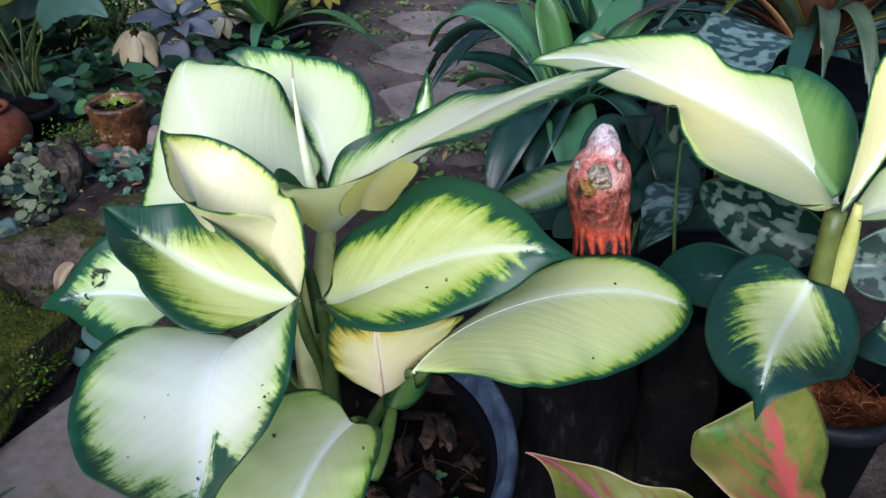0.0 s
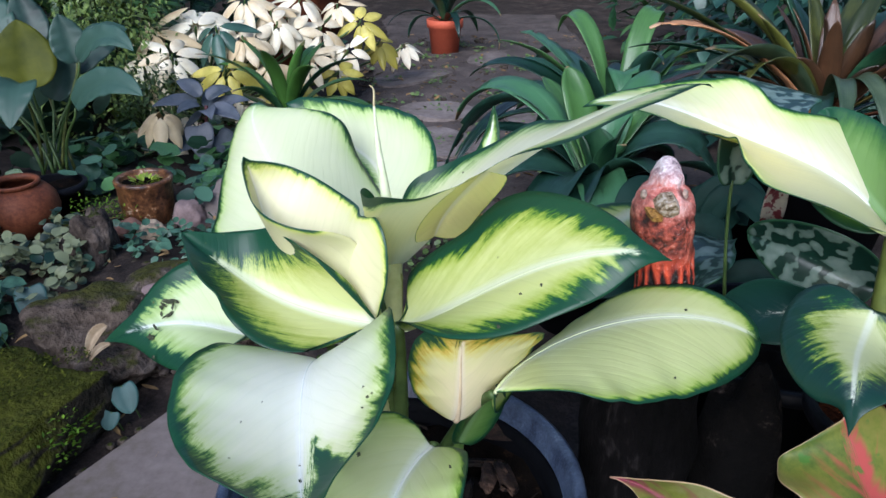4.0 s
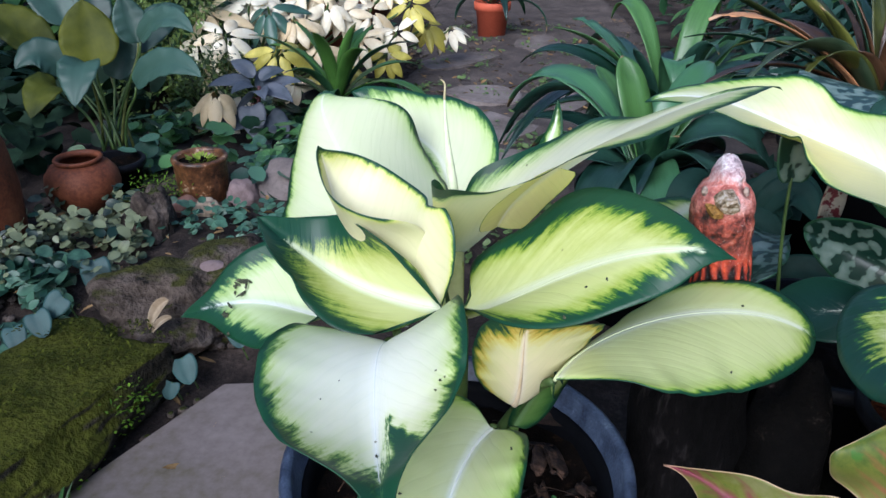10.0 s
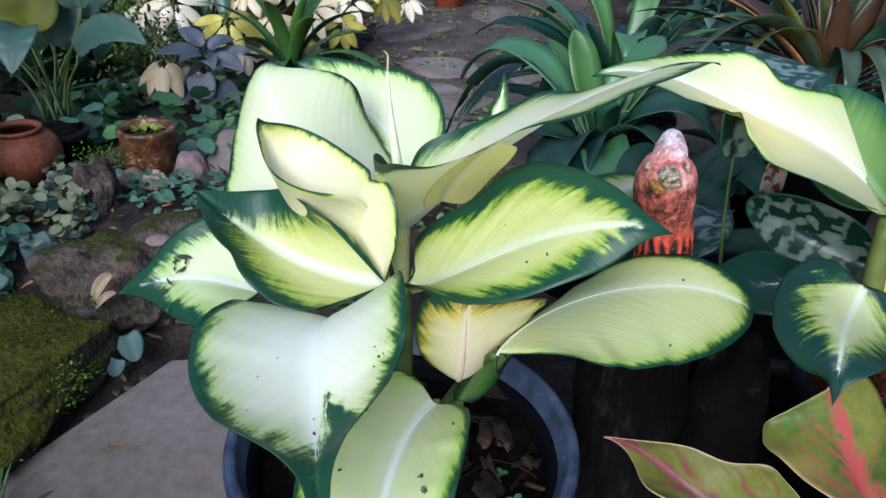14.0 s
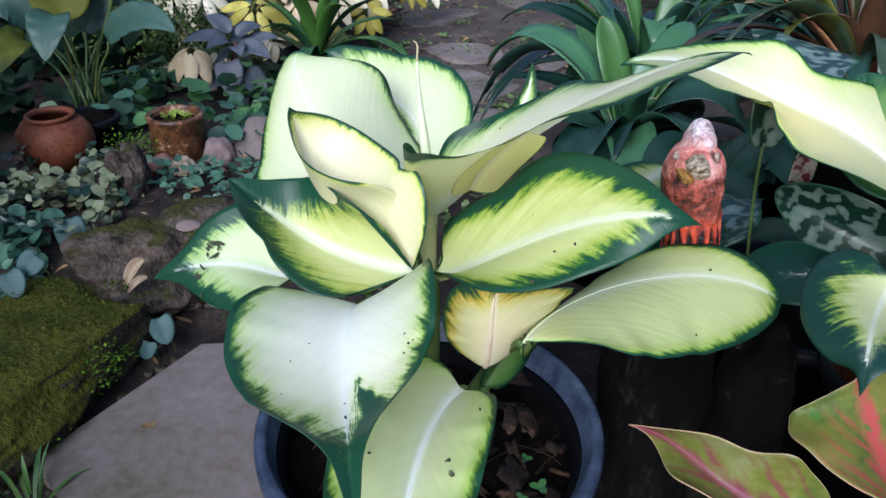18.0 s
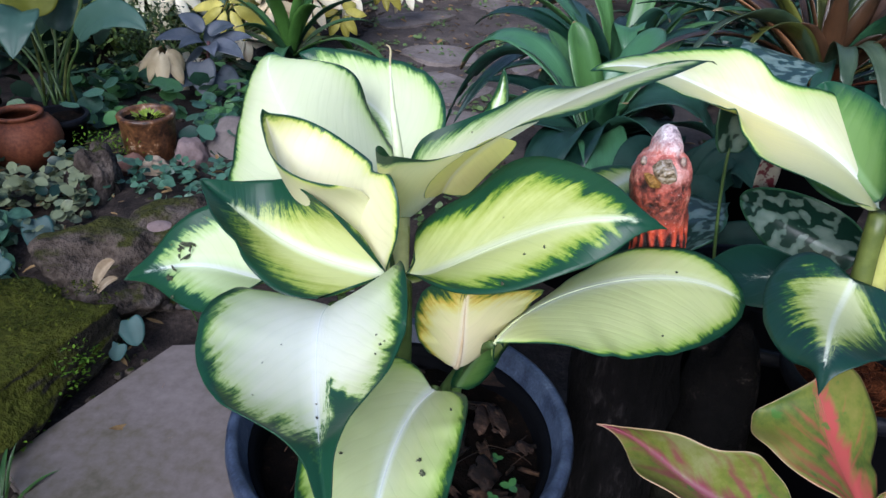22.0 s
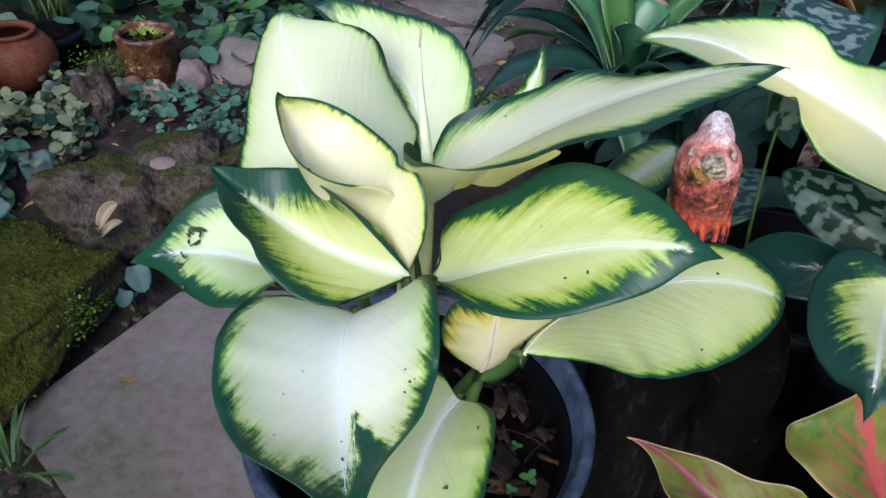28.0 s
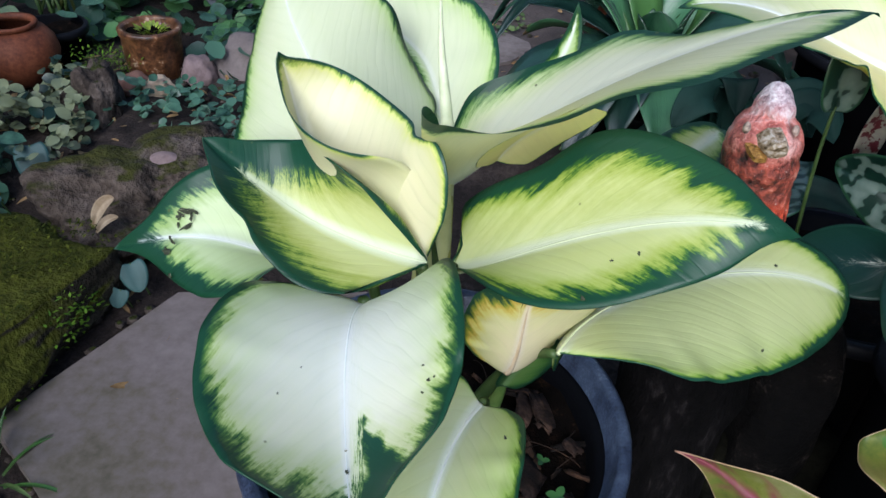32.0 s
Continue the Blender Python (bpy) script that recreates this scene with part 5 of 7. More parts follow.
M_SCAR = rough_stuff("leaf_scar", [(0.35, (0.012, 0.014, 0.008)), (0.56, (0.04, 0.05, 0.025)), (0.66, (0.30, 0.30, 0.20))], 300, 900, 0.8, 0.5)
for i, (leaf, at, r) in enumerate([
        ("L", (-0.255, 0.4753, 0.2948), 0.004),
        ("L", (-0.2606, 0.4739, 0.291), 0.0025),
        ("L", (-0.2544, 0.4697, 0.2865), 0.003),
        ("L", (-0.2647, 0.4581, 0.2741), 0.0035),
        ("L", (-0.2582, 0.4426, 0.2649), 0.002),
        ("L", (-0.2601, 0.4708, 0.2866), 0.0015),
        ("L", (-0.2494, 0.4746, 0.2949), 0.002),
        ("L", (-0.2651, 0.4673, 0.2795), 0.0012),
        ("A", (-0.123, 0.2745, 0.2843), 0.0018),
        ("A", (-0.125, 0.2852, 0.2855), 0.0012),
        ("A", (-0.0915, 0.2989, 0.3164), 0.0015),
        ("A", (-0.0943, 0.3069, 0.3176), 0.001),
        ("A", (-0.0891, 0.2989, 0.3186), 0.001),
        ("A", (-0.0939, 0.2951, 0.3126), 0.0012),
        ("A", (-0.1578, 0.3035, 0.2993), 0.0008),
        ("A", (-0.1503, 0.3194, 0.3016), 0.0008),
        ("R", (0.1239, 0.4567, 0.2944), 0.0022),
        ("R", (0.0981, 0.3925, 0.2745), 0.0016),
        ("R", (0.1188, 0.4825, 0.2998), 0.0035),
        ("D", (-0.022, 0.3411, 0.3354), 0.0025),
        ("D", (-0.0091, 0.3535, 0.3498), 0.0014),
        ("D", (0.0018, 0.3504, 0.3563), 0.0018),
        ("D", (0.0561, 0.3447, 0.372), 0.0015),
        ("B", (-0.0677, 0.3012, 0.2366), 0.003),
        ("B", (-0.0658, 0.2906, 0.2352), 0.0034),
        ("B", (-0.1140, 0.2977, 0.2425), 0.0018),
        ("B", (-0.1030, 0.3443, 0.2513), 0.0024),
        ("B", (-0.0486, 0.3419, 0.2439), 0.0018),
]):
    blemish(at, r * (0.8 if leaf == "L" else 0.55), M_SCAR, LEAF[leaf], i, random.Random(i).uniform(1.0, 2.0) if leaf == "L" else 1.2)
for at, leaf in (((-0.251, 0.471, 0.2925), "L"), ((-0.262, 0.462, 0.280), "L"), ((-0.259, 0.4745, 0.2925), "L")):
    blemish(at, 0.0016, M_SCAR, LEAF[leaf], int(at[0] * -9000), 2.2)

# ---- the second variegated plant ----
POT2 = Vector((0.309, 0.434, -0.107))
pot_b = thing("plant_pot", POT2, "black plastic pot filled with brown coir", "plant pot")
lathe("body", POT2, [(0.0, -0.015), (0.043, -0.015), (0.045, 0.004), (0.055, 0.225), (0.060, 0.228), (0.0615, 0.232), (0.0615, 0.244), (0.060, 0.247), (0.057, 0.247), (0.054, 0.241), (0.050, 0.19), (0.0, 0.19)], M_BLACKPOT, pot_b)
rim_ring(POT2, 0.060, 0.246, pot_b)
soil_disc("coir", (POT2[0], POT2[1], POT2[2] + 0.222), 0.053, M_COIR, pot_b, 0.014, 3)
rng = random.Random(8)
for i in range(90):
    a, r = rng.uniform(0, 6.28), 0.044 * math.sqrt(rng.random())
    b = rng.uniform(0, 6.28)
    p = np.array((POT2[0] + r * math.cos(a), POT2[1] + r * math.sin(a), POT2[2] + 0.224 + rng.uniform(0, 0.008)))
    d = np.array((math.cos(b), math.sin(b), rng.uniform(-0.2, 0.4))) * rng.uniform(0.006, 0.016)
    tube("fibre", [p - d, p - d * 0.3 + (0, 0, 0.006), p + d * 0.4 + (0.004, 0, 0.007), p + d], [0.0007, 0.0004], M_COIR, pot_b, sides=4, leant=False)
M_STEM_B = plain_leaf("yellow_green_stem", (0.05, 0.075, 0.016), (0.14, 0.17, 0.04), 0.42, 40)
dief_b = thing("variegated_plant", (POT2[0] - 0.008, POT2[1] + 0.015, POT2[2] + 0.215), "smaller dumb cane with one arching cream leaf", "potted plant")

blade("leaf", [(0.3091, 0.5213, 0.3295), (0.2321, 0.5392, 0.4272), (0.2038, 0.6051, 0.3570), (0.1577, 0.5773, 0.4546), (0.0665, 0.5892, 0.4233)], (-0.199, -0.398, 0.896), (5.0, 6.1, 9.6), (27.6, 11.9, 10.8, 3.4, 14.2), (-2.2, 17.5, 35.8, 9.6, -2.0), (-4.3, 31.1, 1.0), (-14.3, 22.2, -14.0), (0.1087, 0.0578), (0.230, 0.684), -0.491,
      M_IVORY, dief_b, ridge=(0.00165, M_RIB_WHITE), swell=((0.350, 0.214, -0.072, -0.214, -0.293, -0.161, -0.002, 0.363, 0.138), (0.023, 0.125, -0.209, -0.535, -0.209, -0.036, -0.033, 0.050, 0.083)), margin=(0.004, 0.005), wave=0.001, seed=13, tint=lambda u, s: np.clip(0.55 - s * 1.3, 0, 1) * np.exp(-((u - 0.45) / 0.28) ** 2), label="arching cream-yellow leaf")

blade("leaf", [(0.2836, 0.4899, 0.2798), (0.2468, 0.4461, 0.2508), (0.1906, 0.3571, 0.3198), (0.1887, 0.3467, 0.2596)], (0, -0.8, 0.6), (6.6, 34), (11.1, 2.6), (8.7, -25.4), (-4.4, -10.7), (-10, -41.4), (0.0503, 0.0545), (0.3982, 0.94), 0.3434,
      M_DARK, dief_b, margin=(0.020, 0.010), wave=0.0005, seed=14, tail=0.5, label="dark green leaf with a feathered white heart")

blade("leaf", [(0.2558, 0.532, 0.2633), (0.2405, 0.5261, 0.2605), (0.2155, 0.5611, 0.2482), (0.1932, 0.5751, 0.2356)], (0, -0.6, 0.8), (-28.4, -15.4), (13.9, 12.4), (34.7, 21.9), (0.6, 1.2), (25.9, 14.9), (0.0308, 0.031), (0.4725, 0.6973), 0.2838,
      M_DARK, dief_b, margin=(0.05, 0.02), wave=0.0, seed=15)

blade("leaf", [(0.3121, 0.5079, 0.323), (0.3304, 0.4832, 0.3436), (0.3458, 0.4823, 0.3562), (0.368, 0.4626, 0.3792)], (0, -0.53, 0.848), (-13.8, -9.4), (14.8, 12.1), (24.7, 18.3), (1.5, 0.9), (13.9, 9.4), (0.0354, 0.0308), (0.5036, 0.7184), 0.176,
      M_CREAM, dief_b, margin=(0.004, 0.004), wave=0.0, seed=16)

blade("leaf", [(0.2858, 0.477, 0.3404), (0.3228, 0.4993, 0.4005), (0.3436, 0.5197, 0.4154), (0.3634, 0.5337, 0.4663)], (-0.505, -0.808, 0.303), (28.1, 3.8), (32.9, 11), (11.7, 10.6), (22.1, 1.7), (-2.3, -1.2), (0.0385, 0.0064), (0.5973, 0.5884), 0.1486,
      M_YELLOW, dief_b, margin=(0.003, 0.004), wave=0.0, seed=17, tint=lambda u, s: 0.5 + 0 * u, label="young rolled yellow leaf")

blade("leaf", [(0.3408, 0.48, 0.2496), (0.355, 0.4571, 0.2602), (0.366, 0.4309, 0.2547), (0.3813, 0.4094, 0.2446)], (0, -0.6, 0.8), (-1.1, -3.6), (9.2, 9.3), (9.7, 12), (-5.3, -3.1), (-4.2, 0.2), (0.0535, 0.0573), (0.4939, 0.7013), 0.1937,
      M_DARK, dief_b, margin=(0.03, 0.01), wave=0.0, seed=18)

blade("leaf", [(0.2989, 0.5086, 0.3415), (0.2818, 0.5437, 0.3636), (0.2774, 0.5673, 0.3918), (0.2729, 0.5913, 0.4215)], (-0.309, -0.928, 0.206), (-7.1, -3.1), (13.5, 11.5), (18.8, 13.2), (0, 0), (6.4, 2.7), (0.040, 0.040), (0.5451, 0.6847), 0.1474,
      M_LEAFGREEN, dief_b, margin=(0.010, 0.006), wave=0.0, seed=19)

tube("stem", [(0.305, 0.505, 0.14), (0.300, 0.503, 0.2), (0.296, 0.50, 0.26), (0.292, 0.495, 0.335)], [0.011, 0.0105, 0.009, 0.008], M_STEM_B, dief_b, "", 14)
tube("sheath", [(0.312, 0.508, 0.20), (0.309, 0.500, 0.26), (0.306, 0.490, 0.31), (0.300, 0.483, 0.345)], [0.007, 0.008, 0.007, 0.003], M_STEM_YELLOW, dief_b, "yellowish leaf sheath", 12)

# ---- the red and green plant in front ----
POT3 = stand((0.228, 0.315, -0.05), 0.168)
pot_c = thing("plant_pot", POT3, "small ribbed black plastic pot", "plant pot")
lathe("body", POT3, [(0.0, -0.04), (0.040, -0.04), (0.058, 0.150), (0.064, 0.152), (0.065, 0.165), (0.062, 0.168), (0.058, 0.165), (0.053, 0.13), (0.0, 0.13)], M_BLACKPOT, pot_c)
rim_ring(POT3, 0.063, 0.167, pot_c)
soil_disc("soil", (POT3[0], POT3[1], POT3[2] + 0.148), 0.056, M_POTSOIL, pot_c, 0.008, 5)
M_PINKSTALK = plain_leaf("pink_stalk", (0.26, 0.17, 0.12), (0.46, 0.32, 0.25), 0.45, 40)
aglo = thing("red_plant", (POT3[0], POT3[1], POT3[2] + 0.14), "aglaonema with lime green leaves veined in red", "potted plant")

blade("leaf", [(0.1626, 0.2964, 0.1908), (0.1571, 0.3135, 0.1927), (0.0962, 0.2985, 0.1956), (0.0993, 0.3521, 0.2241), (0.0536, 0.3657, 0.2182)], (0.0, -0.507, 0.862), (-3.8, -12.3, -31.4), (39.3, 36.6, 26.6), (39.2, 43.9, 51.7), (12.9, 41.4, -0.7), (30.9, 22.7, 41.6), (0.0355, 0.0463), (0.635, 1.272), -0.163,
      M_RED, aglo, swell=((-0.172, -0.108, 0.063, 0.067, 0.008, 0.337, 0.175, -0.276), (0.117, -0.069, -0.078, -0.011, -0.059, 0.170, 0.044, -0.068)), margin=(0.004, 0.004), wave=0.0025, waves=2.2, seed=20)

blade("leaf", [(0.2316, 0.3315, 0.1790), (0.2267, 0.3667, 0.2025), (0.2200, 0.3491, 0.1971), (0.2298, 0.3902, 0.2152), (0.2154, 0.3937, 0.2435)], (0.0, -0.6, 0.8), (21.9, 12.3, -1.3), (18.9, 6.5, -5.9), (5.4, 0.9, 0.5), (6.8, -3.8, -14.6), (-10.7, -28.2, -12.3), (0.0614, 0.0468), (0.466, 0.219), 0.234,
      M_ROSE, aglo, swell=((-0.002, -0.031, -0.068, 0.002, -0.067, 0.034), (0.113, -0.069, -0.136, -0.035, -0.064, 0.011)), margin=(0.004, 0.004), wave=0.0015, waves=2.2, seed=21)

petiole((0.225, 0.315, 0.10), (0.171, 0.306, 0.181), (0.19, 0.305, 0.15), 0.0028, M_PINKSTALK, aglo)
petiole((0.228, 0.315, 0.10), (0.235, 0.34, 0.175), (0.235, 0.325, 0.14), 0.0030, M_PINKSTALK, aglo)

blade("leaf", [(0.245, 0.33, 0.165), (0.262, 0.325, 0.18), (0.285, 0.315, 0.185), (0.315, 0.30, 0.172)], (0, -0.5, 0.85), (0, 0), (16, 8), (16, 8), (0, 0), (0, 0), (0.024, 0.026), (0.45, 0.7), 0.25, M_ROSE, aglo, wave=0.002, waves=2.0, nu=30, nv=6, seed=24)
petiole((0.232, 0.318, 0.10), (0.245, 0.33, 0.166), (0.24, 0.325, 0.14), 0.0026, M_PINKSTALK, aglo)

# ---- the mottled plant behind ----
POT4 = stand((0.30, 0.66, -0.03), 0.209)
pot_d = thing("plant_pot", POT4, "wide dark plastic pot behind the bird", "plant pot")
lathe("body", POT4, [(0.0, -0.015), (0.075, -0.015), (0.097, 0.19), (0.107, 0.192), (0.110, 0.205), (0.105, 0.209), (0.097, 0.205), (0.09, 0.16), (0.0, 0.16)], M_BLACKPOT, pot_d)
rim_ring(POT4, 0.108, 0.208, pot_d)
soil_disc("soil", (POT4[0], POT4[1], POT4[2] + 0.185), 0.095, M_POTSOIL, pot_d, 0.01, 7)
mott = thing("mottled_plant", (POT4[0], POT4[1], POT4[2] + 0.18), "aglaonema with grey-green leaves blotched dark green", "potted plant")

blade("leaf", [(0.3252, 0.5565, 0.269), (0.2915, 0.5746, 0.2816), (0.2561, 0.5954, 0.3001), (0.2402, 0.6345, 0.2948)], (-0.329, -0.768, 0.549), (-26.8, -30.9), (5.2, 6), (22.8, 27.1), (-10.4, -7.3), (12.5, 19), (0.034, 0.0403), (0.4935, 0.7113), 0.2123,
      M_MOTTLE, mott, margin=(0.004, 0.004), wave=0.0, seed=22)

blade("leaf", [(0.2784, 0.8092, 0.4123), (0.3082, 0.7895, 0.4021), (0.3422, 0.8032, 0.4058), (0.37, 0.782, 0.4026)], (-0.108, -0.755, 0.647), (-22.6, -27.5), (-3.2, -8.5), (11.7, 10.9), (-20.5, -24), (-2.1, -0.9), (0.0854, 0.0823), (0.4878, 0.684), 0.1981,
      M_MOTTLE, mott, margin=(0.004, 0.004), wave=0.0, seed=23)

blade("leaf", [(0.2121, 0.7136, 0.2342), (0.2298, 0.6995, 0.2597), (0.2523, 0.6992, 0.2464), (0.2571, 0.692, 0.2579)], (0, -0.848, 0.53), (-38, -42.4), (-8.3, -8.5), (16.4, 18.7), (-27.3, -25.1), (4, 8.5), (0.0844, 0.0903), (0.5148, 0.6967), 0.1543,
      M_MOTTLE, mott, margin=(0.004, 0.004), wave=0.0, seed=24)

blade("leaf", [(0.3737, 0.5877, 0.2406), (0.4035, 0.5733, 0.2446), (0.4566, 0.5796, 0.2679), (0.4803, 0.5915, 0.2727)], (-0.329, -0.768, 0.549), (6.2, 6.2), (18.7, 17.6), (14.4, 13.3), (6.9, 7.7), (1.2, 2.2), (0.0347, 0.0398), (0.4469, 0.61), 0.2975,
      M_MOTTLE, mott, margin=(0.004, 0.004), wave=0.0, seed=25)

blade("leaf", [(0.1323, 0.6216, 0.3259), (0.0975, 0.5647, 0.3278), (0.0618, 0.5166, 0.3316), (0.034, 0.4687, 0.3487)], (0, -0.759, 0.651), (9, 7.6), (16.6, 12.2), (10.2, 7.1), (3.7, 1.3), (-4.4, -5.4), (0.0219, 0.0216), (0.5387, 0.6234), 0.1995,
      M_PALE, mott, margin=(0.012, 0.008), wave=0.0, seed=31)


blade("leaf", [(0.206, 0.60, 0.352), (0.205, 0.597, 0.372), (0.203, 0.595, 0.395), (0.201, 0.60, 0.418)], (0, -1, 0.2), (0, 0), (16, 10), (16, 10), (0, 0), (0, 0), (0.018, 0.018), (0.4, 0.5), 0.3, M_MOTTLE, mott, nu=24, nv=5, seed=40)
tube("stalk", [(0.206, 0.601, 0.356), (0.207, 0.605, 0.33), (0.210, 0.612, 0.29), (0.235, 0.635, 0.17)], [0.0013, 0.0018], M_STEM_DARK, mott, sides=8)
M_SPOTTED = rough_stuff("spotted_leaf", [(0.44, (0.09, 0.014, 0.018)), (0.47, (0.10, 0.02, 0.024)), (0.49, (0.22, 0.20, 0.16)), (0.7, (0.27, 0.25, 0.19))], 110, 110, 0.45, 0.1)
blade("leaf", [(0.262, 0.640, 0.29), (0.261, 0.634, 0.312), (0.261, 0.630, 0.335), (0.263, 0.628, 0.36)], (0, -1, 0.1), (0, 0), (10, 10), (10, 10), (0, 0), (0, 0), (0.0115, 0.0115), (0.5, 0.5), 0.2, M_SPOTTED, mott, nu=24, nv=4, seed=41, label="pinkish leaf with maroon spots")

# ---- bird figure ----
def bird():
    """Head and neck of a carved, painted bird."""
    verts, faces, ridge = [], [], []
    keys = [  # height, centre x, centre y, half width, half depth
        (0.21, 0.128, 0.532, 0.026, 0.030), (0.24, 0.128, 0.527, 0.0245, 0.030), (0.27, 0.1278, 0.522, 0.0230, 0.029), (0.298, 0.1262, 0.517, 0.0222, 0.028), (0.318, 0.1225, 0.513, 0.0222, 0.027),
        (0.336, 0.1175, 0.509, 0.0228, 0.027), (0.350, 0.1160, 0.507, 0.0238, 0.027), (0.360, 0.1158, 0.507, 0.0232, 0.026), (0.367, 0.1165, 0.508, 0.0208, 0.0245), (0.3725, 0.1173, 0.510, 0.0172, 0.021), (0.376, 0.1180, 0.511, 0.0130, 0.0165), (0.383, 0.1184, 0.512, 0.0114, 0.0150), (0.3895, 0.1187, 0.513, 0.0084, 0.011), (0.394, 0.1189, 0.513, 0.0049, 0.007), (0.396, 0.1189, 0.513, 0.001, 0.002)]
    zs = [k[0] for k in keys]
    sides, levels = 96, 120
    for z in np.interp(np.linspace(0, 1, levels), np.linspace(0, 1, len(zs)), zs):
        cx, cy, hw, hd = (float(np.interp(z, zs, [k[n] for k in keys])) for n in (1, 2, 3, 4))
        for k in range(sides):
            a = 2 * math.pi * k / sides
            # feather ridges down the neck
            low = min(1, max(0, (0.322 - z) / 0.02))
            wavy = abs(math.sin(a * 8 + 1.2 * noise.noise(Vector((math.cos(a) * 3, math.sin(a) * 3, z * 24)))))
            groove = 1 - 0.11 * low * (1 - wavy) ** 2
            ridge.append(wavy * low + (1 - low))
            p = Vector((math.cos(a) * 1.6, math.sin(a) * 1.6, z * 60))
            g = groove * (1 + 0.05 * noise.noise(p) + 0.035 * noise.noise(p * 3) + 0.02 * noise.noise(p * 7))
            # eye sockets, brows and cheek folds
            front = max(0.0, -math.sin(a))
            for ea in (-2.2, -0.94):
                da = (a + math.pi) % (2 * math.pi) - math.pi - ea
                g -= 0.15 * math.exp(-(da / 0.22) ** 2 - ((z - 0.3725) / 0.0055) ** 2)
                g += 0.10 * math.exp(-(da / 0.35) ** 2 - ((z - 0.3825) / 0.0045) ** 2)
            g += 0.07 * front * math.exp(-((z - 0.343) / 0.006) ** 2)
            g -= 0.06 * front * math.exp(-((z - 0.352) / 0.003) ** 2)
            verts.append((cx + hw * g * math.cos(a), cy + hd * g * math.sin(a), z))
    for i in range(levels - 1):
        for k in range(sides):
            faces.append((i * sides + k, i * sides + (k + 1) % sides, (i + 1) * sides + (k + 1) % sides, (i + 1) * sides + k))
    slots = [0] * len(faces)

    def lump(cx, cy, cz, rx, ry, rz, slot, nseg=12):
        k0 = len(verts)
        for i in range(nseg + 1):
            th = math.pi * i / nseg
            for k in range(nseg):
                a = 2 * math.pi * k / nseg
                u = Vector((math.sin(th) * math.cos(a), math.sin(th) * math.sin(a), math.cos(th)))
                j = 1 + 0.15 * noise.noise(u * 2.5 + Vector((cx * 90, 0, 0)))
                verts.append((cx + rx * u.x * j, cy + ry * u.y, cz + rz * u.z * j))
        for i in range(nseg):
            for k in range(nseg):
                faces.append((k0 + i * nseg + k, k0 + i * nseg + (k + 1) % nseg, k0 + (i + 1) * nseg + (k + 1) % nseg, k0 + (i + 1) * nseg + k))
                slots.append(slot)

    def plate(cx, cy, cz, outline, deep, slot):
        """A broken-off faceted stub: an outline drawn out towards the front and falling."""
        k0, n = len(verts), len(outline)
        for shrink, dy, dz in ((1.2, 0.006, 0.002), (1.1, 0.0, 0.001), (1.0, -deep * 0.5, 0.0), (0.92, -deep * 0.85, -0.0005), (0.74, -deep, -0.001)):
            for i, (x, z) in enumerate(outline):
                w = 1 + 0.05 * noise.noise(Vector((i * 2.3, dy * 900, cx * 50)))
                verts.append((cx + x * 0.80 * shrink * w, cy + dy - z * 0.45 + 0.0004 * noise.noise(Vector((i * 5.1, dy * 700, 3))), cz + z * 0.84 * shrink * w + dz))
        for r in range(4):
            for k in range(n):
                faces.append((k0 + r * n + k, k0 + r * n + (k + 1) % n, k0 + (r + 1) * n + (k + 1) % n, k0 + (r + 1) * n + k))
                slots.append(slot)
        faces.append(tuple(k0 + 4 * n + k for k in range(n)))
        slots.append(slot)

    plate(0.1118, 0.486, 0.3640, [(-0.0095, 0.0015), (-0.0045, 0.0075), (0.0035, 0.0085), (0.0085, 0.0035), (0.0105, -0.0045), (0.0045, -0.0090), (-0.004, -0.0080), (-0.0098, -0.0025)], 0.011, 1)
    plate(0.1030, 0.4855, 0.3572, [(-0.006, 0.003), (0.0, 0.004), (0.006, 0.002), (0.007, -0.002), (0.0, -0.0035), (-0.005, -0.0015)], 0.009, 3)
    for ex in (0.0962, 0.1268):
        lump(ex, 0.4920, 0.3715, 0.0024, 0.0028, 0.0038, 2)
    mat, nt, b, link = nodes_of("painted_wood")
    co = nt.nodes.new("ShaderNodeTexCoord")
    sep = nt.nodes.new("ShaderNodeSeparateXYZ")
    link(co.outputs["Object"], sep.inputs[0])
    n1 = add(nt, "ShaderNodeTexNoise", Scale=70, Detail=6, Roughness=0.7)
    link(co.outputs["Object"], n1.inputs["Vector"])
    fine = add(nt, "ShaderNodeTexNoise", Scale=420, Detail=3, Roughness=0.7)
    link(co.outputs["Object"], fine.inputs["Vector"])
    # red ridges and black grooves below, worn skin above, a whitened crown
    rd = nt.nodes.new("ShaderNodeAttribute")
    rd.attribute_name = "ridge"
    feather = ramp(nt, (0.50, (0.008, 0.004, 0.0035)), (0.70, (0.22, 0.022, 0.012)), (0.98, (0.64, 0.08, 0.03)))
    link(math_node(nt, "ADD", rd.outputs["Fac"], math_node(nt, "MULTIPLY", math_node(nt, "SUBTRACT", n1.outputs[0], 0.55), 0.9)), feather.inputs[0])
    skin = ramp(nt, (0.37, (0.012, 0.005, 0.004)), (0.46, (0.13, 0.024, 0.016)), (0.56, (0.38, 0.075, 0.045)), (0.68, (0.62, 0.30, 0.22)))
    link(n1.outputs[0], skin.inputs[0])
    rosy = ramp(nt, (0.34, (0.32, 0.06, 0.05)), (0.48, (0.66, 0.20, 0.16)), (0.62, (0.80, 0.46, 0.41)))
    link(n1.outputs[0], rosy.inputs[0])
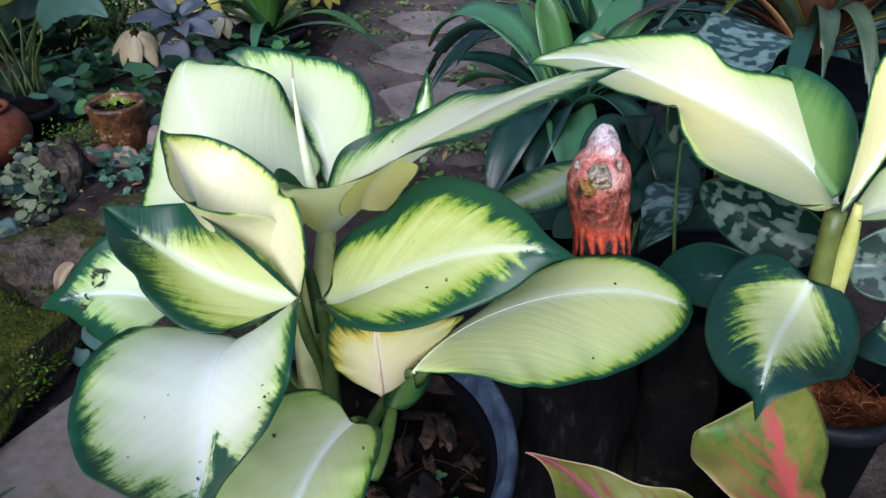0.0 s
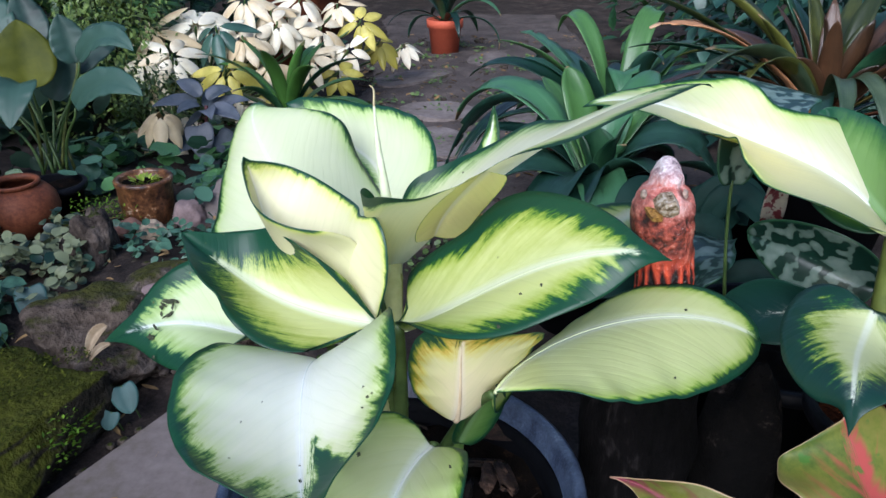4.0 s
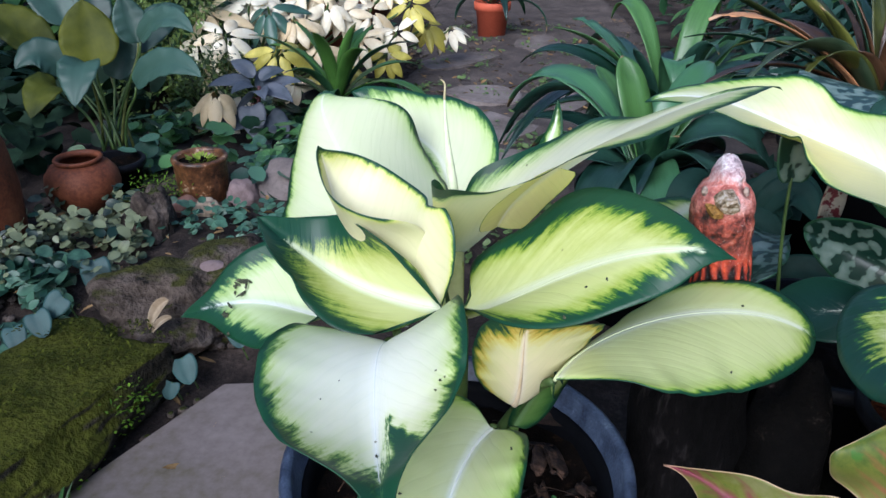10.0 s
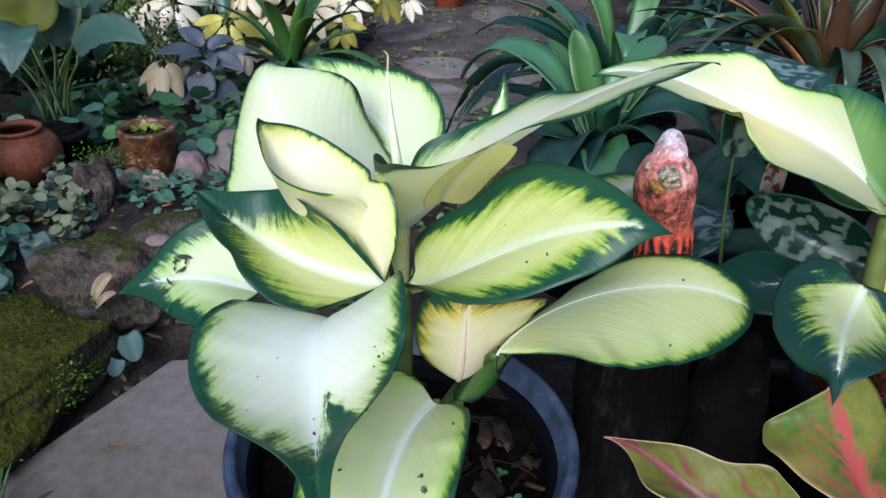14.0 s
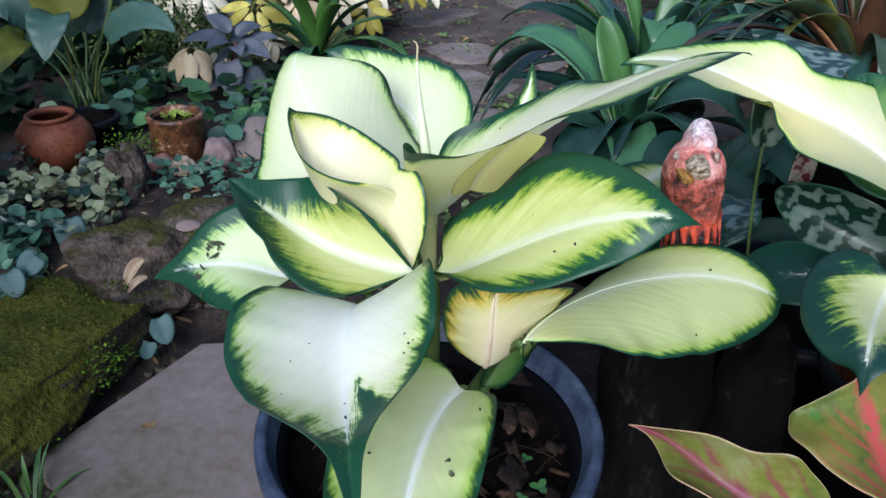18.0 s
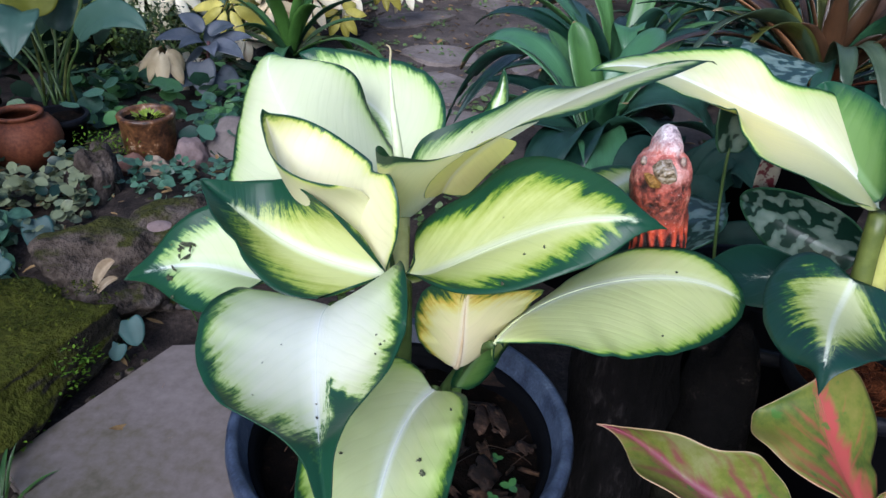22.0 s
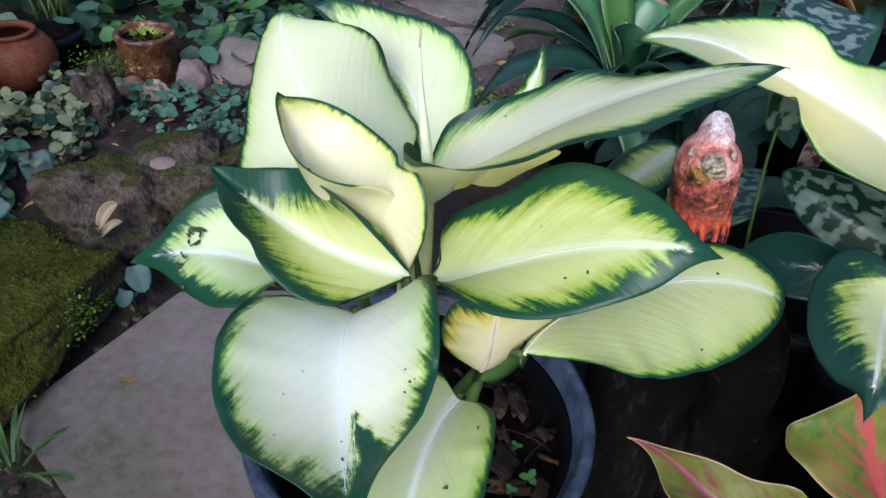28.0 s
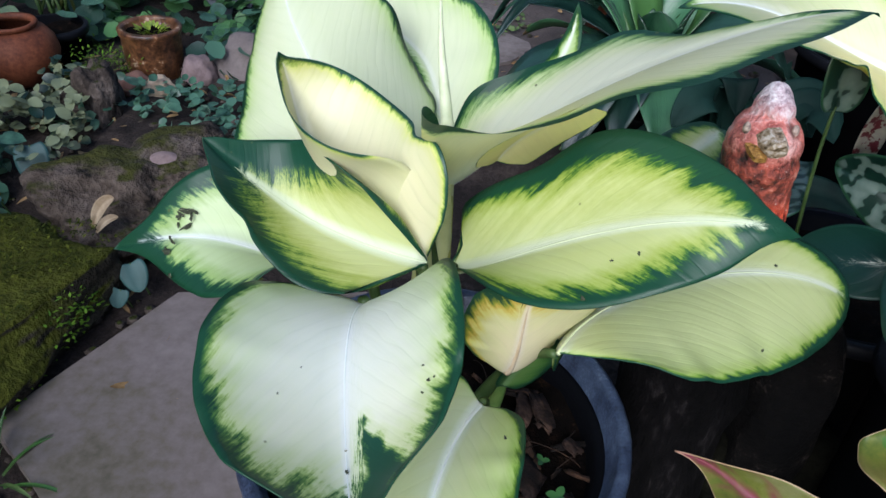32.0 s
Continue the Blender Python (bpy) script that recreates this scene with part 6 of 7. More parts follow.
    pale = ramp(nt, (0.38, (0.16, 0.12, 0.15)), (0.48, (0.56, 0.42, 0.44)), (0.6, (0.84, 0.79, 0.80)))
    link(math_node(nt, "ADD", math_node(nt, "MULTIPLY", n1.outputs[0], 0.6), math_node(nt, "MULTIPLY", fine.outputs[0], 0.4)), pale.inputs[0])
    jig = math_node(nt, "ADD", sep.outputs[2], math_node(nt, "MULTIPLY", math_node(nt, "SUBTRACT", n1.outputs[0], 0.5), 0.03))
    up = ramp(nt, (0.316, (0, 0, 0)), (0.326, (1, 1, 1)))
    cheek = ramp(nt, (0.352, (0, 0, 0)), (0.366, (1, 1, 1)))
    crown = ramp(nt, (0.375, (0, 0, 0)), (0.386, (1, 1, 1)))
    for z in (up, cheek, crown):
        link(jig, z.inputs[0])
    c = mixed(nt, up.outputs[0], feather.outputs[0], skin.outputs[0])
    c = mixed(nt, cheek.outputs[0], c, rosy.outputs[0])
    c = mixed(nt, crown.outputs[0], c, pale.outputs[0])
    # the sockets' shade is put into the colour as dark rings round the eyes
    for ex in (0.0962, 0.1268):
        gap = nt.nodes.new("ShaderNodeVectorMath")
        gap.operation = "DISTANCE"
        gap.inputs[1].default_value = (ex, 0.4915, 0.3725)
        link(co.outputs["Object"], gap.inputs[0])
        ring = ramp(nt, (0.0042, (0.85, 0.85, 0.85)), (0.0062, (0, 0, 0)))
        link(math_node(nt, "ADD", gap.outputs["Value"], math_node(nt, "MULTIPLY", math_node(nt, "SUBTRACT", n1.outputs[0], 0.5), 0.006)), ring.inputs[0])
        c = mixed(nt, ring.outputs[0], c, (0.10, 0.035, 0.03))
    # chipped specks of pale wood
    chip_mask = ramp(nt, (0.65, (0, 0, 0)), (0.69, (0.75, 0.75, 0.75)))
    link(fine.outputs[0], chip_mask.inputs[0])
    c = mixed(nt, chip_mask.outputs[0], c, (0.62, 0.48, 0.42))
    link(c, b.inputs["Base Color"])
    b.inputs["Roughness"].default_value = 0.45
    bp = add(nt, "ShaderNodeBump", Strength=1.0, Distance=0.006)
    link(math_node(nt, "ADD", n1.outputs[0], math_node(nt, "MULTIPLY", fine.outputs[0], 0.3)), bp.inputs["Height"])
    link(bp.outputs[0], b.inputs["Normal"])
    ob = mesh_object("bird_figure", verts, faces, mat, leant=False)
    ob.matrix_basis = LEVEL.copy()
    ob.data.materials.append(rough_stuff("worn_beak", [(0.40, (0.07, 0.045, 0.022)), (0.49, (0.28, 0.21, 0.135)), (0.58, (0.54, 0.48, 0.42))], 150, 500, 0.6, 0.5))
    ob.data.materials.append(rough_stuff("worn_eye", [(0.4, (0.10, 0.06, 0.05)), (0.55, (0.44, 0.34, 0.28)), (0.7, (0.62, 0.54, 0.46))], 90, 400, 0.5, 0.4))
    ob.data.materials.append(rough_stuff("ochre_beak", [(0.38, (0.04, 0.02, 0.008)), (0.5, (0.34, 0.17, 0.04)), (0.65, (0.52, 0.32, 0.10))], 200, 600, 0.5, 0.5))
    ob.data.polygons.foreach_set("material_index", slots)
    ob.data.polygons.foreach_set("use_smooth", [s in (0, 2) for s in slots])
    at = ob.data.attributes.new("ridge", "FLOAT", "POINT")
    at.data.foreach_set("value", ridge + [1.0] * (len(verts) - len(ridge)))
    tagged(ob, "worn red painted carved bird head on a black stump", "figurine")


bird()
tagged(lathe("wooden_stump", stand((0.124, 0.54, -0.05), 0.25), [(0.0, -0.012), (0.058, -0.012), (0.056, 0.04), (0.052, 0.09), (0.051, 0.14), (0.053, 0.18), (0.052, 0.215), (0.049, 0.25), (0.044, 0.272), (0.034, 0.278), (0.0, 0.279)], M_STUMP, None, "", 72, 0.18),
       "dark rough wooden stump under the bird, its colour deepened for shade", "stump")
rock("dark_stone", (0.225, 0.56, -0.03), (0.07, 0.08, 0.25), M_PALEPATCH, "dark rough stone beside the stump", seed=41, rough=0.15)

# ---- pots at the back ----
CP = stand((-0.841, 1.30, 0.085), 0.1)
clay = thing("clay_jar", CP, "round terracotta jar with a narrow mouth", "jar")
lathe("body", CP, [(0.0, 0.0), (0.037, 0.0), (0.050, 0.009), (0.065, 0.032), (0.070, 0.053), (0.066, 0.075), (0.054, 0.091), (0.041, 0.098), (0.035, 0.098), (0.046, 0.090), (0.058, 0.074), (0.062, 0.053), (0.050, 0.02), (0.0, 0.012)], M_CLAY, clay)
lathe("lip", CP, [(0.037, 0.096), (0.043, 0.099), (0.045, 0.104), (0.043, 0.107), (0.037, 0.106), (0.034, 0.099), (0.037, 0.096)], M_CLAY, clay, "flared mouth")
BP = stand((-0.636, 1.385, 0.085), 0.1)
brown = thing("ceramic_pot", BP, "brown glazed ceramic pot with flaking pale patches", "plant pot")
lathe("body", BP, [(0.0, 0.0), (0.047, 0.0), (0.049, 0.004), (0.052, 0.046), (0.053, 0.080), (0.0555, 0.084), (0.0565, 0.091), (0.054, 0.094), (0.047, 0.094), (0.045, 0.089), (0.045, 0.074), (0.0, 0.074)], M_GLAZE, brown)
soil_disc("soil", (BP[0], BP[1], BP[2] + 0.078), 0.045, M_POTSOIL, brown, 0.006, 9)
vs, fs = [], []
rng = random.Random(12)
for i in range(46):
    a, r = rng.uniform(0, 6.28), 0.024 * math.sqrt(rng.random())
    simple_leaf(vs, fs, (BP[0] + r * math.cos(a), BP[1] + 0.005 + r * math.sin(a), BP[2] + 0.082), (math.cos(a), math.sin(a), rng.uniform(0.5, 1.6)), (0, 0, 1), rng.uniform(0.008, 0.016), 0.007)
M_LIME = plain_leaf("lime_leaf", (0.14, 0.22, 0.02), (0.34, 0.44, 0.05), 0.5, 60)
tagged(mesh_object("small_plant", vs, fs, M_LIME, leant=False), "tiny lime green seedling cushion", "potted plant")
DP = stand((-0.82, 1.40, 0.08), 0.08)
dark = thing("plant_pot", DP, "dark plastic pot half hidden by leaves", "plant pot")
lathe("body", DP, [(0.0, 0.0), (0.042, 0.0), (0.052, 0.072), (0.057, 0.074), (0.057, 0.083), (0.052, 0.084), (0.048, 0.072), (0.0, 0.068)], M_BLACKPOT, dark)
rim_ring(DP, 0.056, 0.084, dark)
soil_disc("soil", (DP[0], DP[1], DP[2] + 0.074), 0.049, M_POTSOIL, dark, 0.006, 2)
TP = stand((-0.93, 1.10, 0.055), 0.2)
tall = thing("clay_pot", TP, "tall smooth terracotta pot", "plant pot")
lathe("body", TP, [(0.0, 0.0), (0.062, 0.0), (0.072, 0.05), (0.076, 0.12), (0.070, 0.19), (0.062, 0.225), (0.064, 0.232), (0.058, 0.234), (0.052, 0.225), (0.06, 0.18), (0.0, 0.02)], M_CLAY, tall)
RP = (-0.015, 3.30, ground_z(0, 3.3))
red = thing("clay_pot", RP, "red terracotta pot beside the path", "plant pot")
lathe("body", RP, [(0.0, 0.0), (0.06, 0.0), (0.072, 0.115), (0.080, 0.117), (0.082, 0.15), (0.078, 0.152), (0.07, 0.14), (0.0, 0.13)], M_CLAYRED, red)
UP = (-0.60, 3.05, ground_z(-0.6, 3.0))
urn = thing("clay_planter", UP, "wide red terracotta planter behind the shrub", "plant pot")
lathe("body", UP, [(0.0, 0.0), (0.135, 0.0), (0.175, 0.29), (0.19, 0.30), (0.19, 0.35), (0.175, 0.35), (0.16, 0.33), (0.0, 0.31)], M_CLAY, urn)
GP = (0.30, 1.70, ground_z(0.3, 1.7))
gpot = thing("clay_pot", GP, "terracotta pot hidden behind bromeliad leaves", "plant pot")
lathe("body", GP, [(0.0, 0.0), (0.075, 0.0), (0.10, 0.17), (0.112, 0.172), (0.114, 0.20), (0.106, 0.203), (0.095, 0.19), (0.0, 0.18)], M_CLAY, gpot)
SP = stand((-0.47, 2.03, 0.12), 0.08)
spot = thing("plant_pot", SP, "low dark pot of the strap-leaved lily", "plant pot")
lathe("body", SP, [(0.0, 0.0), (0.07, 0.0), (0.09, 0.075), (0.098, 0.078), (0.096, 0.09), (0.088, 0.088), (0.0, 0.07)], M_BLACKPOT, spot)
rim_ring(SP, 0.096, 0.09, spot)

# ---- strap-leaved plants ----
def bromeliad(name, foot, label, leaves, extra):
    """A rosette: the leaves that stand out one by one, then a ring of others round the cup."""
    e = thing(name, level(foot), label, "bromeliad")
    for i, (tip, lift, width, mat, ragged) in enumerate(leaves):
        d = np.array(tip) - np.array(foot)
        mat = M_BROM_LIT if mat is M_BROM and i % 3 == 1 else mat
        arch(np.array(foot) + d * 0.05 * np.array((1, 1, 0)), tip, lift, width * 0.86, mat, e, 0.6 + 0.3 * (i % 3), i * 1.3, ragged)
    for count, length, width, rise, droop, az, mats, seed in extra:
        rosette(name, foot, count, length, width, mats, "", "", seed, rise, droop, 30, az=az, parent=e)
    return e


GREENS = [M_BROM, M_BROM_LIT, M_BROM_DEEP]
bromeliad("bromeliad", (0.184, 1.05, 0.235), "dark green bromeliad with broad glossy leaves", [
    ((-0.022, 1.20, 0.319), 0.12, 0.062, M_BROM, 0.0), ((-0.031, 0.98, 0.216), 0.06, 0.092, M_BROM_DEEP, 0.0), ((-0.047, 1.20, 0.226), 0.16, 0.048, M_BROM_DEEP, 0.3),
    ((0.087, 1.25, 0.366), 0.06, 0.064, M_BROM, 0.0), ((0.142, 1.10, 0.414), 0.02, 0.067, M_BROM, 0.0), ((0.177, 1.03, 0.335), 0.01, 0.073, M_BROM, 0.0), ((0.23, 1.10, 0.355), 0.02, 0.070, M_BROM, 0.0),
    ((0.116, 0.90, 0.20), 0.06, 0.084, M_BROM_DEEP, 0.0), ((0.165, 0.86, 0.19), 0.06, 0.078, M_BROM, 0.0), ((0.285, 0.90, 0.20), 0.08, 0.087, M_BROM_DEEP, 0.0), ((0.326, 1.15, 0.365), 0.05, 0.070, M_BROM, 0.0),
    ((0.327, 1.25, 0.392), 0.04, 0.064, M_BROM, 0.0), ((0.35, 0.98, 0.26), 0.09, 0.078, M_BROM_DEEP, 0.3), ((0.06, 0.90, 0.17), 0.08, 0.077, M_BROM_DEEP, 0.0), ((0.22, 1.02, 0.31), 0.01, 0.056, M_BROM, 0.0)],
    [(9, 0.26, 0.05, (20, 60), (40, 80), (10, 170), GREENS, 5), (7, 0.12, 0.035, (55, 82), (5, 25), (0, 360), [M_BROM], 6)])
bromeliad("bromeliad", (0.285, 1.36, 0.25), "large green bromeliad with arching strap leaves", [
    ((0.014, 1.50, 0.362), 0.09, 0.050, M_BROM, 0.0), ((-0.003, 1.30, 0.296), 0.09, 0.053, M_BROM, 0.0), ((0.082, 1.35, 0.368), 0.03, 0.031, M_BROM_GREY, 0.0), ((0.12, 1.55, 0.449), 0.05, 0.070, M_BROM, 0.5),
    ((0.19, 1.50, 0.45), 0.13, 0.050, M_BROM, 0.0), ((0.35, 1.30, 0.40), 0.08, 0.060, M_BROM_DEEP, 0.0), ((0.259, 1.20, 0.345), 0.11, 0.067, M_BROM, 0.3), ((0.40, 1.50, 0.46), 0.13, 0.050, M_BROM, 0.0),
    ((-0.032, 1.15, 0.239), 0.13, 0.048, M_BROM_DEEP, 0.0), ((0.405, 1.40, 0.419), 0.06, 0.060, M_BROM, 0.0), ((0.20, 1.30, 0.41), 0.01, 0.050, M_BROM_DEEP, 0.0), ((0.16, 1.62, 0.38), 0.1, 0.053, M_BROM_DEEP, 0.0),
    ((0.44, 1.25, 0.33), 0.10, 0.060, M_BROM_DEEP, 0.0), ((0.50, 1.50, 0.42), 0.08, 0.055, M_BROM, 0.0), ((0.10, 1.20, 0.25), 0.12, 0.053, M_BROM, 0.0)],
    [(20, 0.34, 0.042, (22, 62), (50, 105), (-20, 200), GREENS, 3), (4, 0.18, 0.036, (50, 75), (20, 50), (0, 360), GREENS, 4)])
bromeliad("red_bromeliad", (0.553, 1.120, 0.321), "red-brown and olive bromeliad with ragged dry leaves", [
    ((0.225, 0.97, 0.475), 0.06, 0.030, M_DEAD, 0.4), ((0.222, 1.10, 0.515), 0.05, 0.034, M_OLIVE, 0.0), ((0.255, 0.93, 0.375), 0.11, 0.052, M_BROM_GREY, 0.5), ((0.55, 0.90, 0.255), 0.14, 0.028, M_BROM_GREY, 0.6),
    ((0.471, 0.90, 0.325), 0.10, 0.034, M_BROM_GREY, 0.5), ((0.64, 0.95, 0.40), 0.10, 0.044, M_BROM, 0.0), ((0.536, 1.13, 0.485), 0.0, 0.048, M_BROM_RED, 0.0), ((0.47, 1.06, 0.43), 0.01, 0.050, M_BROM_RED, 0.0),
    ((0.58, 1.04, 0.42), 0.01, 0.052, M_BROM_RED, 0.0), ((0.74, 1.00, 0.38), 0.10, 0.042, M_BROM, 0.0), ((0.40, 1.20, 0.52), 0.05, 0.036, M_OLIVE, 0.0), ((0.66, 1.20, 0.52), 0.05, 0.036, M_OLIVE, 0.0),
    ((0.36, 0.98, 0.40), 0.07, 0.040, M_OLIVE, 0.3), ((0.42, 0.88, 0.27), 0.10, 0.03, M_BROM_DEEP, 0.0)],
    [(26, 0.36, 0.036, (28, 72), (25, 85), (-40, 210), [M_OLIVE, M_BROM_RED, M_BROM], 7), (12, 0.22, 0.04, (45, 80), (5, 30), (0, 360), [M_BROM_RED, M_BROM_RED, M_OLIVE], 8)])
# assumed pots, added so their black darkens the gap behind the bird
for foot, r in (((0.184, 1.05, 0.225), 0.10), ((0.285, 1.36, 0.24), 0.11)):
    top = level(foot)
    base = Vector((top.x, top.y, ground_z(top.x, top.y) - 0.005))
    h = top.z - base.z
    p = thing("plant_pot", base, "black plastic pot added under a green bromeliad to darken the gap", "plant pot")
    lathe("body", base, [(0.0, 0.0), (r * 0.72, 0.0), (r * 0.74, 0.004), (r * 0.97, h - 0.016), (r, h - 0.014), (r, h), (r * 0.94, h), (r * 0.9, h * 0.8), (0.0, h * 0.8)], M_BLACKPOT, p)
    rim_ring(base, r, h, p)
    soil_disc("soil", (base[0], base[1], base[2] + h * 0.9), r * 0.93, M_POTSOIL, p, 0.01, r)
RB = stand((0.553, 1.120, 0.07), 0.2)
rbpot = thing("plant_pot", RB, "dark plastic pot of the red bromeliad", "plant pot")
lathe("body", RB, [(0.0, -0.02), (0.10, -0.02), (0.13, 0.20), (0.14, 0.203), (0.14, 0.215), (0.132, 0.217), (0.12, 0.19), (0.0, 0.19)], M_BLACKPOT, rbpot)
rim_ring(RB, 0.139, 0.216, rbpot)
rosette("lily", (-0.47, 2.03, 0.19), 19, 0.34, 0.046, [M_LILY, M_LILY, M_BROM], "bright green strap-leaved lily", "lily plant", 9, (20, 80), (40, 90))
rosette("spider_plant", (-0.015, 3.355, 0.42), 16, 0.34, 0.038, [M_BROM_DEEP, M_BROM], "drooping green plant in the red pot", "potted plant", 11, (20, 80), (60, 120))

M_STALK_PALE = plain_leaf("pale_stalk", (0.05, 0.065, 0.014), (0.15, 0.17, 0.045), 0.45, 40)
# olive copy of the lily leaf: light coming through is put into the colour
M_BACKLIT = plain_leaf("backlit_leaf", (0.035, 0.050, 0.006), (0.125, 0.14, 0.014), 0.6, 14, thin=0.35, spec=0.25)
M_PEACE = plain_leaf("peace_lily_leaf", (0.006, 0.024, 0.018), (0.036, 0.088, 0.066), 0.48, 16, per_object=0.6)

# ---- peace lily ----
SB = (-0.86, 1.50, 0.17)
lily = thing("peace_lily", level(SB), "peace lily with broad drooping blue-green leaves", "potted plant")
rng = random.Random(21)
SPATH = [((-0.874, 1.48, 0.34), (-0.892, 1.5, 0.474), 0.045, 0.0, M_BACKLIT), ((-0.785, 1.5, 0.389), (-0.808, 1.5, 0.484), 0.028, 0.0, M_PEACE), ((-0.771, 1.48, 0.393), (-0.627, 1.4, 0.418), 0.021, 0.05, M_PEACE),
         ((-0.779, 1.45, 0.305), (-0.605, 1.36, 0.339), 0.026, 0.05, M_PEACE), ((-0.868, 1.54, 0.31), (-0.819, 1.56, 0.425), 0.03, 0.0, M_PEACE), ((-0.878, 1.45, 0.354), (-0.864, 1.36, 0.277), 0.032, 0.03, M_PEACE),
         ((-0.946, 1.5, 0.32), (-1.029, 1.45, 0.337), 0.03, 0.05, M_PEACE), ((-0.956, 1.55, 0.419), (-1.046, 1.6, 0.53), 0.04, 0.02, M_PEACE), ((-0.945, 1.45, 0.304), (-0.958, 1.36, 0.252), 0.03, 0.03, M_BACKLIT),
         ((-0.9, 1.58, 0.418), (-0.938, 1.6, 0.531), 0.03, 0.0, M_PEACE), ((-0.99, 1.52, 0.36), (-1.10, 1.48, 0.44), 0.036, 0.03, M_BACKLIT), ((-0.83, 1.58, 0.36), (-0.74, 1.66, 0.45), 0.03, 0.03, M_PEACE)]
for i, (a, b, w, bow, m) in enumerate(SPATH):
    a, b = np.array(a), np.array(b)
    d = b - a
    tube("stalk", [np.array(SB) + (rng.uniform(-0.03, 0.03), rng.uniform(-0.03, 0.03), -0.01), np.array(SB) * 0.6 + a * 0.4 + (0, 0, 0.05), a - (0, 0, 0.04), a], [0.0034, 0.0022], M_STALK_PALE if i % 4 == 1 else M_STEM_DARK, lily, sides=7)
    blade("leaf", [a, a + d * 0.3 + (0, 0, bow), b - d * 0.3 + (0, 0, bow), b], (0.2, -0.8, 0.55), (0, 10), (20, 8), (20, 8), (0, -20), (0, -20), (w * 1.3, w * 1.3), (0.5, 0.8), 0.15, m, lily, wave=0.002, nu=24, nv=5, seed=i)

# ---- cream-leaved shrub ----
shrub_at = (-0.80, 2.25, 0.15)
shrub = thing("schefflera", level(shrub_at), "schefflera with cream and yellow fingered leaves", "shrub")
rng = random.Random(33)


def fingered(at, face, count, length, width, mat, parent, hang=0.0):
    vs, fs = [], []
    face = Vector(face).normalized()
    x = face.orthogonal().normalized()
    y = face.cross(x)
    spin = rng.uniform(0, 6)
    for k in range(count):
        a = spin + 2 * math.pi * k / count * rng.uniform(0.93, 1.07)
        out = x * math.cos(a) + y * math.sin(a) - face * rng.uniform(0.0, 0.4) - Vector((0, 0, hang + rng.uniform(0.0, 0.35)))
        simple_leaf(vs, fs, Vector(at) + out * length * 0.12, out, face, length * rng.uniform(0.7, 1.15), width * rng.uniform(0.8, 1.15), rng.uniform(0.05, 0.3), rng.uniform(0.1, 0.5), 8, 0.68)
    ob = mesh_object("fingered_leaf", vs, fs, mat, parent, "", True, 0.0008)
    tube("stalk", [shrub_at if parent is shrub else tuple(parent.location), tuple(np.array(at) * 0.6 + np.array(shrub_at) * 0.4), tuple(np.array(at) - np.array(face) * 0.05), at], [0.006, 0.003], M_STEM_DARK, parent, sides=6) if parent is shrub else None
    return ob


HEADS = [(-0.86, 2.15, 0.36, M_CREAMFLOWER), (-0.78, 2.3, 0.47, M_CREAMFLOWER), (-0.66, 2.35, 0.38, M_YELLOWLEAF), (-0.60, 2.25, 0.40, M_CREAMFLOWER), (-0.50, 2.35, 0.42, M_CREAMFLOWER), (-0.42, 2.4, 0.43, M_CREAMFLOWER),
         (-0.36, 2.3, 0.30, M_YELLOWLEAF), (-0.30, 2.45, 0.45, M_YELLOWLEAF), (-0.92, 2.3, 0.44, M_CREAMFLOWER), (-0.72, 1.83, 0.205, M_CREAMFLOWER), (-0.55, 2.2, 0.33, M_CREAMFLOWER), (-0.66, 2.3, 0.35, M_YELLOWLEAF),
         (-0.44, 2.25, 0.35, M_CREAMFLOWER), (-0.86, 2.2, 0.28, M_CREAMFLOWER), (-0.58, 2.4, 0.48, M_CREAMFLOWER), (-0.18, 2.75, 0.36, M_CREAMFLOWER), (-0.48, 2.2, 0.28, M_YELLOWLEAF), (-0.62, 2.15, 0.24, M_CREAMFLOWER), (-0.50, 2.5, 0.52, M_CREAMFLOWER), (-0.66, 2.4, 0.52, M_CREAMFLOWER), (-0.38, 2.5, 0.50, M_CREAMFLOWER), (-0.25, 2.55, 0.38, M_YELLOWLEAF), (-0.70, 2.2, 0.44, M_BLUE), (-0.44, 2.45, 0.36, M_BLUE), (-0.54, 2.3, 0.45, M_CREAMFLOWER), (-0.887, 2.2, 0.426, M_CREAMFLOWER), (-0.783, 2.05, 0.369, M_CREAMFLOWER), (-0.773, 2.25, 0.438, M_CREAMFLOWER), (-0.715, 2.25, 0.41, M_CREAMFLOWER), (-0.626, 2.0, 0.335, M_YELLOWLEAF), (-0.624, 2.2, 0.413, M_CREAMFLOWER), (-0.89, 2.1, 0.367, M_CREAMFLOWER), (-0.34, 2.4, 0.36, M_CREAMFLOWER), (-0.74, 2.0, 0.16, M_CREAMFLOWER)]
for x, y, z, m in HEADS:
    fingered((x, y, z), (rng.uniform(-0.5, 0.5), -0.75, rng.uniform(0.35, 1.1)), rng.choice((6, 7, 7, 8)), rng.uniform(0.085, 0.12), 0.048, m, shrub, rng.uniform(0.0, 0.5))

fingered((-0.703, 1.70, 0.268), (0.1, -0.6, 0.8), 7, 0.085, 0.042, M_TANFLOWER, shrub, 0.9)

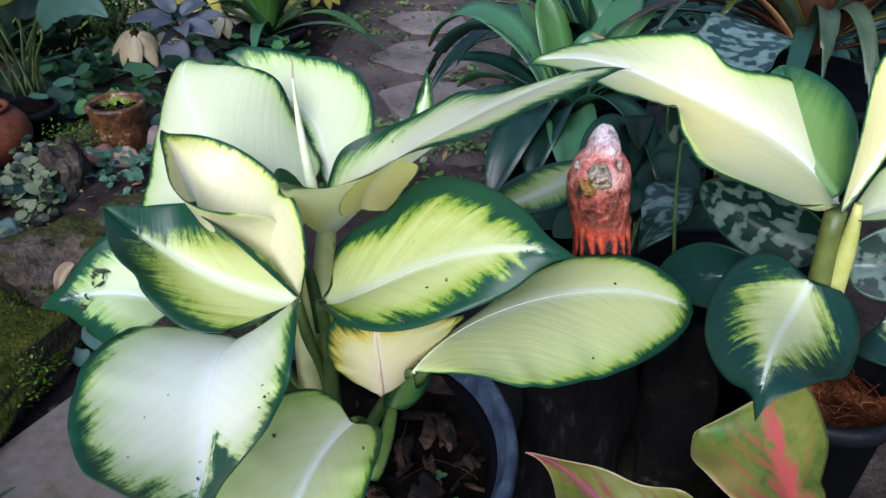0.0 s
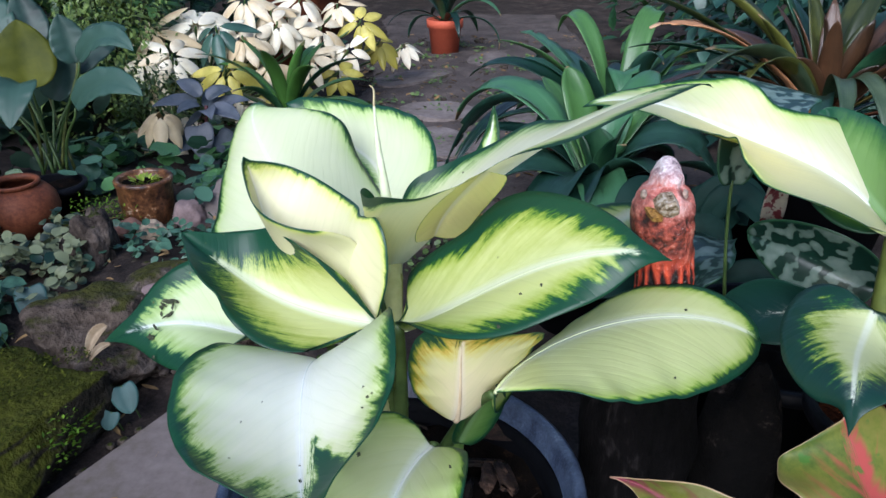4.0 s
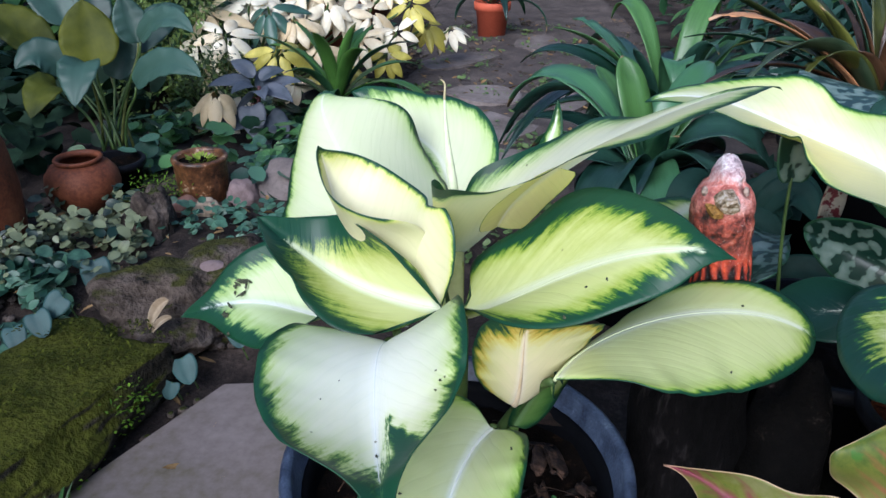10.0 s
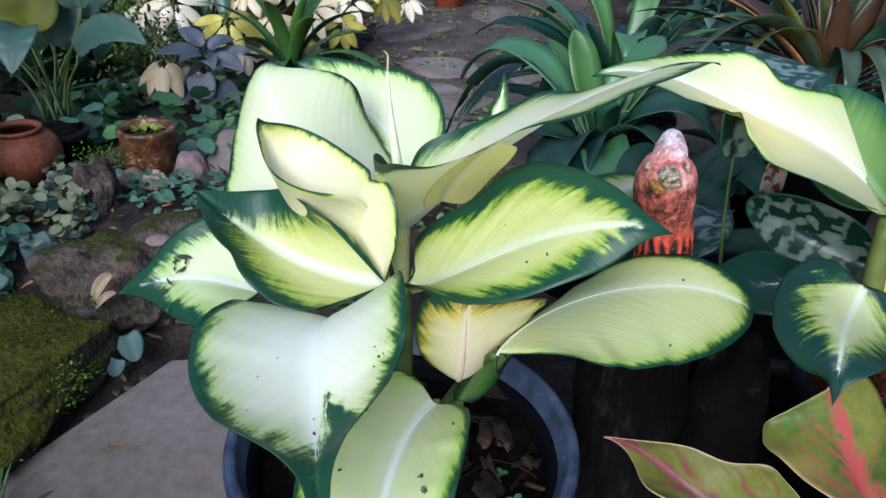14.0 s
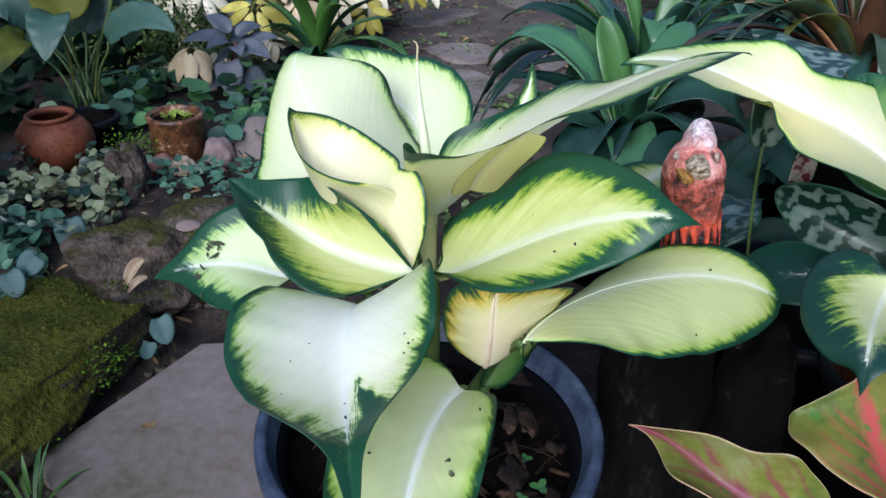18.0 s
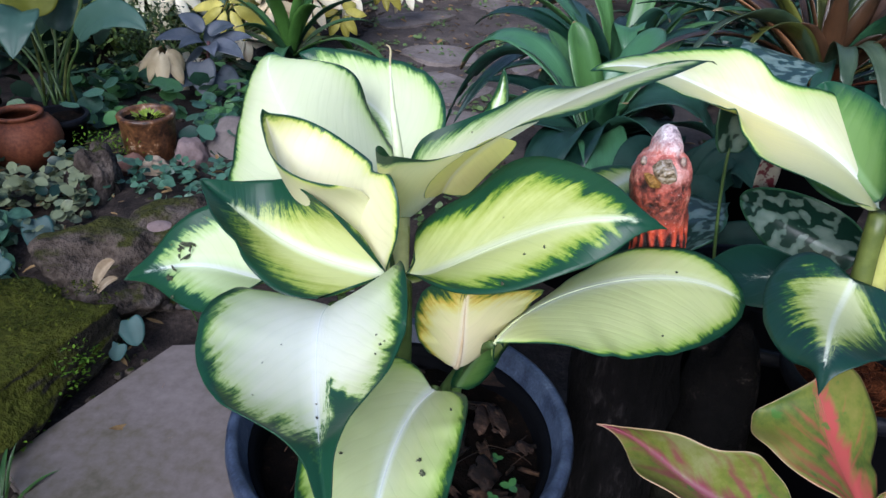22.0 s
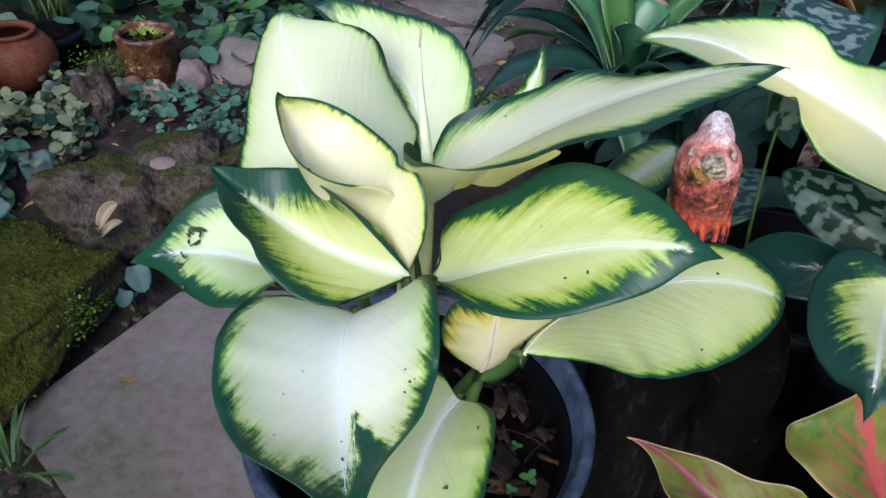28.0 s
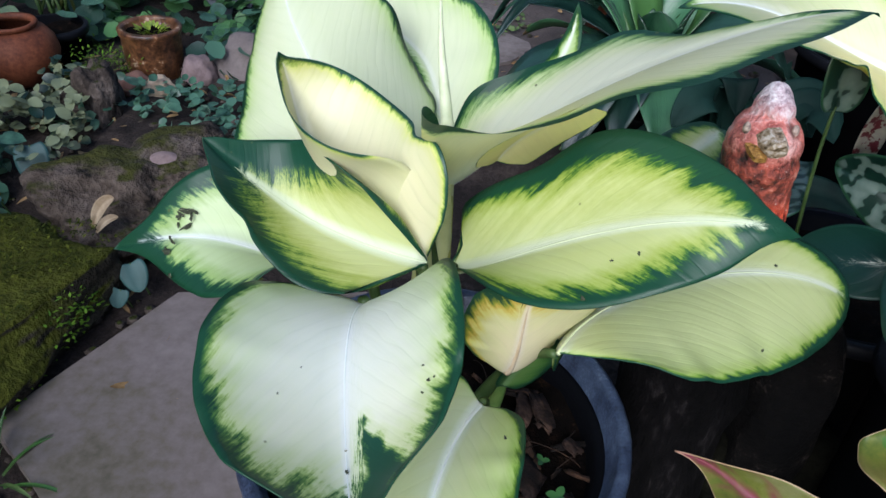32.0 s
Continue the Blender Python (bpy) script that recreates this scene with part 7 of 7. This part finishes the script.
# ---- dusky plant ----
dusky_at = (-0.62, 1.76, 0.105)
dusky = thing("dusky_plant", level(dusky_at), "plant with dusky grey-purple leaves on red stalks", "plant")
M_REDSTALK = plain_leaf("red_stalk", (0.07, 0.02, 0.025), (0.15, 0.05, 0.05), 0.5, 40)
tube("stem", [dusky_at, (-0.615, 1.76, 0.16), (-0.62, 1.75, 0.2), (-0.61, 1.75, 0.27)], [0.006, 0.004], M_REDSTALK, dusky)
TOP = np.array((-0.614, 1.745, 0.285))
for i, (tip, w) in enumerate([((-0.684, 1.77, 0.327), 0.022), ((-0.549, 1.77, 0.306), 0.022), ((-0.722, 1.70, 0.274), 0.024), ((-0.655, 1.67, 0.262), 0.022), ((-0.515, 1.70, 0.24), 0.026), ((-0.573, 1.66, 0.25), 0.021), ((-0.505, 1.76, 0.28), 0.022), ((-0.60, 1.84, 0.31), 0.02)]):
    tip = np.array(tip)
    d = tip - TOP
    a = TOP + d * 0.12 - (0, 0, 0.004 * i)
    blade("leaf", [a, a + d * 0.25 + (0, 0, 0.016), tip - d * 0.3 + (0, 0, 0.012), tip], (0, -0.55, 0.85), (0, 0), (14, 6), (14, 6), (0, -10), (0, -10), (w, w), (0.55, 0.95), 0.15, M_PURPLE, dusky, nu=18, nv=4, seed=i, thick=0.0006)
for i, (a, tip, w) in enumerate([((-0.625, 1.72, 0.226), (-0.605, 1.68, 0.150), 0.034), ((-0.64, 1.73, 0.19), (-0.715, 1.68, 0.166), 0.030), ((-0.59, 1.735, 0.20), (-0.53, 1.69, 0.155), 0.032), ((-0.60, 1.73, 0.15), (-0.59, 1.66, 0.105), 0.022), ((-0.63, 1.75, 0.24), (-0.69, 1.80, 0.20), 0.024)]):
    a, tip = np.array(a), np.array(tip)
    d = tip - a
    tube("stalk", [(-0.613, 1.75, a[2] - 0.01), (-0.616, 1.745, a[2]), a - d * 0.1 + (0, 0, 0.004), a], [0.0018, 0.0013], M_REDSTALK, dusky, sides=6)
    blade("leaf", [a, a + d * 0.3 + (0, 0, 0.008), tip - d * 0.3 + (0, 0, 0.006), tip], (0, -0.7, 0.7), (0, 0), (12, 6), (12, 6), (0, -10), (0, -10), (w, w), (0.35, 0.75), 0.35, M_PURPLE, dusky, nu=18, nv=4, seed=20 + i, thick=0.0006)

# ---- groundcover ----
def cover(name, count, region, size, height, mat, label, seed, leaf="oval", gap=-0.12):
    rng = random.Random(seed)
    vs, fs = [], []
    done = 0
    while done < count:
        x, y = rng.uniform(region[0], region[2]), rng.uniform(region[1], region[3])
        if noise.noise(Vector((x * 9, y * 9, seed))) < gap:
            continue
        done += 1
        z = ground_z(x, y) + 0.008 + rng.random() * height
        s = rng.uniform(*size)
        if leaf == "round":
            round_leaf(vs, fs, (x, y, z), (rng.gauss(0, 0.45), rng.gauss(-0.3, 0.45), 1), s / 2)
        else:
            a = rng.uniform(0, 6.28)
            simple_leaf(vs, fs, (x, y, z), (math.cos(a), math.sin(a), rng.gauss(0.1, 0.45)), (rng.gauss(0, 0.5), rng.gauss(-0.4, 0.4), 1), s * 1.35, s, 0.2, 0.35, 5, 0.5)
    return tagged(mesh_object(name, vs, fs, mat, leant=False), label, "groundcover", "", "stuff")


cover("creeping_plant", 620, (-0.98, 0.85, -0.64, 1.2), (0.008, 0.020), 0.06, M_COVER_PALE, "pale creeping plant with small oval leaves", 1, gap=0.14)
cover("creeping_plant", 300, (-0.98, 0.65, -0.7, 1.03), (0.012, 0.028), 0.045, M_COVER, "blue-green creeping plant on the bed", 2, gap=0.1)
cover("creeping_plant", 230, (-0.7, 1.05, -0.36, 1.23), (0.010, 0.019), 0.03, M_COVER, "blue-green creeping plant between the stones", 3)
def pennywort(count, region, size, height, seed):
    """A patch of round leaves, each one its own, on a few shared shapes."""
    rng = random.Random(seed)
    e = thing("pennywort", ((region[0] + region[2]) / 2, (region[1] + region[3]) / 2, ground_z(-0.6, 1.6)), "patch of round-leaved green pennywort beside the path", "groundcover")
    shapes = []
    for k in range(8):
        vs, fs = [], []
        r = 0.5 * (0.75 + 0.07 * k)
        for ring in (0.0, 0.5, 1.0):
            for i in range(14):
                a = 2 * math.pi * i / 14
                q = r * ring * (1 + 0.06 * math.sin(5 * a + k) - 0.22 * ring * math.exp(-((a - math.pi) / 0.25) ** 2))
                vs.append((q * math.cos(a), q * math.sin(a), (0.10 * ring * ring + 0.03 * math.sin(4 * a + k) * ring) * r))
        for j in range(2):
            fs += [(j * 14 + i, j * 14 + (i + 1) % 14, j * 14 + 14 + (i + 1) % 14, j * 14 + 14 + i) for i in range(14)]
        me = bpy.data.meshes.new("leaf")
        me.from_pydata(vs, [], fs)
        me.materials.append((M_PENNY, M_PENNY, M_COVER)[k % 3])
        me.polygons.foreach_set("use_smooth", [True] * len(me.polygons))
        shapes.append(me)
    done = 0
    while done < count:
        x, y = rng.uniform(region[0], region[2]), rng.uniform(region[1], region[3])
        if noise.noise(Vector((x * 9, y * 9, seed))) < 0.02:
            continue
        done += 1
        s = rng.uniform(*size)
        ob = new("leaf", rng.choice(shapes))
        ob.parent = e
        ob.matrix_parent_inverse = whole(e).inverted()
        ob.matrix_basis = pose(x, y, ground_z(x, y) + 0.012 + rng.random() * height, rng.gauss(18, 16), rng.gauss(0, 20), rng.uniform(0, 360)) @ Matrix.Scale(s, 4)


pennywort(230, (-0.92, 1.35, -0.36, 1.88), (0.028, 0.052), 0.07, 4)
cover("pennywort", 210, (-0.92, 1.38, -0.36, 1.93), (0.022, 0.04), 0.045, M_PENNY, "round-leaved pennywort carpet", 14, "round", gap=0.05)
cover("pennywort", 60, (-0.6, 1.29, -0.36, 1.53), (0.026, 0.042), 0.05, M_COVER, "round blue-green leaves among the stones", 6, "round")
cover("path_weeds", 1500, (-0.34, 1.13, 0.35, 3.53), (0.006, 0.014), 0.010, M_STEM_DARK, "tiny weeds growing along the path", 7, gap=0.16)

# ---- planting round the garden ----
def bush(name, at, radius, height, count, leaf, mat, label, seed):
    """An uneven mound of leaves, hollow inside, with twigs from its foot."""
    rng = random.Random(seed)
    vs, fs = [], []
    foot = Vector((at[0], at[1], ground_z(*at)))
    for i in range(count):
        a, h = rng.uniform(0, 6.283), rng.random() ** 0.75
        d = Vector((math.cos(a) * math.sqrt(1 - h * h), math.sin(a) * math.sqrt(1 - h * h), h))
        k = (0.95 + 0.55 * noise.noise(d * 1.7 + Vector((seed, 0, 0))) + 0.25 * noise.noise(d * 4.5 + Vector((0, seed, 0)))) * rng.uniform(0.72, 1.03)
        p = foot + Vector((d.x * radius * k, d.y * radius * k, d.z * height * k))
        out = Vector((d.x + rng.gauss(0, 0.5), d.y + rng.gauss(0, 0.5), rng.gauss(-0.1, 0.4)))
        s = rng.uniform(*leaf)
        simple_leaf(vs, fs, p, out, (d.x * 0.4, d.y * 0.4, 1), s, s * rng.uniform(0.38, 0.55), 0.2, 0.45, 4)
    for i in range(9):
        a = rng.uniform(0, 6.283)
        tip = foot + Vector((math.cos(a) * radius * 0.6, math.sin(a) * radius * 0.6, height * rng.uniform(0.5, 0.9)))
        side = Vector((-math.sin(a), math.cos(a), 0)) * 0.006
        k = len(vs)
        vs.extend((foot - side, foot + side, foot + Vector((0, 0, 0.012)), tip - side * 0.4, tip + side * 0.4, tip + Vector((0, 0, 0.005))))
        fs.extend(((k, k + 1, k + 4, k + 3), (k + 1, k + 2, k + 5, k + 4), (k + 2, k, k + 3, k + 5)))
    return tagged(mesh_object(name, vs, fs, mat, leant=False), label, "shrub", "", "stuff")


M_BUSH = plain_leaf("bush_leaf", (0.012, 0.05, 0.018), (0.07, 0.16, 0.045), 0.42, 12, per_object=0.5)
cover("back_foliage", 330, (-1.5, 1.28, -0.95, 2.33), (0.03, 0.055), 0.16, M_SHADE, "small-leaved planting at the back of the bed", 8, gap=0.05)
M_FINE = plain_leaf("fine_leaf", (0.025, 0.05, 0.010), (0.15, 0.22, 0.055), 0.45, 30, per_object=0.9)
bush("fine_shrub", (-1.03, 2.16), 0.27, 0.50, 4200, (0.012, 0.028), M_FINE, "dense shrub of tiny olive-green leaves", 61)
bush("fine_shrub", (-0.80, 1.86), 0.13, 0.22, 1300, (0.010, 0.022), M_FINE, "low shrub of tiny olive-green leaves", 62)
rng = random.Random(77)
# added ring of shrubs, mostly out of view, that keeps off low side light
BUSHES = [(-1.30, 2.55, 0.50, 0.55), (-1.85, 1.70, 0.55, 0.50), (-1.15, 3.30, 0.55, 0.70), (-1.95, 2.75, 0.70, 0.85), (1.05, 2.20, 0.45, 0.55), (1.35, 1.45, 0.45, 0.45), (1.30, 3.05, 0.60, 0.80), (1.95, 2.30, 0.60, 0.90),
          (-1.60, 0.85, 0.40, 0.38), (-2.15, 0.40, 0.60, 0.75), (1.05, 0.55, 0.32, 0.35), (1.70, 0.60, 0.55, 0.65), (-1.9, -0.8, 0.65, 0.9), (2.0, -0.7, 0.70, 0.9), (-2.4, -2.0, 0.8, 1.1), (2.5, -2.1, 0.8, 1.1)]
for i, (x, y, r, h) in enumerate(BUSHES):
    bush("shrub", (x, y), r, h, int(1100 * r / 0.5), (0.05, 0.11), (M_BUSH, M_BLUE, M_COVER)[i % 3], "leafy green shrub added round the garden, mostly out of view", 100 + i)
# taller planting, unseen, added to close off light from the sides
for i in range(22):
    a = radians(-60 + 300 * (i + 0.5) / 22)
    x, y = 4.3 * math.cos(a) * rng.uniform(0.85, 1.15), 2.2 + 4.6 * math.sin(a) * rng.uniform(0.9, 1.15)
    bush("hedge", (x, y), rng.uniform(0.9, 1.25), rng.uniform(1.9, 2.6), 1500, (0.12, 0.24), (M_BLUE, M_BUSH)[i % 2], "tall dark green planting added out of view to block side light", 200 + i)


# ---- broad-leaved plant behind, darkened in colour for the shade ----
back = thing("shade_plant", level((0.27, 0.93, -0.04)), "broad blue-green leaves coloured dark for the shade behind the pots", "plant")
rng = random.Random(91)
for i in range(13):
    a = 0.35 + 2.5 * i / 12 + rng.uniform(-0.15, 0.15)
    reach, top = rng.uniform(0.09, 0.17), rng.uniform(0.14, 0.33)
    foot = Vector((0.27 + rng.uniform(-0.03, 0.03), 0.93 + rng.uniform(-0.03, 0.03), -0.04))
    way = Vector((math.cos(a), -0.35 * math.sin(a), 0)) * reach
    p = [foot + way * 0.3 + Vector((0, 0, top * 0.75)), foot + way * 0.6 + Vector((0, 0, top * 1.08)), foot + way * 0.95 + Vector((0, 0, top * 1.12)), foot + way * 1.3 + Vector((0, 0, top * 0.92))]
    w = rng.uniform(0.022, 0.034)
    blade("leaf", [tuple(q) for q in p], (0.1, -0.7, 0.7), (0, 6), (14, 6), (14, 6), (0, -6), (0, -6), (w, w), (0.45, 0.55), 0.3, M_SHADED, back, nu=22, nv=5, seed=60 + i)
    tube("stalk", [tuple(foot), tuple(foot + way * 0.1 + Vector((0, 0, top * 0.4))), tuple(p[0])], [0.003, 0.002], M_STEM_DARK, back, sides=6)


# ---- single leaves and litter ----
def lone_leaf(name, at, toward, length, width, mat, label, category="leaf", stalk=0.0, hint=(0.25, -0.85, 0.5)):
    a = np.array(at, float)
    d = np.array(toward, float)
    d = d / np.linalg.norm(d) * length
    e = thing(name, level(a), label, category)
    blade("blade", [a, a + d * 0.33 + (0, 0, length * 0.1), a + d * 0.66 + (0, 0, length * 0.08), a + d], hint, (0, 3), (6, 3), (6, 3), (0, -4), (0, -4), (width / 2, width / 2), (0.3, 0.5), 0.4, mat, e, nu=18, nv=4, thick=0.0006, seed=length * 100)
    if stalk:
        tube("stalk", [a + (0.01, 0.02, -stalk), a + (0.005, 0.015, -stalk * 0.6), a + (0, 0.006, -stalk * 0.2), a], [0.0012, 0.001], M_STEM_DARK, e, sides=6)
    return e


for at, to, size, wide, words in [
        ((-0.464, 0.81, 0.036), (0.25, -0.25, -0.65), 0.038, 0.034, "blue-green heart leaf beside the mossy stone"),
        ((-0.472, 0.79, 0.010), (-0.1, -0.25, -0.6), 0.024, 0.024, "small round green leaf by the slab"),
        ((-0.407, 0.86, 0.057), (0.3, -0.3, -0.5), 0.030, 0.026, "small blue-green leaf at the foot of the edging stones"),
        ((-0.671, 1.00, 0.099), (0.15, -0.25, -0.65), 0.060, 0.046, "blue-grey leaf standing out of the groundcover"),
        ((-0.628, 0.835, 0.110), (-0.35, -0.3, -0.5), 0.034, 0.034, "round blue-green leaf above the mossy stone"),
        ((-0.655, 0.809, 0.097), (0.3, -0.25, -0.55), 0.036, 0.034, "round blue-green leaf above the mossy stone"),
        ((-0.700, 0.825, 0.067), (0.2, -0.3, -0.5), 0.036, 0.032, "round blue-green leaf at the edge of the groundcover")]:
    lone_leaf("heart_leaf", at, to, size, wide, M_HEART, words, "leaf", 0.06)
M_TANLEAF = plain_leaf("tan_leaf", (0.22, 0.15, 0.08), (0.46, 0.37, 0.26), 0.6, 50)
for at, mid, tip, w, words in [((-0.498, 0.868, 0.094), (-0.515, 0.862, 0.090), (-0.528, 0.858, 0.052), 0.013, "curled dry tan leaf lying on the stone"), ((-0.494, 0.862, 0.070), (-0.510, 0.856, 0.072), (-0.522, 0.852, 0.048), 0.008, "small brown dry leaf lying on the stone")]:
    dry = thing("dry_leaf", level(at), words, "dry leaf")
    at, mid, tip = (np.array(p) for p in (at, mid, tip))
    blade("blade", [at, at * 0.4 + mid * 0.6, mid * 0.7 + tip * 0.3, tip], (0.5, -0.8, 0.3), (0, 20), (55, 40), (10, 20), (40, 20), (0, 10), (w, w * 0.8), (0.6, 0.9), 0.1, M_TANLEAF, dry, nu=20, nv=5, thick=0.0006, seed=w * 900)



def litter(name, count, region, mat, label, seed, size):
    rng = random.Random(seed)
    vs, fs = [], []
    for i in range(count):
        x, y = rng.uniform(region[0], region[2]), rng.uniform(region[1], region[3])
        a = rng.uniform(0, 6.28)
        s = rng.uniform(*size)
        simple_leaf(vs, fs, (x, y, ground_z(x, y) + 0.012 + rng.random() * 0.006), (math.cos(a), math.sin(a), rng.gauss(0, 0.2)), (rng.gauss(0, 0.3), rng.gauss(0, 0.3), 1), s, s * rng.uniform(0.25, 0.5), rng.uniform(0.1, 0.7), rng.uniform(-0.3, 0.6), 4)
    return tagged(mesh_object(name, vs, fs, mat, leant=False), label, "leaf litter", "", "stuff")


litter("leaf_litter", 260, (-0.95, 0.38, -0.3, 1.43), M_DRYLEAF, "brown dead leaves and twigs on the soil", 3, (0.008, 0.03))
litter("leaf_litter", 420, (-0.5, 1.23, 1, 3.73), M_DRYLEAF, "brown dead leaves scattered over the path", 4, (0.01, 0.04))


def pebbles(name, count, region, label, seed, size):
    rng = random.Random(seed)
    bm = bmesh.new()
    base = bmesh.ops.create_icosphere(bm, subdivisions=1, radius=1)["verts"]
    shape = [v.co.copy() for v in bm.verts]
    tris = [[v.index for v in f.verts] for f in bm.faces]
    bm.verts.index_update()
    tris = [[v.index for v in f.verts] for f in bm.faces]
    bm.free()
    vs, fs = [], []
    for i in range(count):
        x, y = rng.uniform(region[0], region[2]), rng.uniform(region[1], region[3])
        s = rng.uniform(*size)
        k = len(vs)
        m = Matrix.Rotation(rng.uniform(0, 6), 3, "Z")
        for p in shape:
            q = m @ Vector((p.x * s, p.y * s * 0.8, p.z * s * 0.55)) * (1 + 0.25 * noise.noise(p * 2 + Vector((i, 0, 0))))
            vs.append((x + q.x, y + q.y, ground_z(x, y) + 0.006 + q.z))
        fs += [tuple(k + n for n in t) for t in tris]
    return tagged(mesh_object(name, vs, fs, M_STONE, leant=False), label, "pebbles", "", "stuff")


pebbles("pebbles", 420, (-1, 0.33, -0.3, 1.53), "small stones and crumbs of soil", 5, (0.003, 0.012))
pebbles("pebbles", 700, (-0.45, 1.23, 0.6, 3.73), "small stones and crumbs along the path", 6, (0.004, 0.018))
rosette("grass_tuft", (-0.50, 0.535, -0.05), 16, 0.075, 0.006, [M_STEM_DARK, M_LILY], "small tuft of grass at the slab's corner", "grass", 14, (25, 85), (20, 70), thick=0.0)


def moss_tufts(name, at, size, count, mat, label, seed):
    rng = random.Random(seed)
    vs, fs = [], []
    for i in range(count):
        p = Vector((at[0] + rng.gauss(0, size[0]), at[1] + rng.gauss(0, size[1]), at[2] + rng.gauss(0, size[2])))
        a = rng.uniform(0, 6.28)
        simple_leaf(vs, fs, p, (math.cos(a) + 0.6, math.sin(a) - 0.6, rng.uniform(0.0, 0.9)), (0, 0, 1), rng.uniform(0.004, 0.009), 0.004, 0.2, 0.3, 3)
    return tagged(mesh_object(name, vs, fs, mat), label, "moss", "", "stuff")


M_MOSSGREEN = plain_leaf("moss_green", (0.04, 0.10, 0.010), (0.14, 0.25, 0.025), 0.7, 40, spec=0.1)
moss_tufts("moss", (-0.503, 0.745, 0.015), (0.008, 0.022, 0.014), 700, M_MOSSGREEN, "bright green moss tufts on the side of the stone block", 3)
moss_tufts("moss", (-0.522, 0.635, -0.02), (0.006, 0.02, 0.008), 160, M_MOSSGREEN, "bright green moss tufts at the foot of the stone block", 4)
moss_tufts("moss", (-0.70, 1.34, 0.125), (0.03, 0.03, 0.012), 400, M_MOSSGREEN, "bright green moss behind the pointed stone", 5)


def moss_carpet(name, x0, x1, y0, y1, turn, centre, z, count, label, seed):
    rng = random.Random(seed)
    vs, fs = [], []
    ca, sa = math.cos(radians(turn)), math.sin(radians(turn))
    for i in range(count):
        px, py = rng.uniform(x0, x1), rng.uniform(y0, y1)
        if noise.noise(Vector((px * 22, py * 22, seed))) < 0.0:
            continue
        a = rng.uniform(0, 6.28)
        simple_leaf(vs, fs, (centre[0] + px * ca - py * sa, centre[1] + px * sa + py * ca, z + rng.uniform(-0.004, 0.002)), (math.cos(a), math.sin(a), rng.uniform(0.2, 1.2)), (0, 0, 1), rng.uniform(0.004, 0.008), 0.0035, 0.2, 0.3, 2)
    return tagged(mesh_object(name, vs, fs, M_MOSS, leant=False), label, "moss", "", "stuff")


M_MOSS = plain_leaf("moss_leaf", (0.022, 0.030, 0.004), (0.105, 0.12, 0.014), 0.8, 30, per_object=0.6, spec=0.1)
moss_carpet("moss", -0.10, 0.10, -0.17, 0.17, -18, (-0.615, 0.620), -0.018, 3200, "cushions of moss on top of the stone block", 6)

cover("low_creeper", 90, (0.03, 0.26, 0.19, 0.43), (0.012, 0.022), 0.03, M_SHADED, "creeping leaves coloured dark for the shaded gap between the pots", 15)
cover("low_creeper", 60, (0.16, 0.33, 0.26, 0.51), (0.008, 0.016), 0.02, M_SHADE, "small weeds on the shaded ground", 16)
rock("dark_stone", (0.24, 0.60, -0.06), (0.16, 0.12, 0.13), M_SHADEMOSS, "low mossy stone coloured dark for the shade between the pots", seed=52, rough=0.18, flatten=0.4)

# seedling and torn leaf scrap on the large pot
sprout = thing("seedling", (0.004, 0.326, 0.055), "tiny green seedling in the large pot", "seedling")
for k, a in enumerate((0.3, 2.4, 4.4)):
    vs, fs = [], []
    simple_leaf(vs, fs, (0.004, 0.326, 0.069), (math.cos(a), math.sin(a), 0.35), (0, -0.3, 1), 0.010, 0.007)
    mesh_object("leaf", vs, fs, M_LIME, sprout, leant=False)
tube("stem", [(0.004, 0.326, 0.051), (0.005, 0.326, 0.057), (0.004, 0.326, 0.063), (0.004, 0.326, 0.069)], [0.0008, 0.0006], M_STEM, sprout, sides=6, leant=False)
